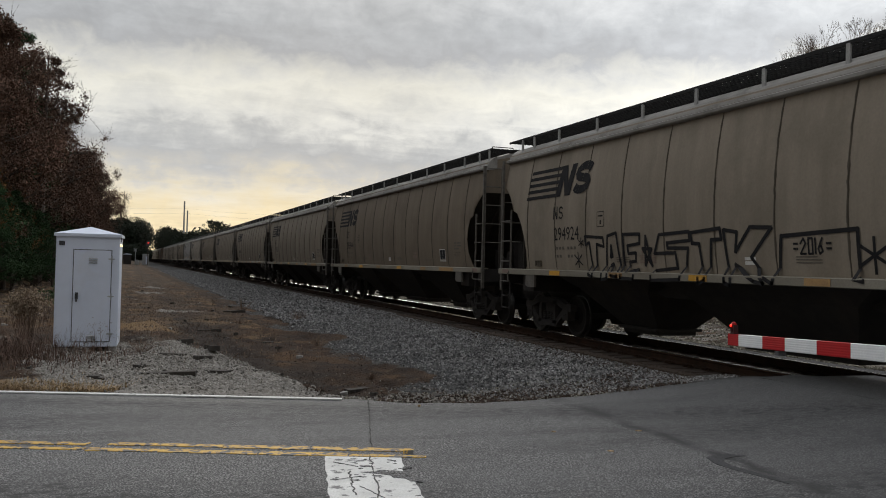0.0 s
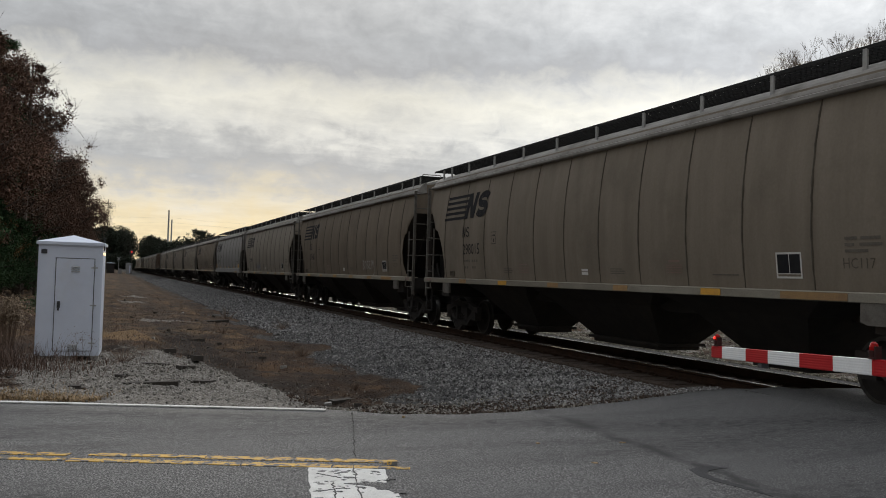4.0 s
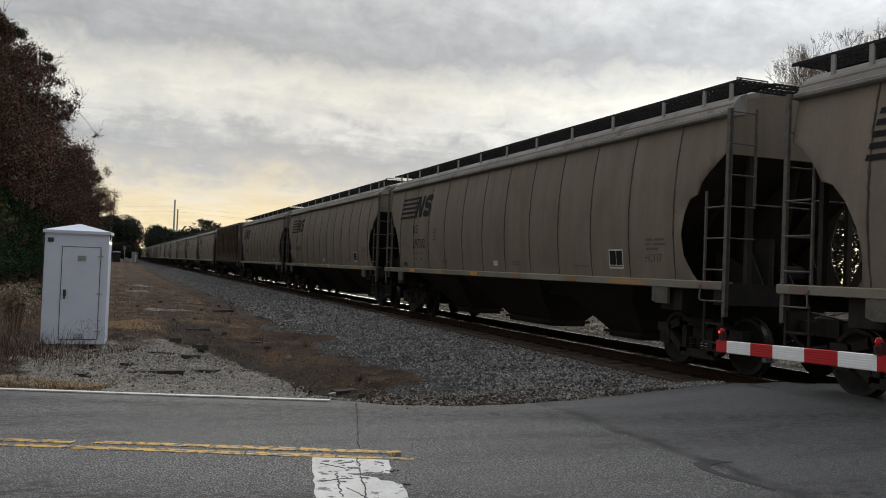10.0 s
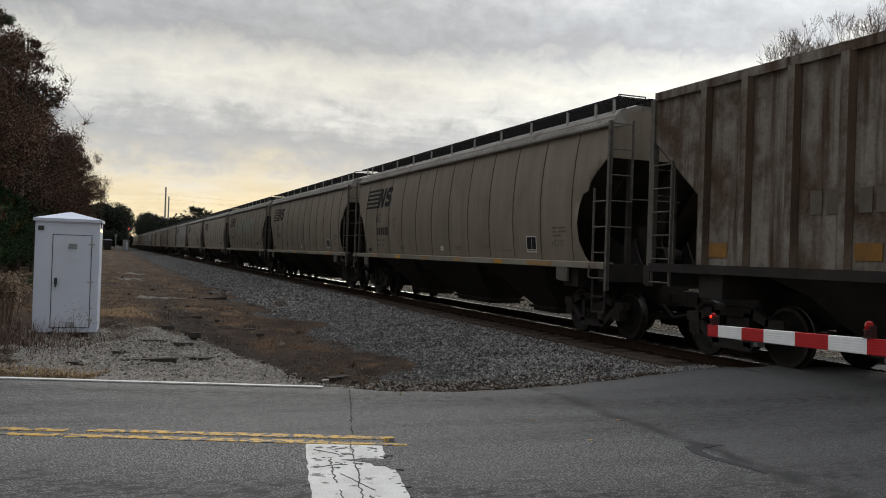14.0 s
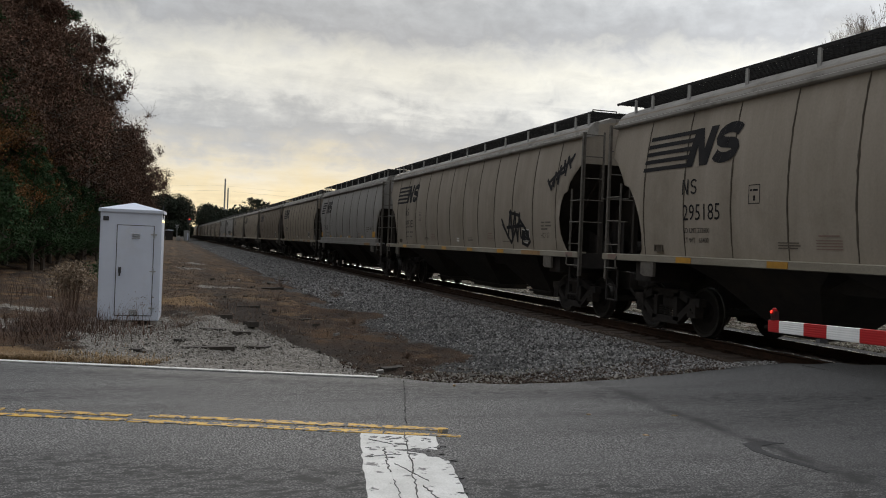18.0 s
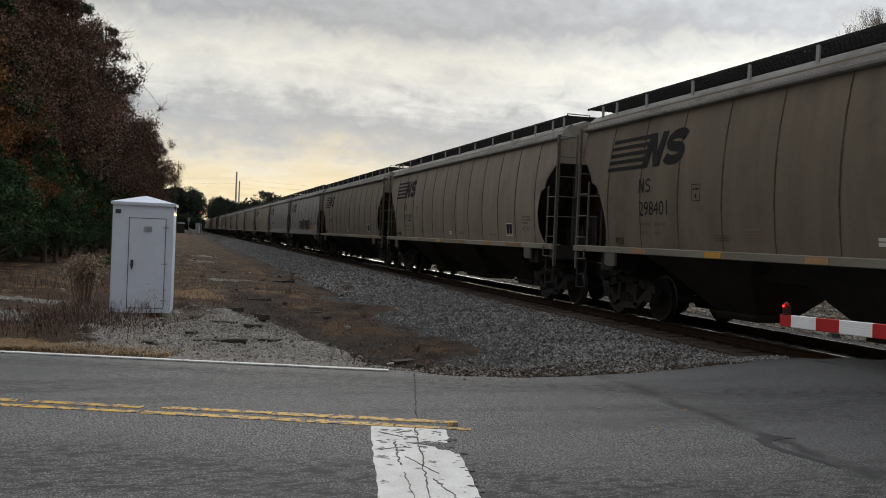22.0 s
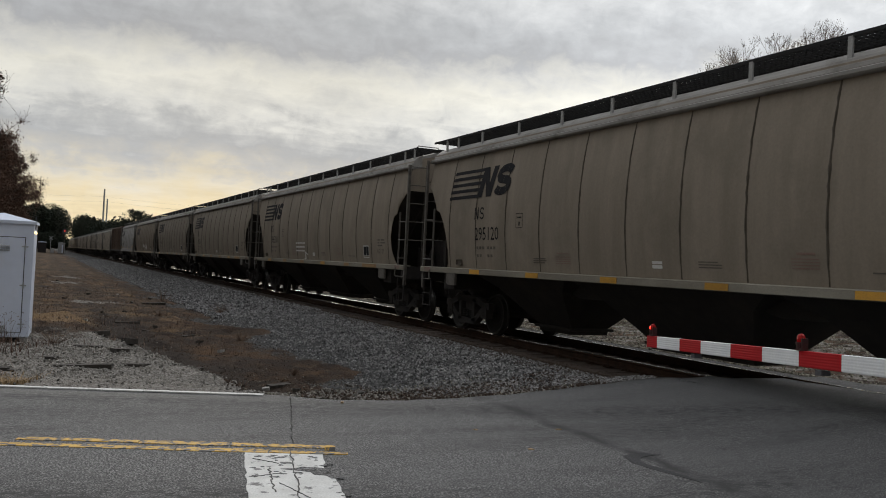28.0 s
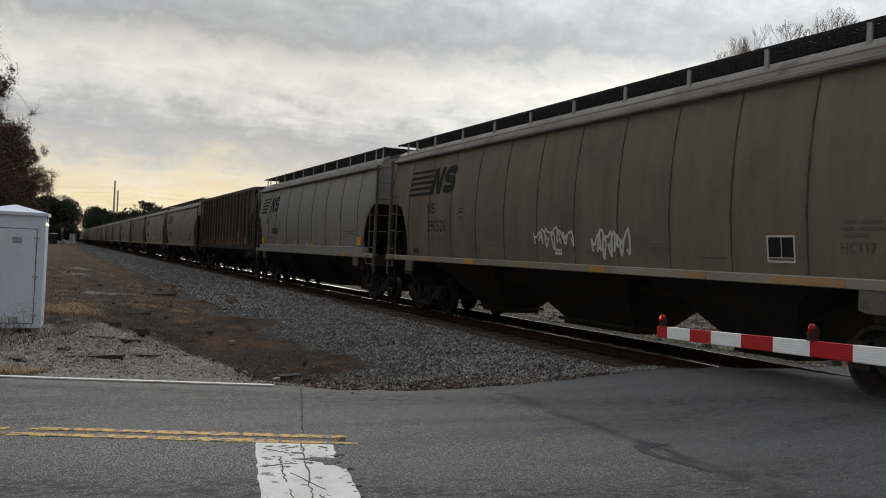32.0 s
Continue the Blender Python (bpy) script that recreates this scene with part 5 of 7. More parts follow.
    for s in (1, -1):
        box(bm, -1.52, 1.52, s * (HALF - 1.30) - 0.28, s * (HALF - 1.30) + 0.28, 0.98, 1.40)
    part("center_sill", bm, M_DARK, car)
    bm = bmesh.new()
    slab(bm, [(-0.22, 1.36), (0.22, 1.36), (0.22, 1.12), (0.1, 1.08), (-0.22, 1.08)], 0, -0.03, 0.03)
    rod(bm, (-0.035, -0.08, 1.26), (-0.012, -0.08, 1.26), 0.05, 10)
    pad = mesh_of("jacking_pad", bm, M_IRON)
    for y in (HALF - 1.62, -HALF + 1.47):
        part("jacking_pad", pad, None, car, m=pose(-1.62, y, 0))
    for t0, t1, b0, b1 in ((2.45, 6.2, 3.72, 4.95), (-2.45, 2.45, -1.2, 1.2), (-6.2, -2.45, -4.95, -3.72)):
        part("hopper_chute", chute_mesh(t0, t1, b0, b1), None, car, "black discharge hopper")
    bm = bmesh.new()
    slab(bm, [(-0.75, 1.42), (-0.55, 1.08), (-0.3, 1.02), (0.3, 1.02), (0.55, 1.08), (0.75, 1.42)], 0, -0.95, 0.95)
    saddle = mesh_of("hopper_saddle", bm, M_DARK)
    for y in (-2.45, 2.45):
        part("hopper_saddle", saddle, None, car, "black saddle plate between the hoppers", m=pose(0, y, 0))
    cp, hose, lever = coupler_mesh(), hose_mesh(), lever_mesh()
    for s in (1, -1):
        part("air_hose", hose, None, car, "black air brake hose", m=pose(0, s * HALF, 0, 0, 0, 0 if s > 0 else 180))
        part("uncoupling_lever", lever, None, car, m=pose(0, s * HALF, 0, 0, 0, 0 if s > 0 else 180))
        part("coupler", cp, None, car, m=pose(0, s * HALF, 0, 0, 0, 0 if s > 0 else 180))
    tm, sf, ws = truck_mesh(), side_frame_mesh(), wheelset_mesh()
    for s in (1, -1):
        tr = part("truck", tm, None, car, "black two-axle truck", m=pose(0, s * (HALF - (1.40 if s > 0 else 1.18)), 0))
        for x in (-1.0, 1.0):
            part("side_frame", sf, None, tr, m=pose(x, 0, 0))
        for y in (-0.89, 0.89):
            part("wheelset", ws, None, tr, "dark wheels with bright treads", m=pose(0, y, 0.457))
    return car


def build_ribbed(mat, label, m):
    """A flat-sided hopper car with outside posts."""
    HALF = 8.28
    car = thing("ribbed_hopper_car", label, "freight car", "cars of the train", m=m)
    bm = bmesh.new()
    out = [(-8.28, 4.30), (-8.28, 3.62), (-6.95, 2.55), (-6.95, 1.50), (6.95, 1.50), (6.95, 2.55), (8.28, 3.62), (8.28, 4.30)]
    slab(bm, out, 0, -1.52, 1.52)
    part("body", bm, mat, car)
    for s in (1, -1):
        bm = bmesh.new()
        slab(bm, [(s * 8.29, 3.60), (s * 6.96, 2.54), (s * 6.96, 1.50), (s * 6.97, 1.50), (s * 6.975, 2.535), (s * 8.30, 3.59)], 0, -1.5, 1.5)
        part("end_sheet", bm, M_ENDS, car, "black sloping end sheet with recess shade in its colour")
    bm = bmesh.new()
    slab(bm, [(-1.58, 4.28), (-1.58, 4.42), (-0.8, 4.50), (0.8, 4.50), (1.58, 4.42), (1.58, 4.28)], 1, -8.2, 8.2)
    part("roof", bm, mat, car)
    # hat-shaped posts: paint is left on their faces, the flank colour holds rust and shade
    bm = bmesh.new()
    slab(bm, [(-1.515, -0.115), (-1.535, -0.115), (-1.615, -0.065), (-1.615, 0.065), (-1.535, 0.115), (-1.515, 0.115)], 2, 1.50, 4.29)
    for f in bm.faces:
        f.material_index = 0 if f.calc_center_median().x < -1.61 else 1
    post = mesh_of("side_post", bm, [mat, M_POSTFLANK])
    for i in range(16):
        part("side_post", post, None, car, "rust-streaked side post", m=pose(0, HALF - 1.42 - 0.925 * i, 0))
    bm = bmesh.new()
    for s in (-1, 1):
        box(bm, s * 1.56 - 0.05, s * 1.56 + 0.05, -8.2, 8.2, 1.36, 1.50)
    part("side_sill", bm, M_DARK, car)
    bm = bmesh.new()
    box(bm, -0.35, 0.35, -8.5, 8.5, 4.56, 4.59)
    for y in np.linspace(-8, 8, 9):
        box(bm, -0.3, 0.3, y - 0.03, y + 0.03, 4.48, 4.57)
    part("roof_walk", bm, M_GRATE, car)
    side_l, end_l = ladder_mesh(1.12, 3.22, 0.50, 6), ladder_mesh(1.25, 4.10, 0.50, 7, 0.024)
    for s in (1, -1):
        part("ladder", side_l, None, car, "steel side ladder", m=pose(-1.56, s * (HALF - 0.35), 0))
        part("ladder", end_l, None, car, "tall steel end ladder", m=pose(-1.25, s * (HALF + 0.06), 0, 0, 0, 90 * s + 180))
        bm = bmesh.new()
        box(bm, 1.42, 1.55, -0.06, 0.06, 1.1, 4.3)
        box(bm, -1.6, 1.6, -0.1, 0.08, 1.12, 1.46)
        box(bm, -0.3, 0.3, -2.0, 0.1, 0.68, 1.15)
        part("end_frame", bm, M_DARK, car, m=pose(0, s * HALF, 0, 0, 0, 0 if s > 0 else 180))
        bm = bmesh.new()
        box(bm, -1.56, -1.45, s * HALF - 0.06, s * HALF + 0.06, 1.1, 4.3)
        part("corner_post", bm, M_IRON, car, "grey steel corner post")
        bm = bmesh.new()
        box(bm, -1.42, 1.40, s * (HALF + 0.03) - 0.02, s * (HALF + 0.03) + 0.02, 3.78, 4.28)
        panel = part("end_panel", bm, M_GREYPANEL, car, "dull white sheet across the top of the end")
        bm = bmesh.new()
        for z, w in ((4.12, 0.42), (4.02, 0.52), (3.92, 0.46)):
            box(bm, -1.22, -1.22 + w, s * (HALF + 0.052) - 0.004, s * (HALF + 0.052) + 0.004, z, z + 0.05)
        part("stencil", bm, M_FAINT, panel, "faint dark lines of stencilling")
        part("coupler", coupler_mesh(), None, car, m=pose(0, s * HALF, 0, 0, 0, 0 if s > 0 else 180))
    bm = bmesh.new()
    box(bm, -0.28, 0.28, -8.1, 8.1, 0.66, 1.10)
    for s in (1, -1):
        box(bm, -1.5, 1.5, s * 6.7 - 0.28, s * 6.7 + 0.28, 0.98, 1.40)
    part("center_sill", bm, M_DARK, car)
    for t0, t1, b0, b1 in ((2.6, 5.6, 3.7, 4.5), (-2.6, 2.6, -0.6, 0.6), (-5.6, -2.6, -4.5, -3.7)):
        part("hopper_chute", chute_mesh(t0, t1, b0, b1), None, car, "black discharge hopper")
    tm, sf, ws = truck_mesh(), side_frame_mesh(), wheelset_mesh()
    for s in (1, -1):
        tr = part("truck", tm, None, car, "black two-axle truck", m=pose(0, s * 6.7, 0))
        for x in (-1.0, 1.0):
            part("side_frame", sf, None, tr, m=pose(x, 0, 0))
        for y in (-0.89, 0.89):
            part("wheelset", ws, None, tr, "dark wheels with bright treads", m=pose(0, y, 0.457))
    def plate(rows, mt, nm, lb):
        b2 = bmesh.new()
        for u, z, w, h in rows:
            box(b2, -1.534, -1.510, HALF - u - w, HALF - u, z, z + h)
        return part(nm, b2, mt, car, lb)
    for u in (1.55, 4.35, 7.1, 9.9, 11.70):
        plate([(u, 1.62, 0.42, 0.22)], M_AMBERPLATE, "reflector", "dull amber reflective plate")
    plate([(14.52, 1.66, 0.56, 0.34)], M_GREYPANEL, "placard_frame", "pale border of the placard")
    b2 = bmesh.new()
    box(b2, -1.541, -1.530, HALF - 15.05, HALF - 14.55, 1.69, 1.97)
    part("placard", b2, M_AMBERPLATE, car, "faded orange placard")
    plate([(12.58, 1.60, 0.58, 0.68)], M_GREYPANEL, "placard", "dull white stencil panel")
    b2 = bmesh.new()
    box(b2, -1.541, -1.530, HALF - 13.06, HALF - 12.66, 1.73, 1.98)
    part("placard_window", b2, M_FAINT, car, "dark square of the stencil panel")
    plate([(u, 2.22, 0.20, 0.32) for u in (3.60, 3.88, 4.40, 4.66)], M_FAINT, "number_bars", "faint worn number")
    for s_ in (1, -1):
        b2 = bmesh.new()
        box(b2, -0.015, 0.015, min(s_ * (HALF - 1.9), s_ * (HALF - 0.2)), max(s_ * (HALF - 1.9), s_ * (HALF - 0.2)), 1.3, 3.3)
        part("end_gusset", b2, M_ENDS, car, "dark gusset plate of the end slope")
    return car


# number, kind of car, and paint on each car, from the first in view to the last
NUMBERS = {0: "294924", 1: "296944", 2: "295203", 4: "298015", 5: "297687", 6: "295968", 7: "298060", 8: "296931", 9: "296351", 10: "297302", 11: "296402",
           12: "296864", 15: "296753", 16: "295008", 17: "295185", 18: "295353", 19: "298128", 20: "297180", 21: "298401", 22: "297285", 23: "296794", 24: "298121",
           26: "297316", 27: "295120", 28: "296350", 29: "295211", 30: "295074", 31: "297526"}
GREY_CARS = (7, 19, 24, 25, 32)
RIBBED = {13: "rusty", 33: "brown"}
CARS = {}


LONG, SHORT, RIBBED_HALF = 8.65, 7.94, 8.28


def car_y(k, t):
    """Middle of a car; the grey and the ribbed ones are shorter than the rest."""
    rear = 19.38 + LEN * k - 1.43 * sum(k >= g for g in GREY_CARS) - 0.74 * sum(k >= r for r in RIBBED)
    return rear - (SHORT if k in GREY_CARS else RIBBED_HALF if k in RIBBED else LONG) - travelled(t)


def travelled(t):
    """How far the train has gone."""
    slack = np.interp(t, [0.0, 0.5, 1.0, 1.5, 2.0, 5.0, 6.0, 8.0, 10.0, 13.0, 16.0, 17.0, 19.0, 21.0, 22.0, 24.0, 27.0, 30.0, 31.0, 32.0],
                      [-0.14, 0.0, 0.50, 0.0, -0.15, 0.10, -0.14, -0.14, 0.03, 0.11, 0.24, 0.14, -0.13, -0.10, 0.0, -0.25, -0.05, 0.0, 0.14, 0.23])
    return 17.6345 * t + 0.0057 * t * t - float(slack)


def set_half(value):
    global HALF
    HALF = value


def markings(car, k, grey):
    back, front = pose(0, HALF - LONG, 0), pose(0, LONG - HALF, 0)
    if grey:
        back = pose(0, HALF - LONG + 0.46, 0)
    part("logo", LOGO_GREY if grey else LOGO, None, car, "black emblem of stripes and block shapes", m=back)
    part("reporting_mark", MARK, None, car, m=pose(0, 0.42, 0) @ back if grey else back)
    if k in NUMBERS:
        part("car_number", lettering(NUMBERS[k], 1.34 if grey else 2.30, 2.12, 0.40, M_BLACK), None, car, "black stencilled car number")
    else:
        part("car_number", bars_mesh([(2.32 + 0.21 * i, 2.12, 0.13, 0.26) for i in range(6)]), M_BLACK, car)
    if k in WEIGHTS:
        part("weight_stencil", lettering("LD LMT " + WEIGHTS[k][0], 2.32, 1.90, 0.125, M_BLACK), None, car, "small black weight stencil")
        part("weight_stencil", lettering("LT WT   " + WEIGHTS[k][1], 2.32, 1.73, 0.125, M_BLACK), None, car, "small black weight stencil")
    else:
        tagged(part("weight_stencil", WEIGHT_BARS, None, car, m=back), kind="stuff")
    part("notice_box", NOTICE, None, car, "thin black outlined notice box", m=back)
    tagged(part("stencil", STENCILS[0], None, car, m=back), kind="stuff")
    tagged(part("stencil", STENCILS[1], None, car, "faded red stencil", m=back), kind="stuff")
    tagged(part("stencil", FRONT_STENCIL, None, car, m=pose(0, 0.9, 0) @ front if grey else front), kind="stuff")
    tagged(part("class_stencil", CLASS_GREY if grey else CLASS, None, car, m=front), kind="stuff")
    if not grey:
        part("placard", PLACARD, None, car, "white framed black stencil panel", m=front)
    part("placard", SMALLTAG, None, car, "small white label", m=back)
    for i, u in enumerate((4.1, 7.1, 9.4, 12.4) if grey else (2.84, 5.28, 7.76, 10.3, 12.8)):
        if grey:
            part("reflector", REF_GREY, None, car, "yellow reflective strip", m=pose(0, HALF - u, 0))
        else:
            part("reflector", REF if (k * 7 + i * 3) % 5 < (5 if k in (17, 18, 27) else 2) else REF_RUST, None, car, "yellow reflective strip", m=pose(0, HALF - u, 0))
    part("reflector", REF_LONG, None, car, "long orange-yellow reflective strip", m=pose(0, -HALF + 2.45, 0))
    if grey:
        part("reflector", REF_SQUARE, None, car, "yellow reflective plate", m=pose(0, -HALF + 1.15, 0))
        part("reflector", REF_SQUARE, None, car, "yellow reflective plate", m=pose(0, HALF - 1.35, 0))


def graffiti(car, k):
    def spray(mat, label, fn):
        bm = bmesh.new()
        fn(bm)
        wrap(bm)
        tagged(part("graffiti", bm, mat, car, label), kind="stuff")
    if k == 0:
        blocks = [[(0, 0.95), (0.9, 0.95), (0.9, 0.75), (0.6, 0.75), (0.6, 0), (0.3, 0), (0.3, 0.75), (0, 0.75), (0, 0.95)],
                  [(0.95, 0), (1.2, 0.95), (1.5, 0.95), (1.75, 0), (1.5, 0), (1.42, 0.28), (1.25, 0.28), (1.2, 0), (0.95, 0)], [(1.3, 0.45), (1.4, 0.45), (1.35, 0.7), (1.3, 0.45)],
                  [(1.85, 0.95), (2.5, 0.95), (2.5, 0.75), (2.1, 0.75), (2.1, 0.58), (2.4, 0.58), (2.4, 0.4), (2.1, 0.4), (2.1, 0.2), (2.5, 0.2), (2.5, 0), (1.85, 0), (1.85, 0.95)],
                  [(2.85, 0.85), (3.0, 0.25), (2.6, 0.62), (3.1, 0.62), (2.7, 0.25), (2.85, 0.85)],
                  [(4.4, 0.95), (3.3, 0.95), (3.2, 0.55), (4.0, 0.5), (4.0, 0.2), (3.2, 0.2), (3.2, 0), (4.3, 0), (4.35, 0.62), (3.6, 0.68), (3.6, 0.78), (4.4, 0.78), (4.4, 0.95)],
                  [(4.5, 0.95), (5.5, 0.95), (5.5, 0.75), (5.15, 0.75), (5.15, 0), (4.85, 0), (4.85, 0.75), (4.5, 0.75), (4.5, 0.95)],
                  [(5.65, 0.95), (5.95, 0.95), (5.95, 0.6), (6.4, 0.95), (6.9, 0.95), (6.3, 0.45), (6.9, 0), (6.5, 0), (5.95, 0.38), (5.95, 0), (5.65, 0), (5.65, 0.95)],
                  [(6.9, 0.1), (7.1, 0.05), (7.15, 0.85), (8.9, 0.85), (8.95, 0.1), (9.1, 0.05)]]
        lean = [[(p * 0.77 + 0.05 * math.sin(7 * p + 3 * q), q + 0.05 * math.sin(5 * p)) for p, q in s] for s in blocks]
        spray(M_BLACK, "black block graffiti outlines", lambda bm: tag_blocks(bm, lean, 3.55, 1.36, 1.0, 0.86, 0.06))
        spray(M_BLACK, "black graffiti stars and date", lambda bm: (
            tag_blocks(bm, [[(0.3, 0), (0.3, 0.5)], [(0, 0.1), (0.6, 0.4)], [(0, 0.4), (0.6, 0.1)]], 10.45, 1.55, 0.8, 0.9, 0.045),
            tag_blocks(bm, [[(0.15, 0), (0.15, 0.3)], [(0, 0.05), (0.3, 0.25)], [(0, 0.25), (0.3, 0.05)]], 3.1, 1.55, 1, 1, 0.03),
            tag_blocks(bm, [[(0.1, 0), (0.1, 0.2)], [(0, 0.05), (0.2, 0.15)], [(0, 0.15), (0.2, 0.05)]], 3.3, 1.95, 1, 1, 0.025),
            tag_blocks(bm, [[(0.0, 0.2), (0.12, 0.3), (0.2, 0.2), (0, 0), (0.2, 0)], [(0.3, 0), (0.3, 0.3), (0.45, 0.3), (0.45, 0), (0.3, 0)], [(0.55, 0), (0.55, 0.3)],
                            [(0.8, 0.3), (0.65, 0.1), (0.7, 0), (0.8, 0.05), (0.75, 0.15), (0.66, 0.12)], [(-0.25, 0.1), (-0.1, 0.1)], [(-0.25, 0.2), (-0.1, 0.2)], [(0.95, 0.1), (1.1, 0.1)], [(0.95, 0.2), (1.1, 0.2)]], 9.45, 1.80, 0.5, 0.7, 0.03)))
    elif k == 5:
        forms = [[(0.0, 0.1), (0.05, 0.9), (0.25, 0.75), (0.05, 0.5), (0.28, 0.3), (0.0, 0.1)], [(0.45, 0.1), (0.36, 0.5), (0.48, 0.85), (0.62, 0.5), (0.45, 0.1)], [(0.95, 0.85), (0.75, 0.8), (0.75, 0.55), (0.95, 0.35), (0.72, 0.15)],
                 [(1.25, 0.85), (1.05, 0.8), (1.05, 0.15), (1.28, 0.2)], [(1.05, 0.5), (1.22, 0.5)], [(1.42, 0.05), (1.45, 0.9), (1.65, 0.7), (1.45, 0.45), (1.72, 0.9), (1.95, -0.7)]]
        spray(M_CHALK, "white spray-can tag", lambda bm: tag_blocks(bm, forms, 11.25, 1.66, 0.78, 0.40, 0.03))
    elif k == 6:
        spray(M_BLUETAG, "blue-grey spray-can tag", lambda bm: scrawl(bm, 6, 5.2, 6.6, 1.55, 2.05, 0.05, 6))
    elif k == 8:
        spray(M_FAINT, "faded black outline graffiti", lambda bm: (scrawl(bm, 80, 3.6, 6.6, 1.55, 2.65, 0.05, 6), scrawl(bm, 81, 6.7, 7.6, 1.5, 1.9, 0.05, 4)))
        spray(M_SEAM, "dark scrawled graffiti", lambda bm: (scrawl(bm, 82, 8.2, 11.3, 1.52, 2.6, 0.06, 8), scrawl(bm, 84, 2.6, 4.0, 1.38, 1.6, 0.04, 5)))
    elif k == 9:
        spray(M_FAINT, "thin dark spray-can tag", lambda bm: (scrawl(bm, 90, 3.4, 5.4, 1.6, 2.4, 0.035, 5), scrawl(bm, 91, 7.4, 9.4, 1.6, 2.7, 0.045, 4), scrawl(bm, 93, 5.8, 6.8, 1.6, 1.9, 0.03, 5)))
        spray(M_RED, "red spray-can tag", lambda bm: scrawl(bm, 92, 10.7, 12.4, 1.62, 2.35, 0.05, 7))
    elif k == 11:
        forms = [[(0.12, 0.1), (0.0, 0.5), (0.14, 0.9), (0.28, 0.5), (0.12, 0.1)], [(0.36, 0.0), (0.38, 0.9), (0.52, 0.4), (0.66, 0.95), (0.70, 0.05)], [(1.0, 0.9), (0.80, 0.85), (0.80, 0.1), (1.02, 0.1)],
                 [(0.80, 0.5), (0.97, 0.5)], [(1.30, 0.9), (1.12, 0.75), (1.32, 0.4), (1.12, 0.05)], [(1.45, 0.95), (1.42, 0.0)], [(1.72, 0.95), (1.68, -0.15)], [(1.43, 0.45), (1.70, 0.5)]]
        spray(M_CHALK, "faint white spray-can tag", lambda bm: tag_blocks(bm, forms, 0.62, 1.84, 0.80, 0.40, 0.042))
    elif k == 16:
        forms = [[(0, 0.9), (0, 0), (0.5, 0.15), (0.6, 0.5), (0.45, 0.85), (0, 0.9)], [(0.75, 0), (0.75, 0.9), (1.2, 0.9)], [(0.75, 0.5), (1.1, 0.5)],
                 [(1.3, 0.9), (1.55, 0.5), (1.85, 0.9)], [(1.55, 0.5), (1.55, 0)]]
        forms2 = [[(0, 0), (0.1, 0.9)], [(0.5, 0.1), (0.55, 0.9)], [(0.05, 0.45), (0.5, 0.5)], [(1.2, 0.9), (0.75, 0.9), (0.75, 0.1), (1.2, 0.1)], [(0.75, 0.5), (1.1, 0.5)],
                  [(1.4, 0), (1.45, 0.9), (1.8, 0.1), (1.85, 0.95)], [(2.0, 0.95), (2.05, 0.1)], [(2.0, 0.9), (2.6, 0.95)], [(2.8, 0), (2.85, 0.9), (3.3, 0.9), (3.3, 0.1), (2.8, 0)]]
        spray(M_GREENTAG, "faded green block graffiti", lambda bm: (tag_blocks(bm, forms, 5.7, 2.45, 1.0, 0.85, 0.24), tag_blocks(bm, forms2, 8.6, 2.55, 1.05, 0.9, 0.24)))
    elif k == 18:
        spray(M_BLACK, "black spray-can tag", lambda bm: (
            tag_blocks(bm, [[(0, 0.75), (0.35, 0.2), (0.5, 1.0), (0.6, 0.15), (0.75, 0.95), (0.85, 0.1), (1.0, 0.9), (1.05, 0.2)], [(1.0, 0.75), (1.3, 0.45), (1.5, 0.1), (1.35, -0.02), (1.1, 0.05), (1.15, 0.4)],
                            [(0.05, 0.6), (0.5, 0.05), (0.9, 0.6)], [(0.45, 0.95), (0.95, 0.85)], [(0.3, 0.5), (1.2, 0.55)]], 12.25, 1.60, 1.25, 0.9, 0.085),
            tag_blocks(bm, [[(0, 0.3), (0.2, 0.0), (0.3, 0.35)], [(0.3, 0.1), (0.35, 0.5), (0.5, 0.35), (0.4, 0.3)], [(0.5, 0.15), (0.55, 0.7)], [(0.55, 0.45), (0.75, 0.5), (0.7, 0.85)], [(0.8, 0.4), (0.85, 0.95), (1.0, 0.6)], [(0.95, 0.7), (1.1, 1.0)], [(0.05, 0.2), (1.05, 0.9)]],
                       15.15, 2.95, 1.15, 0.75, 0.085)))
    elif k == 20:
        spray(M_BLUETAG, "small blue spray-can loop", lambda bm: scrawl(bm, 20, 6.5, 7.0, 1.72, 1.98, 0.03, 2))
    elif k == 23:
        spray(M_BLUETAG, "small blue-green spray-can tag", lambda bm: (scrawl(bm, 22, 11.24, 12.54, 1.75, 2.1, 0.05, 4)))
    elif k == 24:
        u0, w = 5.65, 1.42
        spray(M_BLACK, "black filled block graffiti", lambda bm: [decal(bm, [(u0 + w * i, 1.50), (u0 + w * (i + 0.97), 1.50), (u0 + w * (i + 0.93), 2.38 + 0.1 * (i % 2)), (u0 + w * (i - 0.02), 2.36)], lift=0.004) for i in range(4)])
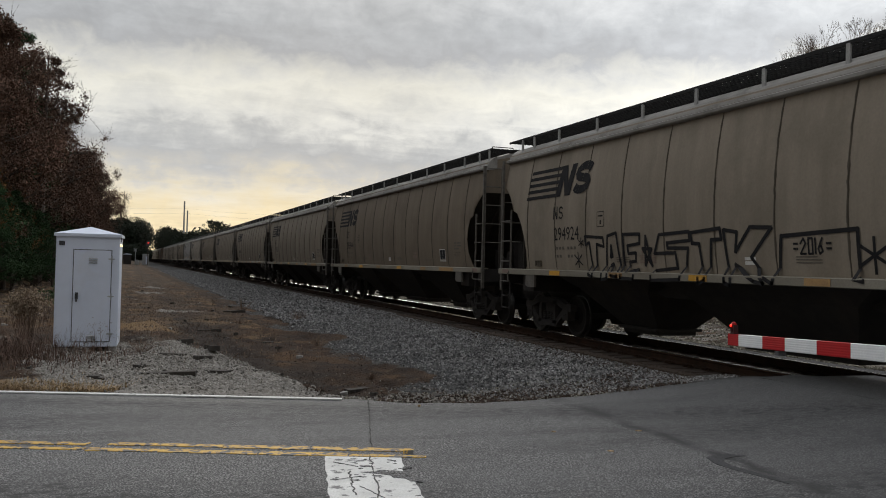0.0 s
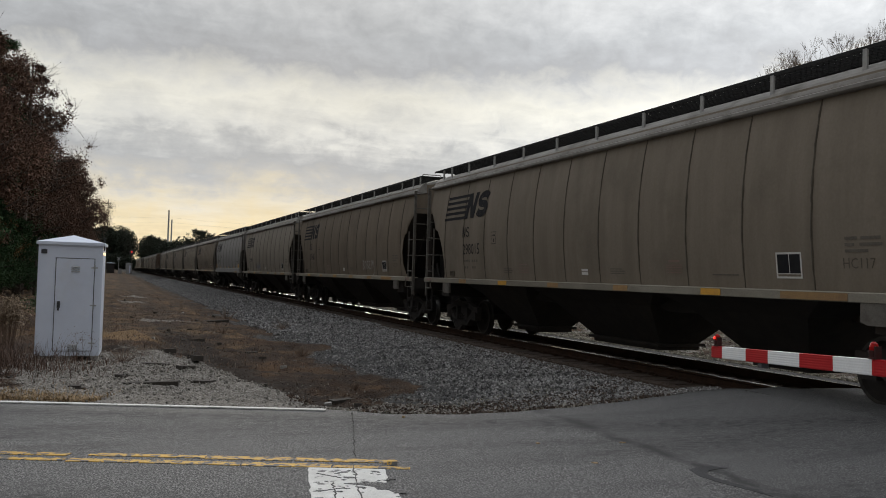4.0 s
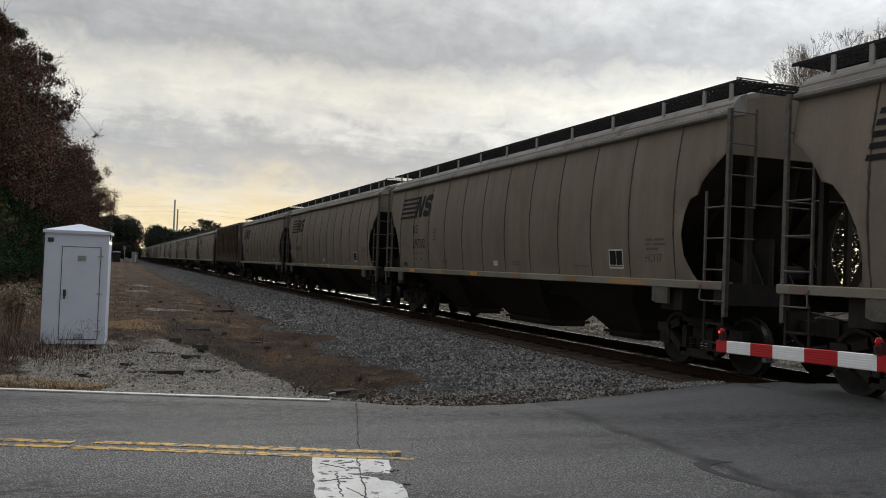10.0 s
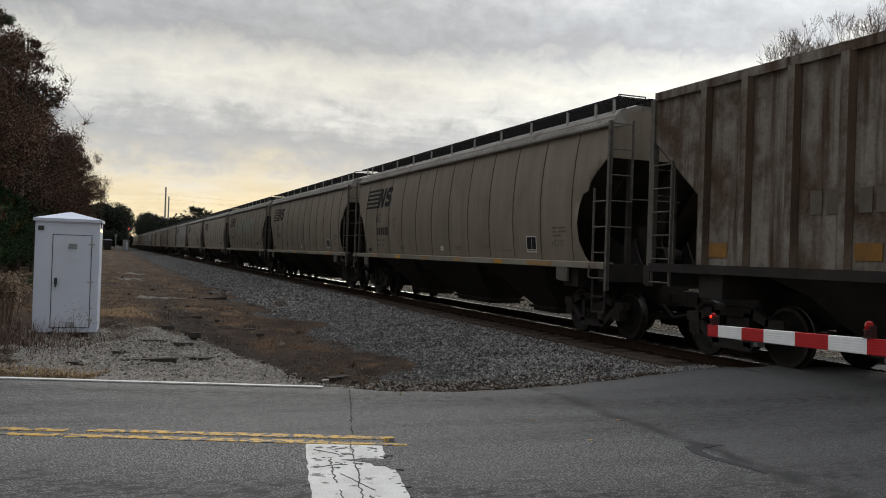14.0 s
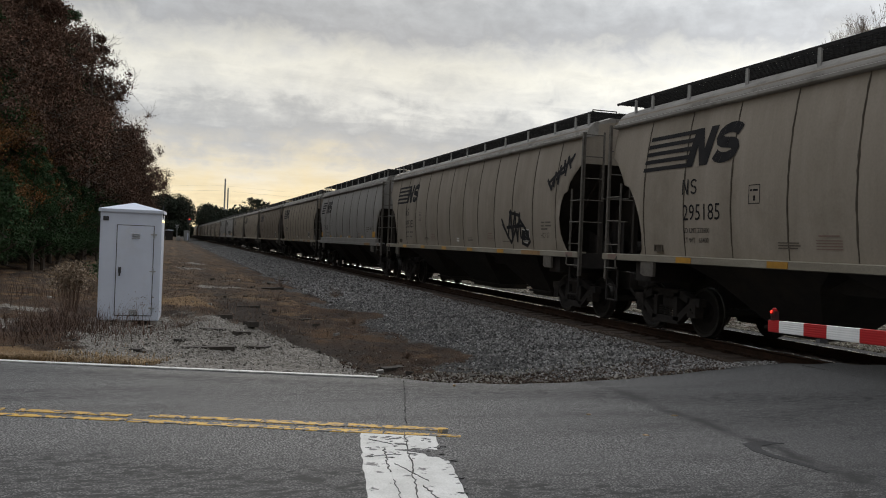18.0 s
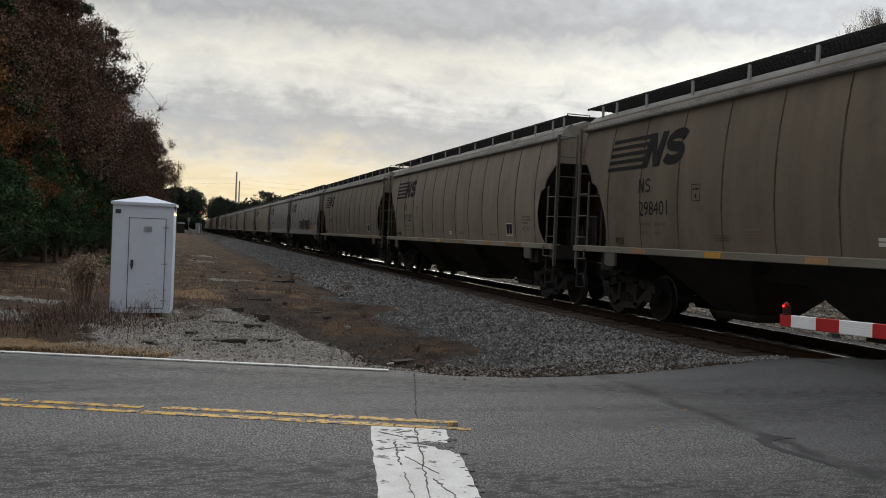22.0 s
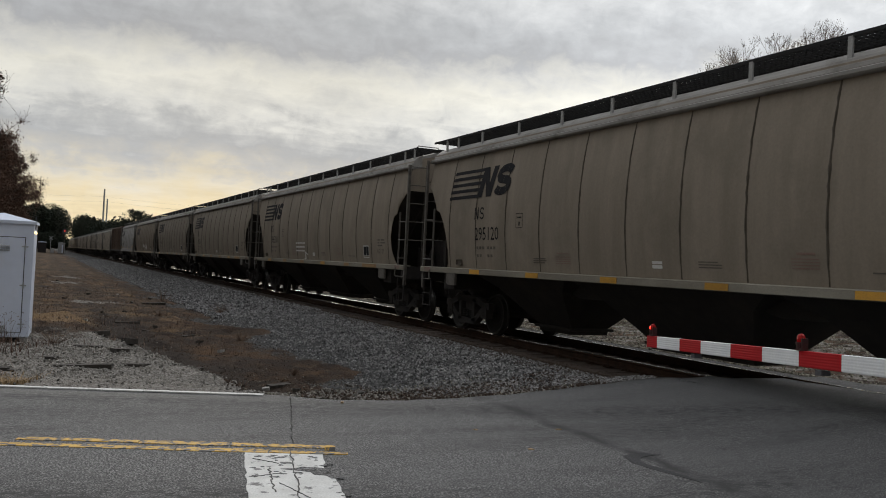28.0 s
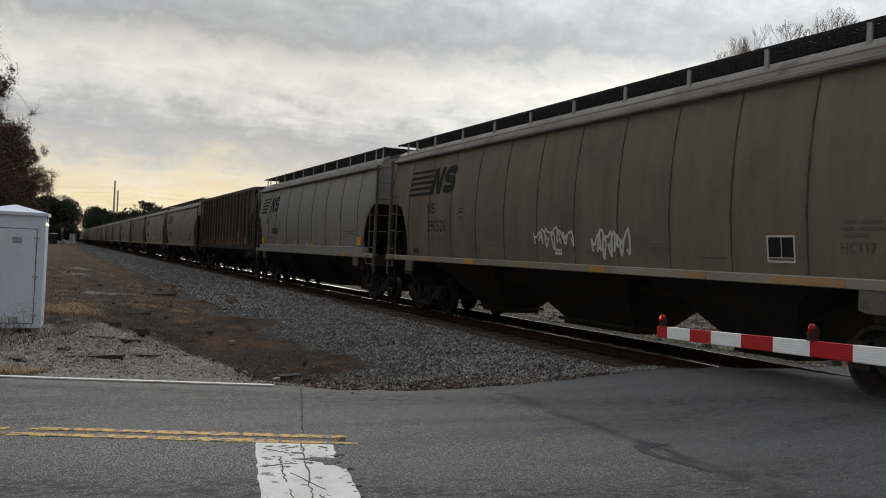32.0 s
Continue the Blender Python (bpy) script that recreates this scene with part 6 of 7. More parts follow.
        spray(M_WHITE, "white graffiti outlines", lambda bm: (tag_blocks(bm, [[(0.1, 0), (0.0, 1.02), (0.3, 1.0), (0.5, 0.55), (0.75, 1.0), (0.98, 1.0)], [(0.5, 0), (0.45, 0.4), (0.6, 0.1), (0.8, 0.5), (0.85, 0)], [(1.0, 1.0), (1.05, 0.1), (1.5, 0), (1.9, 0.15), (1.85, 1.0)],
              [(1.35, 1.0), (1.4, 0.4), (1.6, 0.4), (1.6, 1.0)], [(2.8, 0.95), (2.4, 1.12), (2.0, 0.95), (2.1, 0.5), (2.5, 0.45), (2.1, 0.05)], [(2.9, 0), (3.0, 0.6), (3.1, 1.0), (3.95, 1.0), (3.95, 0.5), (3.7, 0.45), (3.9, 0.0)], [(3.3, 0.75), (3.6, 0.75), (3.5, 0.4), (3.3, 0.0)]], u0, 1.50, w, 0.88, 0.035)))
        spray(M_ORANGETAG, "orange graffiti patch", lambda bm: (decal(bm, [(u0 + 4 * w, 1.5), (u0 + 4 * w + 0.9, 1.5), (u0 + 4 * w + 0.7, 1.72), (u0 + 4 * w + 0.3, 1.8), (u0 + 4 * w + 0.2, 2.2), (u0 + 4 * w, 2.3)], lift=0.004), decal(bm, [(u0 - 0.5, 1.5), (u0 - 0.02, 1.5), (u0 - 0.02, 2.0), (u0 - 0.2, 1.8)], lift=0.004)))
        spray(M_SEAM, "thin dark spray-can tag", lambda bm: scrawl(bm, 24, u0 + 4 * w + 0.3, u0 + 4 * w + 1.1, 1.85, 2.25, 0.04, 4))
    elif k == 28:
        forms = [[(0.0, 0.12), (0.28, 0.12)], [(0.36, 0.12), (0.64, 0.12)], [(0.72, 0.12), (0.98, 0.12)], [(0.0, 0.8), (0.3, 0.8)], [(0.38, 0.8), (0.64, 0.8)], [(0.0, 0.46), (0.64, 0.46)], [(0.72, 0.46), (1.6, 0.46)], [(0.72, 0.8), (1.25, 0.8)],
                 [(1.06, 0.12), (1.6, 0.12)], [(1.4, 0.8), (1.62, 0.8)], [(1.62, 0.1), (1.8, -0.5), (1.6, -0.6), (1.7, 0.0), (2.1, -0.2)]]
        spray(M_WHITE, "white spray-can tag", lambda bm: tag_blocks(bm, forms, 6.15, 1.76, 0.72, 0.42, 0.05))
    elif k == 30:
        forms = [[(0, 0.1), (0, 0.6), (0.15, 0.85), (0.3, 0.6), (0.3, 0.05)], [(0.3, 0.5), (0.55, 0.55), (0.8, 0.95), (0.8, 0.3), (1.0, 0)], [(0.35, 0.35), (0.6, 0.3), (0.75, 0)],
                 [(0.9, 0.9), (1.05, 0.65), (1.3, 0.95), (1.4, 0.7), (1.05, 0.35), (1.05, 0)], [(1.2, 0.3), (1.4, 0.5), (1.6, 0)],
                 [(1.5, 0.4), (1.45, 0.8), (1.65, 1.0), (1.85, 0.75), (1.95, 0.4), (1.75, 0.2), (2.1, -0.05)], [(1.95, 0.35), (2.2, 0.3), (2.4, -0.05)]]
        spray(M_SEAM, "thin black outline graffiti", lambda bm: (tag_blocks(bm, forms, 6.76, 1.45, 1.08, 0.9, 0.026), scrawl(bm, 33, 9.61, 10.36, 1.85, 2.02, 0.022, 5), stroke(bm, [(10.36, 1.88), (10.96, 1.72)], 0.02)))
    elif k == 31:
        spray(M_WHITE, "white spray-can tag", lambda bm: (scrawl(bm, 34, 7.6, 8.9, 1.75, 2.2, 0.04, 6), scrawl(bm, 35, 9.6, 10.6, 1.6, 2.15, 0.05, 6)))
    elif k == 35:
        spray(M_WHITE, "white spray-can tag", lambda bm: scrawl(bm, 36, 7.6, 8.9, 1.75, 2.2, 0.04, 6))


LOGO, LOGO_GREY, MARK = logo_mesh(0.88, 3.06, 0.96), logo_mesh(0.88, 3.06, 0.96, chip=True), mark_mesh(2.20, 2.57)
CLASS, CLASS_GREY = lettering("HC117", 14.88, 1.78, 0.19, M_SEAM), lettering("HC122", 14.75, 2.05, 0.22, M_BLACK)
NOTICE = mesh_of("notice_box", bars_mesh([(4.040, 2.35, 0.27, 0.012), (4.040, 2.64, 0.27, 0.012), (4.040, 2.362, 0.012, 0.278), (4.298, 2.362, 0.012, 0.278), (4.150, 2.40, 0.05, 0.08), (4.080, 2.55, 0.04, 0.03), (4.140, 2.55, 0.12, 0.03)]), M_BLACK)
WEIGHTS = {11: ("222300", "63700"), 17: ("222600", "63400")}
WEIGHT_BARS = mesh_of("weight_stencil", bars_mesh([(2.3 + 0.14 * i_ + (0.08 if i_ > 2 else 0), z_, 0.09, 0.06) for i_ in range(6) for z_ in (1.92, 1.75) if not (z_ < 1.8 and i_ in (2, 5))]), M_FAINT)
STENCILS = [mesh_of("stencil", bars_mesh([
                                                                                    (4.7, 1.70, 0.48, 0.018), (4.7, 1.74, 0.45, 0.018), (4.7, 1.66, 0.42, 0.018), (9.35, 1.67, 0.48, 0.018), (9.35, 1.71, 0.48, 0.018), (9.35, 1.75, 0.40, 0.018),]), M_FAINT),
            mesh_of("stencil", bars_mesh([(5.55, 1.84, 0.4, 0.025)] + [(5.5, 1.66 + 0.04 * i_, 0.5, 0.015) for i_ in range(4)] + [(11.15, 1.88, 0.3, 0.03)] + [(11.07, 1.70 + 0.04 * i_, 0.44, 0.015) for i_ in range(4)]), M_RED)]
FRONT_STENCIL = mesh_of("stencil", bars_mesh([(14.85, 2.14, 0.2, 0.04), (15.1, 2.14, 0.3, 0.04), (14.85, 2.06, 0.15, 0.04), (15.08, 2.06, 0.34, 0.04), (14.85, 1.98, 0.36, 0.04), (12.25, 1.67, 0.6, 0.018)]), M_FAINT)
pl = bmesh.new()
for u_, z_, w_, h_ in ((13.15, 1.60, 0.55, 0.03), (13.15, 1.97, 0.55, 0.03), (13.15, 1.63, 0.03, 0.34), (13.67, 1.63, 0.03, 0.34), (13.43, 1.67, 0.012, 0.3), (13.18, 1.665, 0.49, 0.012)):
    decal(pl, [(13.63 + (p_ - 13.15) * 0.87, 1.64 + (q_ - 1.60) * 0.9) for p_, q_ in ((u_, z_), (u_ + w_, z_), (u_ + w_, z_ + h_), (u_, z_ + h_))])
for u_, w_ in ((13.18, 0.25), (13.442, 0.228)):
    decal(pl, [(13.63 + (p_ - 13.15) * 0.87, 1.64 + (q_ - 1.60) * 0.9) for p_, q_ in ((u_, 1.677), (u_ + w_, 1.677), (u_ + w_, 1.97), (u_, 1.97))]).material_index = 1
PLACARD = mesh_of("placard", wrap(pl), [M_WHITE, M_BLACK])
SMALLTAG = mesh_of("placard", bars_mesh([(8.3, 1.71, 0.24, 0.045), (8.3, 1.64, 0.24, 0.055)]), M_WHITE)


def strip(w, mat, z0=1.365, z1=1.465):
    bm = bmesh.new()
    box(bm, -1.668, -1.655, -w / 2, w / 2, z0, z1)
    return mesh_of("reflector", bm, mat)


REF, REF_RUST, REF_LONG = strip(0.46, M_YELLOW), strip(0.46, M_RUSTDECAL), strip(1.15, M_RUSTDECAL)
REF_SQUARE = strip(0.46, M_YELLOW, 1.72, 1.98)
REF_GREY = strip(0.42, M_YELLOW, 1.69, 1.79)


def build_train():
    seams = (1.36, 2.70, 4.04, 5.38, 6.72, 8.08, 9.42, 10.75, 12.09, 13.42, 14.76, 16.10)
    grey_seams = tuple(u + 0.15 for u in (1.95, 3.35, 5.2, 7.05, 8.93, 10.7, 12.45, 14.2))
    base = build_hopper(M_BEIGE, M_EAVE, "dusty beige covered hopper car with black emblem", seams, pose(TRACK, car_y(-1, 0), 0))
    set_half(SHORT)
    greyc = build_hopper(M_GREY, M_EAVE, "clean pale grey covered hopper car with black emblem", grey_seams, pose(TRACK, car_y(7, 0), 0))
    set_half(LONG)
    CARS[-1], CARS[7] = base, greyc
    for k in range(0, 54):
        if k == 7:
            continue
        m = pose(TRACK, car_y(k, 0), 0)
        if k in RIBBED:
            CARS[k] = build_ribbed(M_RUSTY if RIBBED[k] == "rusty" else M_BROWNCAR, "rust-streaked grey ribbed hopper car" if RIBBED[k] == "rusty" else "rust-brown ribbed hopper car", m)
        else:
            CARS[k] = copy_thing(greyc if k in GREY_CARS else base, m)
    # some cars are grimier, some were washed not long ago
    for ks, paint in (((1, 5, 8, 21, 31), M_BEIGE_OLD), ((6, 17, 18), M_BEIGE_PALE)):
        me = None
        for k in ks:
            for c in CARS[k].children:
                if c.name.split(".")[0] == "body":
                    if me is None:
                        me = c.data.copy()
                        me.materials[0] = paint
                    c.data = me
    for k, car in CARS.items():
        if k not in RIBBED:
            set_half(SHORT if k in GREY_CARS else LONG)
            markings(car, k, k in GREY_CARS)
            graffiti(car, k)
    set_half(LONG)


# ---- things beside the track ----
def build_hut():
    hut = thing("signal_hut", "white steel railway signal hut with a closed door", "equipment hut", m=pose(-0.16, 17.2, -0.21, 0, 0, -2.5))
    w, d, h = 1.10, 1.0, 2.14
    bm = bmesh.new()
    box(bm, -w, 0, 0, d, 0.06, h)
    bmesh.ops.bevel(bm, geom=bm.edges[:], offset=0.012, segments=2, affect="EDGES")
    part("body", bm, M_HUT, hut)
    bm = bmesh.new()
    o = 0.035
    v = [bm.verts.new(p) for p in ((-w - o, -o, h - 0.03), (o, -o, h - 0.03), (o, d + o, h - 0.03), (-w - o, d + o, h - 0.03))]
    e = [bm.verts.new((*p.co[:2], h + 0.025)) for p in v]
    top = bm.verts.new((-w / 2, d / 2, h + 0.17))
    bm.faces.new(v[::-1])
    for i in range(4):
        bm.faces.new((v[i], v[(i + 1) % 4], e[(i + 1) % 4], e[i]))
        bm.faces.new((e[i], e[(i + 1) % 4], top))
    part("roof", bm, M_HUT, hut, "low pyramid roof")
    # the door: a proud leaf with a dark gap round it
    x0, x1, z0, z1 = -0.79, -0.14, 0.16, 1.86
    bm = bmesh.new()
    for a, b, c, e2 in ((x0 - 0.012, x0, z0 - 0.012, z1 + 0.012), (x1, x1 + 0.012, z0 - 0.012, z1 + 0.012), (x0, x1, z0 - 0.012, z0), (x0, x1, z1, z1 + 0.012)):
        box(bm, a, b, -0.006, 0.004, c, e2)
    part("door_gap", bm, M_HUTDARK, hut, "dark gap round the door")
    bm = bmesh.new()
    box(bm, x0 + 0.002, x1 - 0.002, -0.014, 0.004, z0 + 0.002, z1 - 0.002)
    door = part("door", bm, M_HUT, hut)
    bm = bmesh.new()
    box(bm, x0 + 0.04, x0 + 0.09, -0.03, -0.014, 0.95, 1.07)
    rod(bm, (x0 + 0.065, -0.03, 1.03), (x0 + 0.065, -0.07, 1.03), 0.022, 10)
    box(bm, x0 + 0.05, x0 + 0.08, -0.06, -0.04, 0.9, 1.03)
    part("door_handle", bm, M_HUTDARK, door, "black lever handle with padlock")
    for z in (1.72, 0.28):
        bm = bmesh.new()
        for i in range(3):
            slab(bm, [(-0.014, z - 0.04 * i), (-0.034, z - 0.04 * i - 0.02), (-0.014, z - 0.04 * i - 0.028)], 0, -0.53, -0.38)
        part("louvre", bm, M_STEEL, door, "small vent louvre")
    for z in (1.70, 1.0, 0.30):
        bm = bmesh.new()
        rod(bm, (x1 + 0.01, -0.02, z - 0.06), (x1 + 0.01, -0.02, z + 0.06), 0.012, 8)
        box(bm, x1 - 0.05, x1 + 0.06, -0.02, -0.012, z - 0.012, z + 0.012)
        part("hinge", bm, M_STEEL, hut, "steel door hinge")
    bm = bmesh.new()
    box(bm, -w + 0.05, -w + 0.15, -0.012, 0.004, h - 0.20, h - 0.12)
    rod(bm, (-w + 0.11, -0.012, h - 0.16), (-w + 0.11, -0.03, h - 0.16), 0.03, 10)
    part("lamp", bm, M_HUTDARK, hut, "small dark round lamp")
    bm = bmesh.new()
    rod(bm, (0.012, 0.1, h - 0.17), (0.035, 0.06, h - 0.19), 0.02, 8)
    part("indicator_lamp", bm, M_AMBERGLOW, hut, "small lit lamp at the eave")
    bm = bmesh.new()
    rod(bm, (0.02, 0.05, h - 0.12), (0.02, 0.05, h + 0.12), 0.01)
    part("rod", bm, M_HUTDARK, hut, "thin upright rod")
    bm = bmesh.new()
    rod(bm, (-w - 0.02, 0.05, h - 0.12), (-w - 0.02, 0.05, h + 0.08), 0.008)
    part("rod", bm, M_HUTDARK, hut, "thin upright rod")
    for x in (-w + 0.06, -w / 2, -0.08):
        bm = bmesh.new()
        box(bm, x - 0.07, x + 0.07, 0.03, 0.25, -0.08, 0.06)
        part("footing", bm, M_CONCRETE, hut, "concrete block footing")


def build_gate():
    """Lowered crossing gate: striped arm over the near lane, pivot on a post beside the road."""
    tip, way = Vector((4.84, 6.016, 0.950)), Vector((-0.262, -0.965, 0.049)).normalized()
    gate = thing("crossing_gate", "lowered red and white railway crossing gate arm with red lamps", "crossing gate", m=Matrix.Translation((3.1, -0.15, -0.15)))
    inv = Vector((-3.1, 0.15, 0.15))
    ang = math.atan2(way.y, way.x)
    base = Matrix.Translation(tip + inv) @ Matrix.Rotation(ang, 4, "Z") @ Matrix.Rotation(-math.asin(way.z), 4, "Y")
    arm_me = {}
    s, red = 0.0, True
    lens = [0.21, 0.43, 0.36, 0.45] + [0.415] * 11
    for ln in lens:
        key = (ln, red)
        if key not in arm_me:
            bm = bmesh.new()
            prof = [(0.02, -0.049), (-0.012, -0.049)]
            for i in range(12):
                q = -0.046 + 0.092 * i / 11
                prof.append((-0.0150 - 0.0010 * (i % 2), q))
            prof += [(-0.012, 0.049), (0.02, 0.049)]
            slab(bm, prof, 0, 0, ln)
            arm_me[key] = mesh_of("stripe", bm, M_ARMRED if red else M_ARMWHITE)
        part("stripe", arm_me[key], None, gate, "red reflective stripe" if red else "white reflective stripe", m=base @ Matrix.Translation((s, 0, 0)))
        s += ln
        red = not red
    for d, lit in ((0.085, True), (2.28, False), (3.75, True)):
        bm = bmesh.new()
        box(bm, -0.03, 0.03, -0.022, 0.022, 0.049, 0.062)
        rod(bm, (0, 0, 0.060), (0, 0, 0.092), 0.026, 12, 0.030)
        rod(bm, (0, 0, 0.092), (0, 0, 0.101), 0.034, 12)
        box(bm, 0.030, 0.044, -0.02, 0.02, 0.049, 0.125)
        lamp = part("lamp", bm, M_LAMPBASE, gate, "dark lamp housing", m=base @ Matrix.Translation((d, 0, 0)))
        bm = bmesh.new()
        for z0, z1, r0, r1 in ((0.101, 0.122, 0.025, 0.027), (0.122, 0.142, 0.027, 0.021), (0.142, 0.153, 0.021, 0.008)):
            rod(bm, (0, 0, z0), (0, 0, z1), r0, 14, r1)
        part("lens", bm, M_REDLENS, lamp, "red lamp lens")
        if lit:
            bm = bmesh.new()
            rod(bm, (0, -0.020, 0.120), (0, -0.032, 0.120), 0.014, 10, 0.009)
            part("bulb", bm, M_REDGLOW, lamp, "lit red bulb")
    for d in (0.9, 2.5, 4.1):
        bm = bmesh.new()
        box(bm, d - 0.03, d + 0.03, -0.03, 0.03, -0.085, -0.055)
        part("bracket", bm, M_HUTDARK, gate, "dark bracket under the arm", m=base)
    bm = bmesh.new()
    rod(bm, (0, 0, -0.1), (0, 0, 3.2), 0.06, 12)
    box(bm, -0.2, 0.2, -0.2, 0.2, 1.0, 1.5)
    box(bm, -0.3, 0.3, -0.3, 0.3, -0.12, 0.02)
    part("mast", bm, M_STEEL, gate, "galvanised mast with gate mechanism")


def grow(rng, height, spread, trunk_h, n_limbs, leaf_n, leaf, shape, twigs=0):
    """Trunk with limbs, and leaf clumps on their ends. Returns wood bmesh, leaf places."""
    bm = bmesh.new()
    base_r = 0.018 * height + 0.05
    top = Vector((rng.uniform(-0.4, 0.4), rng.uniform(-0.4, 0.4), height * 0.9))
    rod(bm, (0, 0, -0.3), top * 0.45, base_r, 8, base_r * 0.65)
    rod(bm, top * 0.45, top, base_r * 0.65, 7, base_r * 0.12)
    tips = []
    for i in range(n_limbs):
        f = trunk_h + (0.97 - trunk_h) * (i + rng.uniform(0, 1)) / n_limbs
        a = i * 2.4 + rng.uniform(-0.5, 0.5)
        reach = spread * shape((f - trunk_h) / (1 - trunk_h)) * rng.uniform(0.75, 1.15)
        s = top * f
        e = s + Vector((math.cos(a) * reach, math.sin(a) * reach, reach * rng.uniform(0.15, 0.7)))
        r = base_r * 0.35 * (1 - f) + 0.02
        mid = (s + e) / 2 + Vector((rng.uniform(-1, 1), rng.uniform(-1, 1), rng.uniform(0, 1))) * reach * 0.10
        rod(bm, s, mid, r, 5, r * 0.7)
        rod(bm, mid, e, r * 0.7, 5, r * 0.2)
        tips += [(mid, reach * 0.5), (e, reach * 0.5)]
        for _ in range(6):
            q = mid.lerp(e, rng.uniform(0, 0.9))
            t = q + Vector((rng.uniform(-1, 1), rng.uniform(-1, 1), rng.uniform(-0.3, 0.9))) * reach * 0.4
            rod(bm, q, t, r * 0.35, 4, r * 0.08)
            tips.append((t, reach * 0.35))
    tips.append((top, spread * 0.3))
    nrng = np.random.default_rng(rng.randint(0, 9999))
    places = []
    for _ in range(leaf_n):
        c, sp = tips[nrng.integers(len(tips))]
        d = nrng.normal(size=3)
        p = np.array(c) + d / np.linalg.norm(d) * (sp * 0.46 + 0.16) * nrng.random() ** 0.8
        if p[2] < 0.3:
            continue
        big = nrng.random() < 0.22
        if big:
            p = np.array(c) + (p - np.array(c)) * 0.7
        places.append((turn3(nrng, np.full(3, leaf * nrng.uniform(0.6, 1.5) * (1.45 if big else 1.0))), p))
    for _ in range(twigs):
        c, sp = tips[rng.randrange(len(tips))]
        d = Vector((rng.uniform(-1, 1), rng.uniform(-1, 1), rng.uniform(0.0, 1.6))).normalized() * rng.uniform(0.4, 1.0)
        rod(bm, c, c + d, 0.010, 3, 0.005)
        for _ in range(3):
            f = c + d * rng.uniform(0.3, 0.9)
            rod(bm, f, f + (d + Vector((rng.uniform(-1, 1), rng.uniform(-1, 1), rng.uniform(-0.4, 1))) * 0.6) * rng.uniform(0.25, 0.6), 0.006, 3, 0.004)
    return bm, places


LEAF_V = [(0, -0.6, 0), (0.36, 0.05, 0.09), (0, 0.7, 0), (-0.36, -0.05, 0.09)]
LEAF_F = [(0, 1, 2, 3)]
NEEDLE_V = [(0, -0.8, 0), (0.10, -0.1, 0), (0.5, 0.5, 0.1), (0.05, 0.25, 0), (0, 0.95, 0), (-0.06, 0.22, 0), (-0.5, 0.45, 0.1), (-0.11, -0.1, 0)]
NEEDLE_F = [(0, 1, 2, 3), (0, 3, 4, 5), (0, 5, 6, 7)]


def fan(rng, height):
    """A slender tree of rising, forking twigs with a few dry leaves."""
    bm = bmesh.new()
    places = []
    nrng = np.random.default_rng(rng.randint(0, 999))
    def fork(p, d, length, r, level):
        e = p + d * length
        rod(bm, p, e, r, 4 if level < 2 else 3, r * 0.6)
        if level > 3:
            for _ in range(2):
                places.append((turn3(nrng, np.full(3, 0.05)), np.array(p.lerp(e, rng.uniform(0.3, 1.0)))))
        if level == 6:
            return
        for _ in range(3 if level in (1, 2) else 2 + (rng.random() < 0.75)):
            q = p.lerp(e, rng.uniform(0.55, 1.0))
            w = (d + Vector((rng.uniform(-1, 1), rng.uniform(-1, 1), rng.uniform(-0.35, 0.4))) * 0.72).normalized()
            fork(q, w, length * rng.uniform(0.60, 0.82), max(0.0045, r * 0.56), level + 1)
    rod(bm, (0, 0, -0.3), (0, 0, height * 0.5), 0.17, 8, 0.11)
    for i in range(6):
        a = i * 1.05
        fork(Vector((0, 0, height * (0.42 + 0.016 * i))), Vector((0.30 * math.cos(a), 0.30 * math.sin(a), 1)).normalized(), height * 0.155, 0.065, 0)
    return bm, places


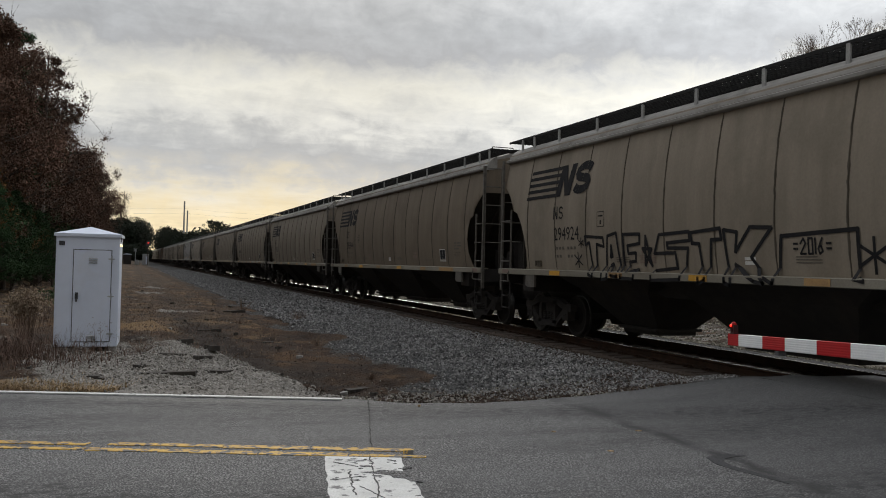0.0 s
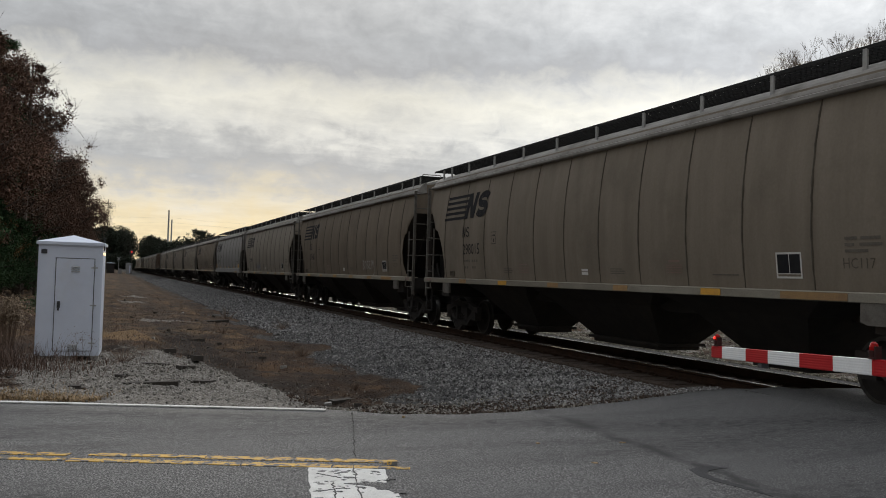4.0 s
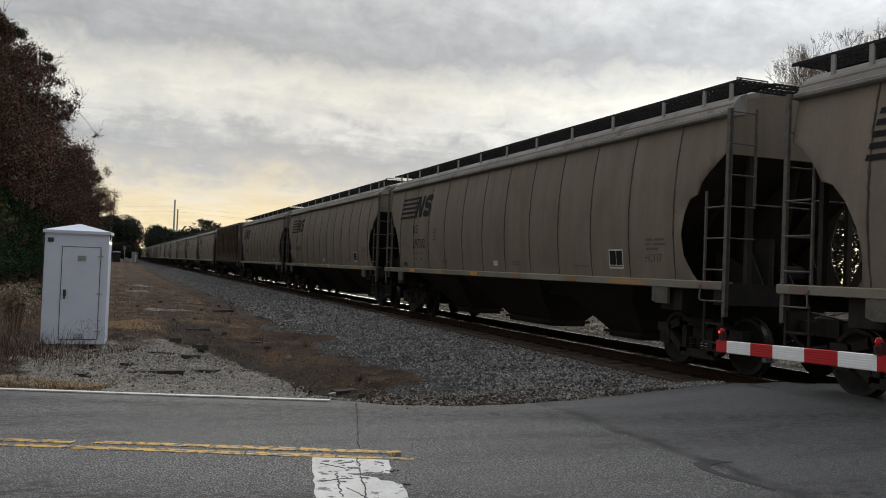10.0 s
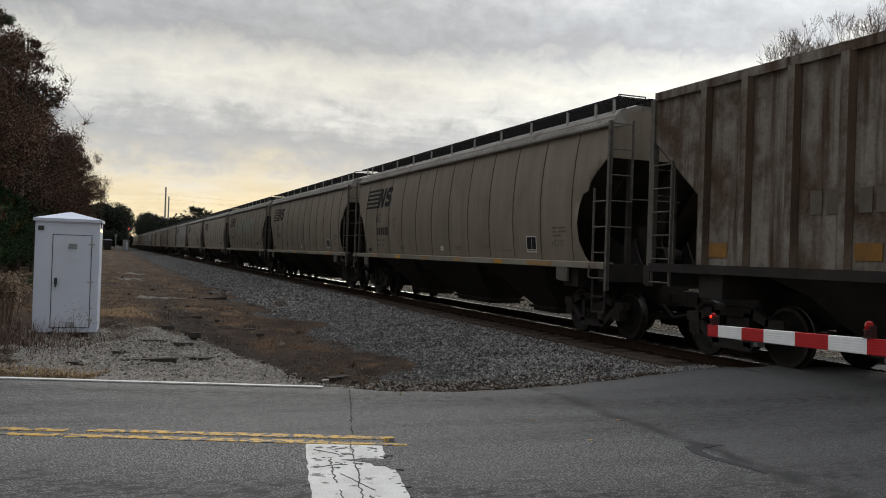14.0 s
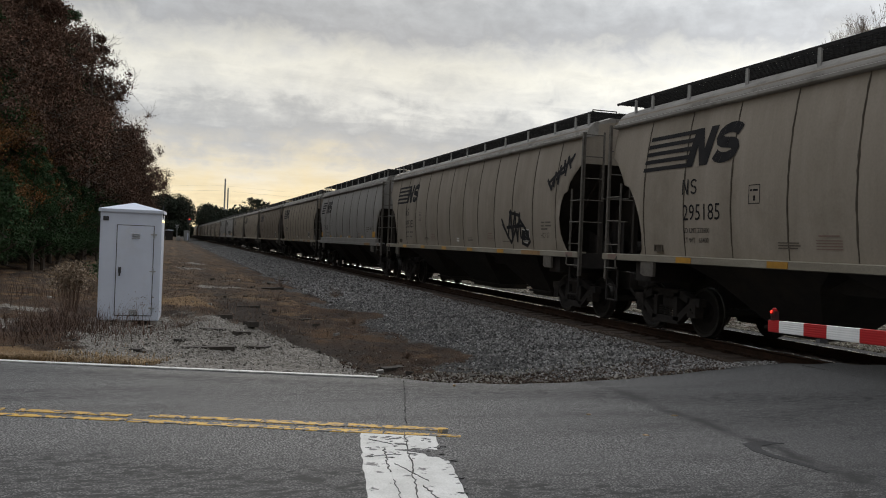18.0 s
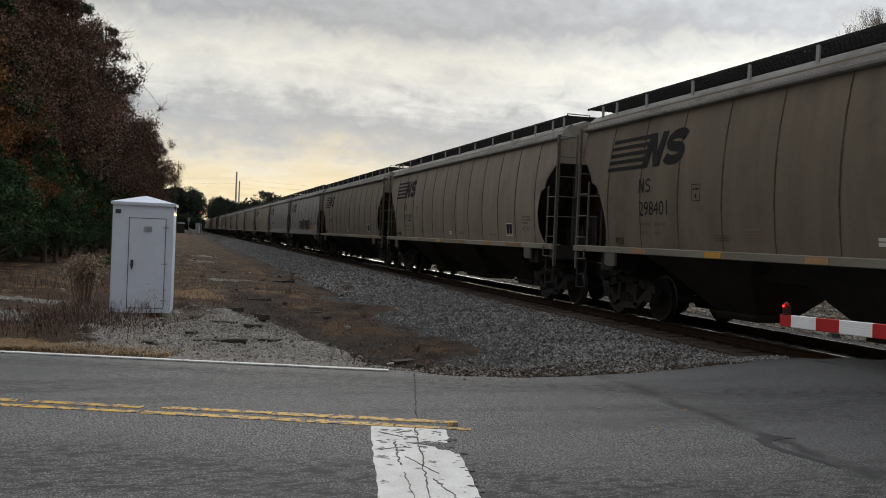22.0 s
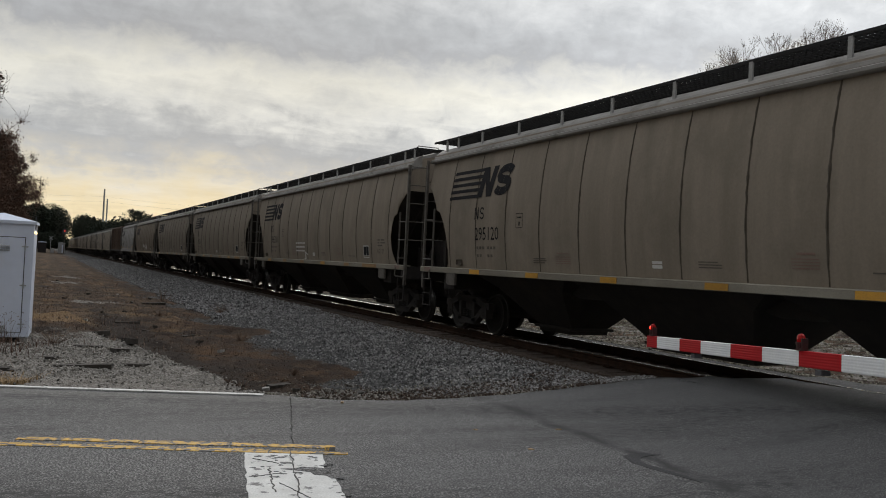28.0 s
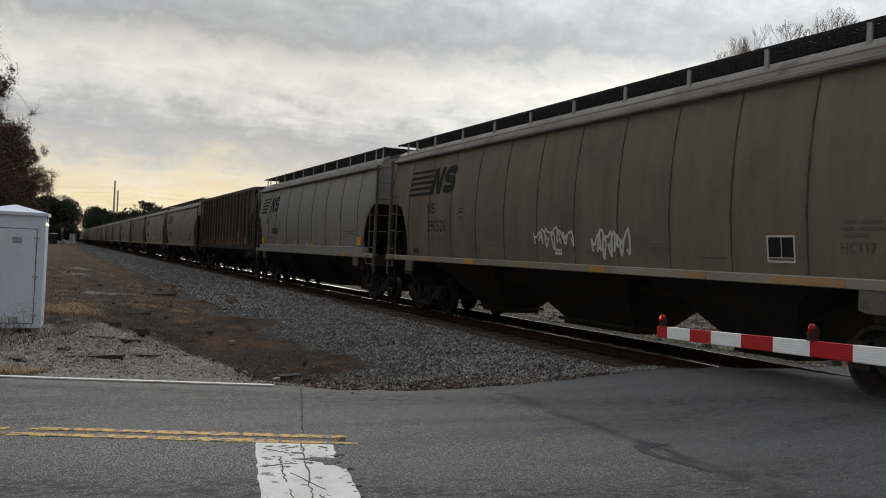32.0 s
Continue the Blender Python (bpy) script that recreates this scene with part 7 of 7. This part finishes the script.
def build_trees():
    rng = random.Random(21)
    round_ = lambda f: max(0.16, math.sin(math.pi * (0.24 + 0.73 * f)))
    cone = lambda f: 1.05 - 0.85 * f
    kinds = {}
    for i in range(3):
        kinds["oak", i] = (*grow(rng, 13.5, 3.6, 0.08, 44, 72000, 0.070, round_, 60), M_BROWNLEAF, "russet-leaved autumn oak tree", "tree")
    kinds["orange", 0] = (*grow(rng, 8.5, 2.7, 0.06, 26, 34000, 0.062, round_), M_ORANGELEAF, "small orange-brown autumn tree", "tree")
    for i in range(2):
        kinds["pine", i] = (*grow(rng, 12.0, 2.9, 0.04, 40, 42000, 0.095, cone), M_PINE, "dark green pine tree", "tree")
    kinds["thin", 0] = (*grow(rng, 13.0, 2.5, 0.2, 34, 24000, 0.066, round_, 240), M_BROWNLEAF, "half-bare autumn tree with few leaves", "tree")
    kinds["bush", 0] = (*grow(rng, 3.0, 1.5, 0.02, 12, 4500, 0.09, round_), M_PINE, "dark green evergreen bush", "bush")
    kinds["back", 0] = (*grow(rng, 13.5, 3.9, 0.04, 40, 13000, 0.17, round_), M_BROWNLEAF, "russet autumn tree deep in the woods", "tree")
    kinds["backpine", 0] = (*grow(rng, 12.5, 3.1, 0.04, 36, 10000, 0.20, cone), M_PINE, "dark pine tree deep in the woods", "tree")
    kinds["far", 0] = (*grow(rng, 12.0, 3.4, 0.45, 26, 13000, 0.13, lambda f: math.sin(math.pi * (0.2 + 0.7 * f))), M_FARGREEN, "dark round tree beyond the clearing", "tree")
    for i in range(2):
        kinds["bare", i] = (*fan(random.Random(50 + i), 13.9), M_WEED, "nearly bare tree with thin pale twigs", "tree")
    made = {}
    for key, (bm, places, leafmat, label, cat) in kinds.items():
        name = "bush" if cat == "bush" else "pine_tree" if "pine" in key[0] else "tree"
        trunk = mesh_of("trunk", bm, M_TWIG if key[0] == "bare" else M_BARK)
        pine = leafmat is M_PINE
        made[key] = (name, label, cat, trunk, bits("crown", NEEDLE_V if pine else LEAF_V, NEEDLE_F if pine else LEAF_F, places, leafmat))
    def plant(key, x, y, s=1.0, rot=None, sz=None):
        name, label, cat, trunk, crown = made[key]
        z = float(ground_z(np.array(x), np.array(y)))
        t = thing(name, label, cat, "woodland beside the track" if x < 6 else "", m=pose(x, y, z, 0, 0, rng.uniform(0, 360) if rot is None else rot) @ Matrix.Diagonal((s, s, sz or s, 1)))
        part("trunk", trunk, None, t)
        part("crown", crown, None, t)
    # front row along the clearing, then the woods behind it
    for key, x, y, s in (("oak", -7.0, 44, 1.05), ("thin", -4.75, 52, 1.08), ("oak", -5.0, 61, 0.93), ("oak", -3.8, 72, 0.80), ("pine", -7.2, 55, 1.34), ("oak", -10.2, 54, 1.25), ("pine", -9.0, 60, 1.5), ("oak", -9.6, 52, 1.28), ("oak", -7.4, 66, 1.1), ("oak", -3.5, 78, 0.76), ("pine", -9.6, 47, 1.3), ("oak", -9.0, 38, 1.1), ("pine", -8.2, 33, 0.72),
                         ("orange", -7.0, 36, 0.8), ("pine", -6.6, 40, 0.55), ("orange", -9.2, 31, 1.15), ("orange", -8.0, 41, 1.0), ("pine", -9.0, 27, 0.42), ("oak", -4.0, 84, 0.75), ("oak", -4.4, 98, 0.72), ("pine", -3.6, 110, 0.62),
                         ("pine", -5.0, 55, 0.45), ("orange", -5.6, 50, 0.55), ("pine", -11.0, 45, 1.15), ("oak", -12, 34, 1.15), ("oak", -13, 52, 1.2), ("pine", -9, 63, 0.95), ("oak", -8.4, 75, 0.95),
                         ("oak", -12, 66, 1.1), ("pine", -6.0, 31, 0.40), ("pine", -7.4, 38.5, 0.98), ("pine", -5.2, 37, 0.45), ("pine", -4.9, 43, 0.42), ("pine", -7.2, 30, 0.5), ("pine", -4.2, 47, 0.36), ("orange", -6.2, 46, 0.7), ("pine", -10.4, 33, 0.9)):
        i = rng.randrange({"oak": 3, "pine": 2}.get(key, 1))
        plant((key, i), x, y, s)
    for i in range(34):
        y = 28 + i * 4.6
        plant(("back", 0) if i % 4 else ("backpine", 0), -14 - rng.uniform(0, 9), y, rng.uniform(0.85, 1.15))
    for x, y, s in ((-5.6, 29, 1.0), (-7.4, 27.5, 1.2), (-6.6, 34, 1.3), (-4.9, 38, 1.0), (-5.4, 44, 1.2), (-3.9, 52, 1.1), (-3.7, 60, 1.2), (-3.2, 70, 1.2), (-3.0, 82, 1.2), (-2.9, 95, 1.3), (-9.5, 26, 1.3), (-1.6, 27, 0.45), (-1.2, 33, 0.5)):
        plant(("bush", 0), x, y, s)
    plant(("bare", 0), 31.75, 31.85, 0.74, 0, 1.09)
    plant(("bare", 1), 33.6, 30.1, 0.62, 0, 1.14)
    plant(("bare", 1), 30.7, 32.8, 0.55, 70, 1.05)
    # scattered trees beyond the end of the clearing
    for x, y, s in ((18.4, 200, 0.95), (14.6, 205, 0.62), (33, 190, 0.72), (25, 215, 0.66), (45, 200, 0.75), (17.4, 404, 1.42), (21.0, 410, 1.0), (26.0, 402, 1.25)):
        plant(("far", 0), x, y, s)
    # woods too far to tell the trees apart
    nrng = np.random.default_rng(8)
    places = []
    def clump(x0, x1, y0, y1, h0, h1, n, leaf, count=420):
        for _ in range(n):
            x, y, h = nrng.uniform(x0, x1), nrng.uniform(y0, y1), nrng.uniform(h0, h1)
            r = h * nrng.uniform(0.22, 0.36)
            for _ in range(count):
                d = nrng.normal(size=3)
                d = d / np.linalg.norm(d) * nrng.random() ** 0.35
                p = (x + d[0] * r, y + d[1] * r, max(0.2, h * 0.62 + d[2] * h * 0.40))
                places.append((turn3(nrng, np.full(3, leaf * nrng.uniform(0.6, 1.4))), p))
    clump(-60, -8, 118, 175, 7, 11.5, 70, 0.30, 500)
    clump(-15, -4.5, 126, 180, 5.0, 8.0, 40, 0.28, 1000)
    clump(-20, -5.5, 180, 245, 8.5, 11.5, 60, 0.40, 900)
    clump(-14, 4.2, 266, 300, 11.0, 14.2, 80, 0.46, 1100)
    clump(-14, 6.2, 258, 266, 2.6, 5.6, 80, 0.36, 600)
    clump(15, 23, 392, 425, 12, 15, 18, 0.46, 1000)
    clump(16, 19, 440, 490, 15, 18, 14, 0.6, 800)
    clump(12.5, 26, 240, 262, 7, 9.5, 22, 0.6)
    clump(-200, -14, 265, 330, 8, 12, 60, 0.8)
    clump(17, 300, 265, 330, 8, 11, 80, 0.6)
    clump(40, 260, 60, 200, 3.5, 6, 50, 0.8)
    clump(29, 50, 14, 75, 6.0, 9.0, 110, 0.24, 420)
    tagged(new("far_woods", bits("far_woods", LEAF_V, LEAF_F, places, M_FARGREEN)), "dark distant woods along the horizon", "woods", kind="stuff")


def build_weeds():
    rng = np.random.default_rng(3)
    def blades(name, label, mat, n, fx, fy, h, lean, width):
        vs, fs = [], []
        for _ in range(n):
            x, y = fx(), fy()
            if x * N_ROAD[0] + y * N_ROAD[1] < road_b(x * E_ROAD[0] + y * E_ROAD[1]) + 0.05:
                continue
            z = float(ground_z(np.array(x), np.array(y)))
            hh = h * rng.uniform(0.4, 1.2)
            a = rng.uniform(0, 6.28)
            lx, ly = math.cos(a) * lean * hh * rng.uniform(0.2, 1), math.sin(a) * lean * hh * rng.uniform(0.2, 1)
            px, py = -math.sin(a) * width, math.cos(a) * width
            b = len(vs)
            vs += [(x - px, y - py, z - 0.02), (x + px, y + py, z - 0.02), (x + lx * 0.4 + px * 0.7, y + ly * 0.4 + py * 0.7, z + hh * 0.6), (x + lx * 0.4 - px * 0.7, y + ly * 0.4 - py * 0.7, z + hh * 0.6), (x + lx, y + ly, z + hh)]
            fs += [(b, b + 1, b + 2, b + 3), (b + 3, b + 2, b + 4)]
        tagged(new(name, soup(name, vs, fs, mat)), label, "grass", kind="stuff")
    state = {}
    def vx():
        state["a"] = rng.uniform(-16, -4.0)
        state["b"] = 10.85 + abs(rng.normal()) * (0.42 + 0.34 * math.sin(state["a"] * 2.3) * math.sin(state["a"] * 0.9 + 1))
        return state["a"] * E_ROAD[0] + state["b"] * N_ROAD[0]
    def vy():
        return state["a"] * E_ROAD[1] + state["b"] * N_ROAD[1]
    blades("verge_grass", "short dry straw grass along the road", M_DRYGRASS, 15000, vx, vy, 0.060, 2.4, 0.005)
    blades("clearing_grass", "tufts of dry grass in the clearing", M_WEED, 4500, lambda: rng.uniform(-3, 4.2), lambda: 19 + 45 * rng.random() ** 1.3, 0.08, 1.6, 0.008)
    blades("hut_weeds", "dead brown weeds round the signal hut", M_DEADSTEM, 620, lambda: -1.62 + 0.40 * rng.normal(), lambda: 16.3 + 0.7 * rng.normal(), 0.42, 1.7, 0.0035)
    blades("hut_grass", "low dark dead grass round the signal hut", M_DEADSTEM, 2200, lambda: -1.9 + 1.0 * rng.normal(), lambda: 15.6 + 0.9 * rng.normal(), 0.14, 1.6, 0.006)
    blades("dead_weeds", "tall dead weeds before the woods", M_DEADSTEM, 900, lambda: -5.2 + 2.2 * rng.normal(), lambda: 23.5 + 2.0 * rng.normal(), 0.45, 1.2, 0.005)
    blades("front_weeds", "dead stems before the hut door", M_DEADSTEM, 34, lambda: -0.62 + 0.20 * rng.normal(), lambda: 16.8 + 0.12 * rng.normal(), 0.5, 0.7, 0.004)
    places = [(turn3(rng, np.full(3, 0.022)), np.array((-0.45 + 0.13 * rng.normal(), 16.8 + 0.06 * rng.normal(), 0.22 + 0.09 * rng.normal()))) for _ in range(70)]
    tagged(new("dry_flower_heads", bits("dry_flower_heads", LEAF_V, LEAF_F, places, M_WEED)), "dry seed heads before the hut door", "weeds", kind="stuff")
    # one pale plume of dead grass
    places = [(turn3(rng, np.full(3, 0.045 * rng.uniform(0.5, 1.4))), np.array((-1.95, 19.5, 0.55)) + rng.normal(size=3) * (0.17, 0.17, 0.14)) for _ in range(2000)]
    plume = thing("plume_grass", "clump of pale feathery dead grass", "grass clump")
    part("seed_head", bits("seed_head", LEAF_V, LEAF_F, places, M_PLUME), None, plume)
    bm = bmesh.new()
    for _ in range(40):
        a = rng.normal(size=2) * 0.2
        rod(bm, (-1.95 + a[0] * 0.5, 19.5 + a[1] * 0.5, -0.2), (-1.95 + a[0], 19.5 + a[1], 0.6), 0.006, 4)
    part("stems", bm, M_WEED, plume)
    # small dead shrubs on the ballast shoulder
    for x, y, s in ((5.6, 29.5, 0.45), (4.6, 21.5, 0.25), (4.3, 15.4, 0.16), (4.4, 35.5, 0.6), (3.3, 27.3, 0.3), (2.3, 13.5, 0.26), (3.0, 13.8, 0.18), (0.25, 17.2, 0.32)):
        bm = bmesh.new()
        z = float(ground_z(np.array(x), np.array(y)))
        for _ in range(46):
            d = Vector(rng.normal(size=3))
            d.z = abs(d.z) + 0.3
            rod(bm, (x, y, z - 0.03), Vector((x, y, z)) + d.normalized() * s * rng.uniform(0.5, 1.2), 0.006, 4, 0.002)
        sh = thing("dead_shrub", "small dark dead shrub on the gravel", "shrub")
        part("branchwork", bm, M_WEED, sh)


def build_debris():
    rng = random.Random(9)
    for x, y, l, w, h, rz in ((0.6, 13.35, 1.1, 0.14, 0.07, -14), (1.35, 13.5, 0.5, 0.2, 0.07, -40), (0.75, 15.6, 0.7, 0.16, 0.08, 10), (1.2, 14.6, 0.4, 0.14, 0.06, 30), (3.75, 14.3, 0.65, 0.16, 0.09, 25),
                              (-0.4, 13.2, 0.25, 0.15, 0.05, 70), (1.6, 15.9, 0.5, 0.1, 0.05, -30), (2.2, 25, 0.9, 0.15, 0.08, 15), (3.6, 33, 1.6, 0.16, 0.1, 5), (5.3, 41, 1.2, 0.2, 0.12, 60), (3.4, 22.0, 0.6, 0.1, 0.05, 40), (4.95, 14.0, 0.25, 0.2, 0.12, 20), (1.9, 14.2, 0.35, 0.16, 0.12, -50), (1.5, 16.4, 0.4, 0.15, 0.1, -70), (1.1, 18.8, 0.6, 0.16, 0.1, 5), (2.85, 14.6, 0.5, 0.14, 0.12, 22), (3.3, 12.3, 0.3, 0.12, 0.08, -10), (4.5, 12.4, 0.28, 0.14, 0.1, 35), (2.2, 13.1, 0.3, 0.1, 0.08, 60), (5.2, 12.9, 0.5, 0.05, 0.05, 80), (0.2, 14.1, 0.22, 0.12, 0.06, 40)):
        bm = bmesh.new()
        n = 6
        l = l * 0.75
        prof = []
        for i in range(n + 1):
            prof.append((-l / 2 + l * i / n, w / 2 + rng.uniform(-0.025, 0.02)))
        for i in range(n, -1, -1):
            prof.append((-l / 2 + l * i / n, -w / 2 + rng.uniform(-0.02, 0.025)))
        slab(bm, prof, 2, -0.05, h * 0.5)
        ob = part("broken_tie", bm, M_DEBRIS, m=pose(x, y, float(ground_z(np.array(x), np.array(y))), rng.uniform(-4, 4), rng.uniform(-4, 4), rz))
        tagged(ob, "dark rotten piece of railway tie on the ground", "timber scrap")
    for i in range(40):
        x, y = rng.uniform(-3, 5), 13 + 40 * rng.random() ** 1.6
        if x * N_ROAD[0] + y * N_ROAD[1] < 11.1:
            continue
        bm = bmesh.new()
        r = rng.uniform(0.04, 0.11)
        slab(bm, [(r * rng.uniform(0.6, 1.3) * math.cos(a), r * rng.uniform(0.5, 1.1) * math.sin(a)) for a in (0, 1, 2, 3.1, 4, 5.2)], 2, -0.03, r * 0.5)
        ob = part("rubble", bm, M_CONCRETE if i % 3 == 0 else M_DEBRIS, m=pose(x, y, float(ground_z(np.array(x), np.array(y))), rng.uniform(-9, 9), rng.uniform(-9, 9), rng.uniform(0, 360)))
        tagged(ob, "lump of pale concrete rubble" if i % 3 == 0 else "dark lump of rotten wood", "rubble", "rubble in the clearing")


def build_far_things():
    sig = thing("railway_signal", "distant railway signal mast with a red light", "railway signal", m=pose(4.95, 248, -0.3))
    bm = bmesh.new()
    rod(bm, (0, 0, 0), (0, 0, 6.4), 0.10, 8)
    part("mast", bm, M_BARK, sig)
    bm = bmesh.new()
    slab(bm, [(-0.5, 5.2), (0.5, 5.2), (0.58, 6.0), (0.3, 6.6), (-0.3, 6.6), (-0.58, 6.0)], 1, -0.25, -0.10)
    head = part("signal_head", bm, M_HUTDARK, sig, "black signal head")
    bm = bmesh.new()
    rod(bm, (0, -0.25, 6.0), (0, -0.32, 6.0), 0.14, 12)
    part("lens", bm, M_REDGLOW, head, "lit red signal lens")
    # equipment houses beside the far signal
    for x, y, w, h, mat, label in ((4.45, 251, 1.6, 2.7, M_STEEL, "silver equipment house with a pale door beside the signal"), (-0.28, 250, 2.0, 2.7, M_DARK, "dark equipment house with a pale roof")):
        house = thing("equipment_house", label, "equipment hut", m=pose(x, y, -0.3))
        bm = bmesh.new()
        box(bm, -w / 2, w / 2, 0, 1.8, 0, h)
        part("body", bm, mat, house)
        bm = bmesh.new()
        slab(bm, [(-w / 2 - 0.1, h), (w / 2 + 0.1, h), (w / 2 + 0.1, h + 0.15), (0, h + 0.32), (-w / 2 - 0.1, h + 0.15)], 1, -0.1, 1.9)
        part("roof", bm, M_STEEL if mat is M_STEEL else M_HUT, house)
        if mat is M_STEEL:
            bm = bmesh.new()
            box(bm, 0.05, 0.65, -0.03, 0.02, 0.2, 2.3)
            part("door", bm, M_HUT, house, "pale door")
    mast = thing("crossing_mast", "far crossing signal mast with pale crossarms", "crossing signal", m=pose(1.75, 250, -0.3))
    bm = bmesh.new()
    rod(bm, (0, 0, 0), (0, 0, 4.4), 0.09, 8)
    part("mast", bm, M_STEEL, mast)
    for turn in (45, -45):
        bm = bmesh.new()
        box(bm, -0.6, 0.6, -0.12, -0.09 + 0.0002 * turn, -0.1, 0.1)
        part("crossarm", bm, M_STEEL, mast, m=pose(0, 0, 4.0, 0, turn, 0))
    bm = bmesh.new()
    box(bm, -0.45, 0.45, -0.3, 0.3, 0, 1.1)
    part("control_box", bm, M_STEEL, mast, "silver box at the foot", m=pose(0.5, 0, 0))
    for x, y, h, r in ((17.2, 300, 21.4, 0.36), (18.6, 306, 18.6, 0.32), (-1.8, 300, 24.0, 0.14), (-3.2, 330, 21.0, 0.14)):
        pole = thing("utility_pole", "tall distant utility pole", "utility pole", m=pose(x, y, -0.4))
        bm = bmesh.new()
        rod(bm, (0, 0, 0), (0, 0, h), r, 8, r * 0.7)
        part("pole", bm, M_STEEL if r > 0.3 else M_BARK, pole)
        if r < 0.3:
            bm = bmesh.new()
            box(bm, -0.9, 0.9, -0.08, 0.08, h - 1.6, h - 1.4)
            part("crossarm", bm, M_BARK, pole)
    bm = bmesh.new()
    for x0, y0, z0, x1, y1, z1 in ((-60, 280, 19, 17, 300, 17), (17, 300, 17, 110, 290, 19)):
        for dz in (0, 1.6):
            p = [(x0 + (x1 - x0) * i / 10, y0 + (y1 - y0) * i / 10, z0 + (z1 - z0) * i / 10 - 2.2 * (1 - ((i - 5) / 5) ** 2) + dz) for i in range(11)]
            for a, b in zip(p, p[1:]):
                rod(bm, a, b, 0.014, 4)
    tagged(part("power_line", bm, M_HUTDARK), "thin dark power lines far off", "power line")


# ---- build ----
build_ground()
build_road()
build_track()
build_hut()
build_gate()
build_train()
build_trees()
build_weeds()
build_debris()
build_far_things()
build_stones()


def motions():
    """The train rolls past; its wheels turn with it."""
    seconds = [0.0, 0.5, 1.0, 1.5, 2.0, 2.5] + [float(t) for t in range(3, 33)]
    for k, car in CARS.items():
        walk(car, [(t, pose(TRACK, car_y(k, t), 0)) for t in seconds])
    wheels = {}
    for car in CARS.values():
        for tr in car.children:
            if tr.name.startswith("truck"):
                for w in tr.children:
                    if w.name.startswith("wheelset"):
                        wheels.setdefault(w.matrix_basis.translation.y > 0, []).append(w)
    for front, group in wheels.items():
        y = group[0].matrix_basis.translation.y
        walk(group[0], [(i / 30, pose(0, y, 0.457, math.degrees(travelled(i / 30) / 0.457) % 360)) for i in range(0, 961)])
        keys = group[0].animation_data
        for w in group[1:]:
            w.rotation_mode = "QUATERNION"
            data = w.animation_data_create()
            data.action = keys.action
            data.action_slot = keys.action_slot


motions()
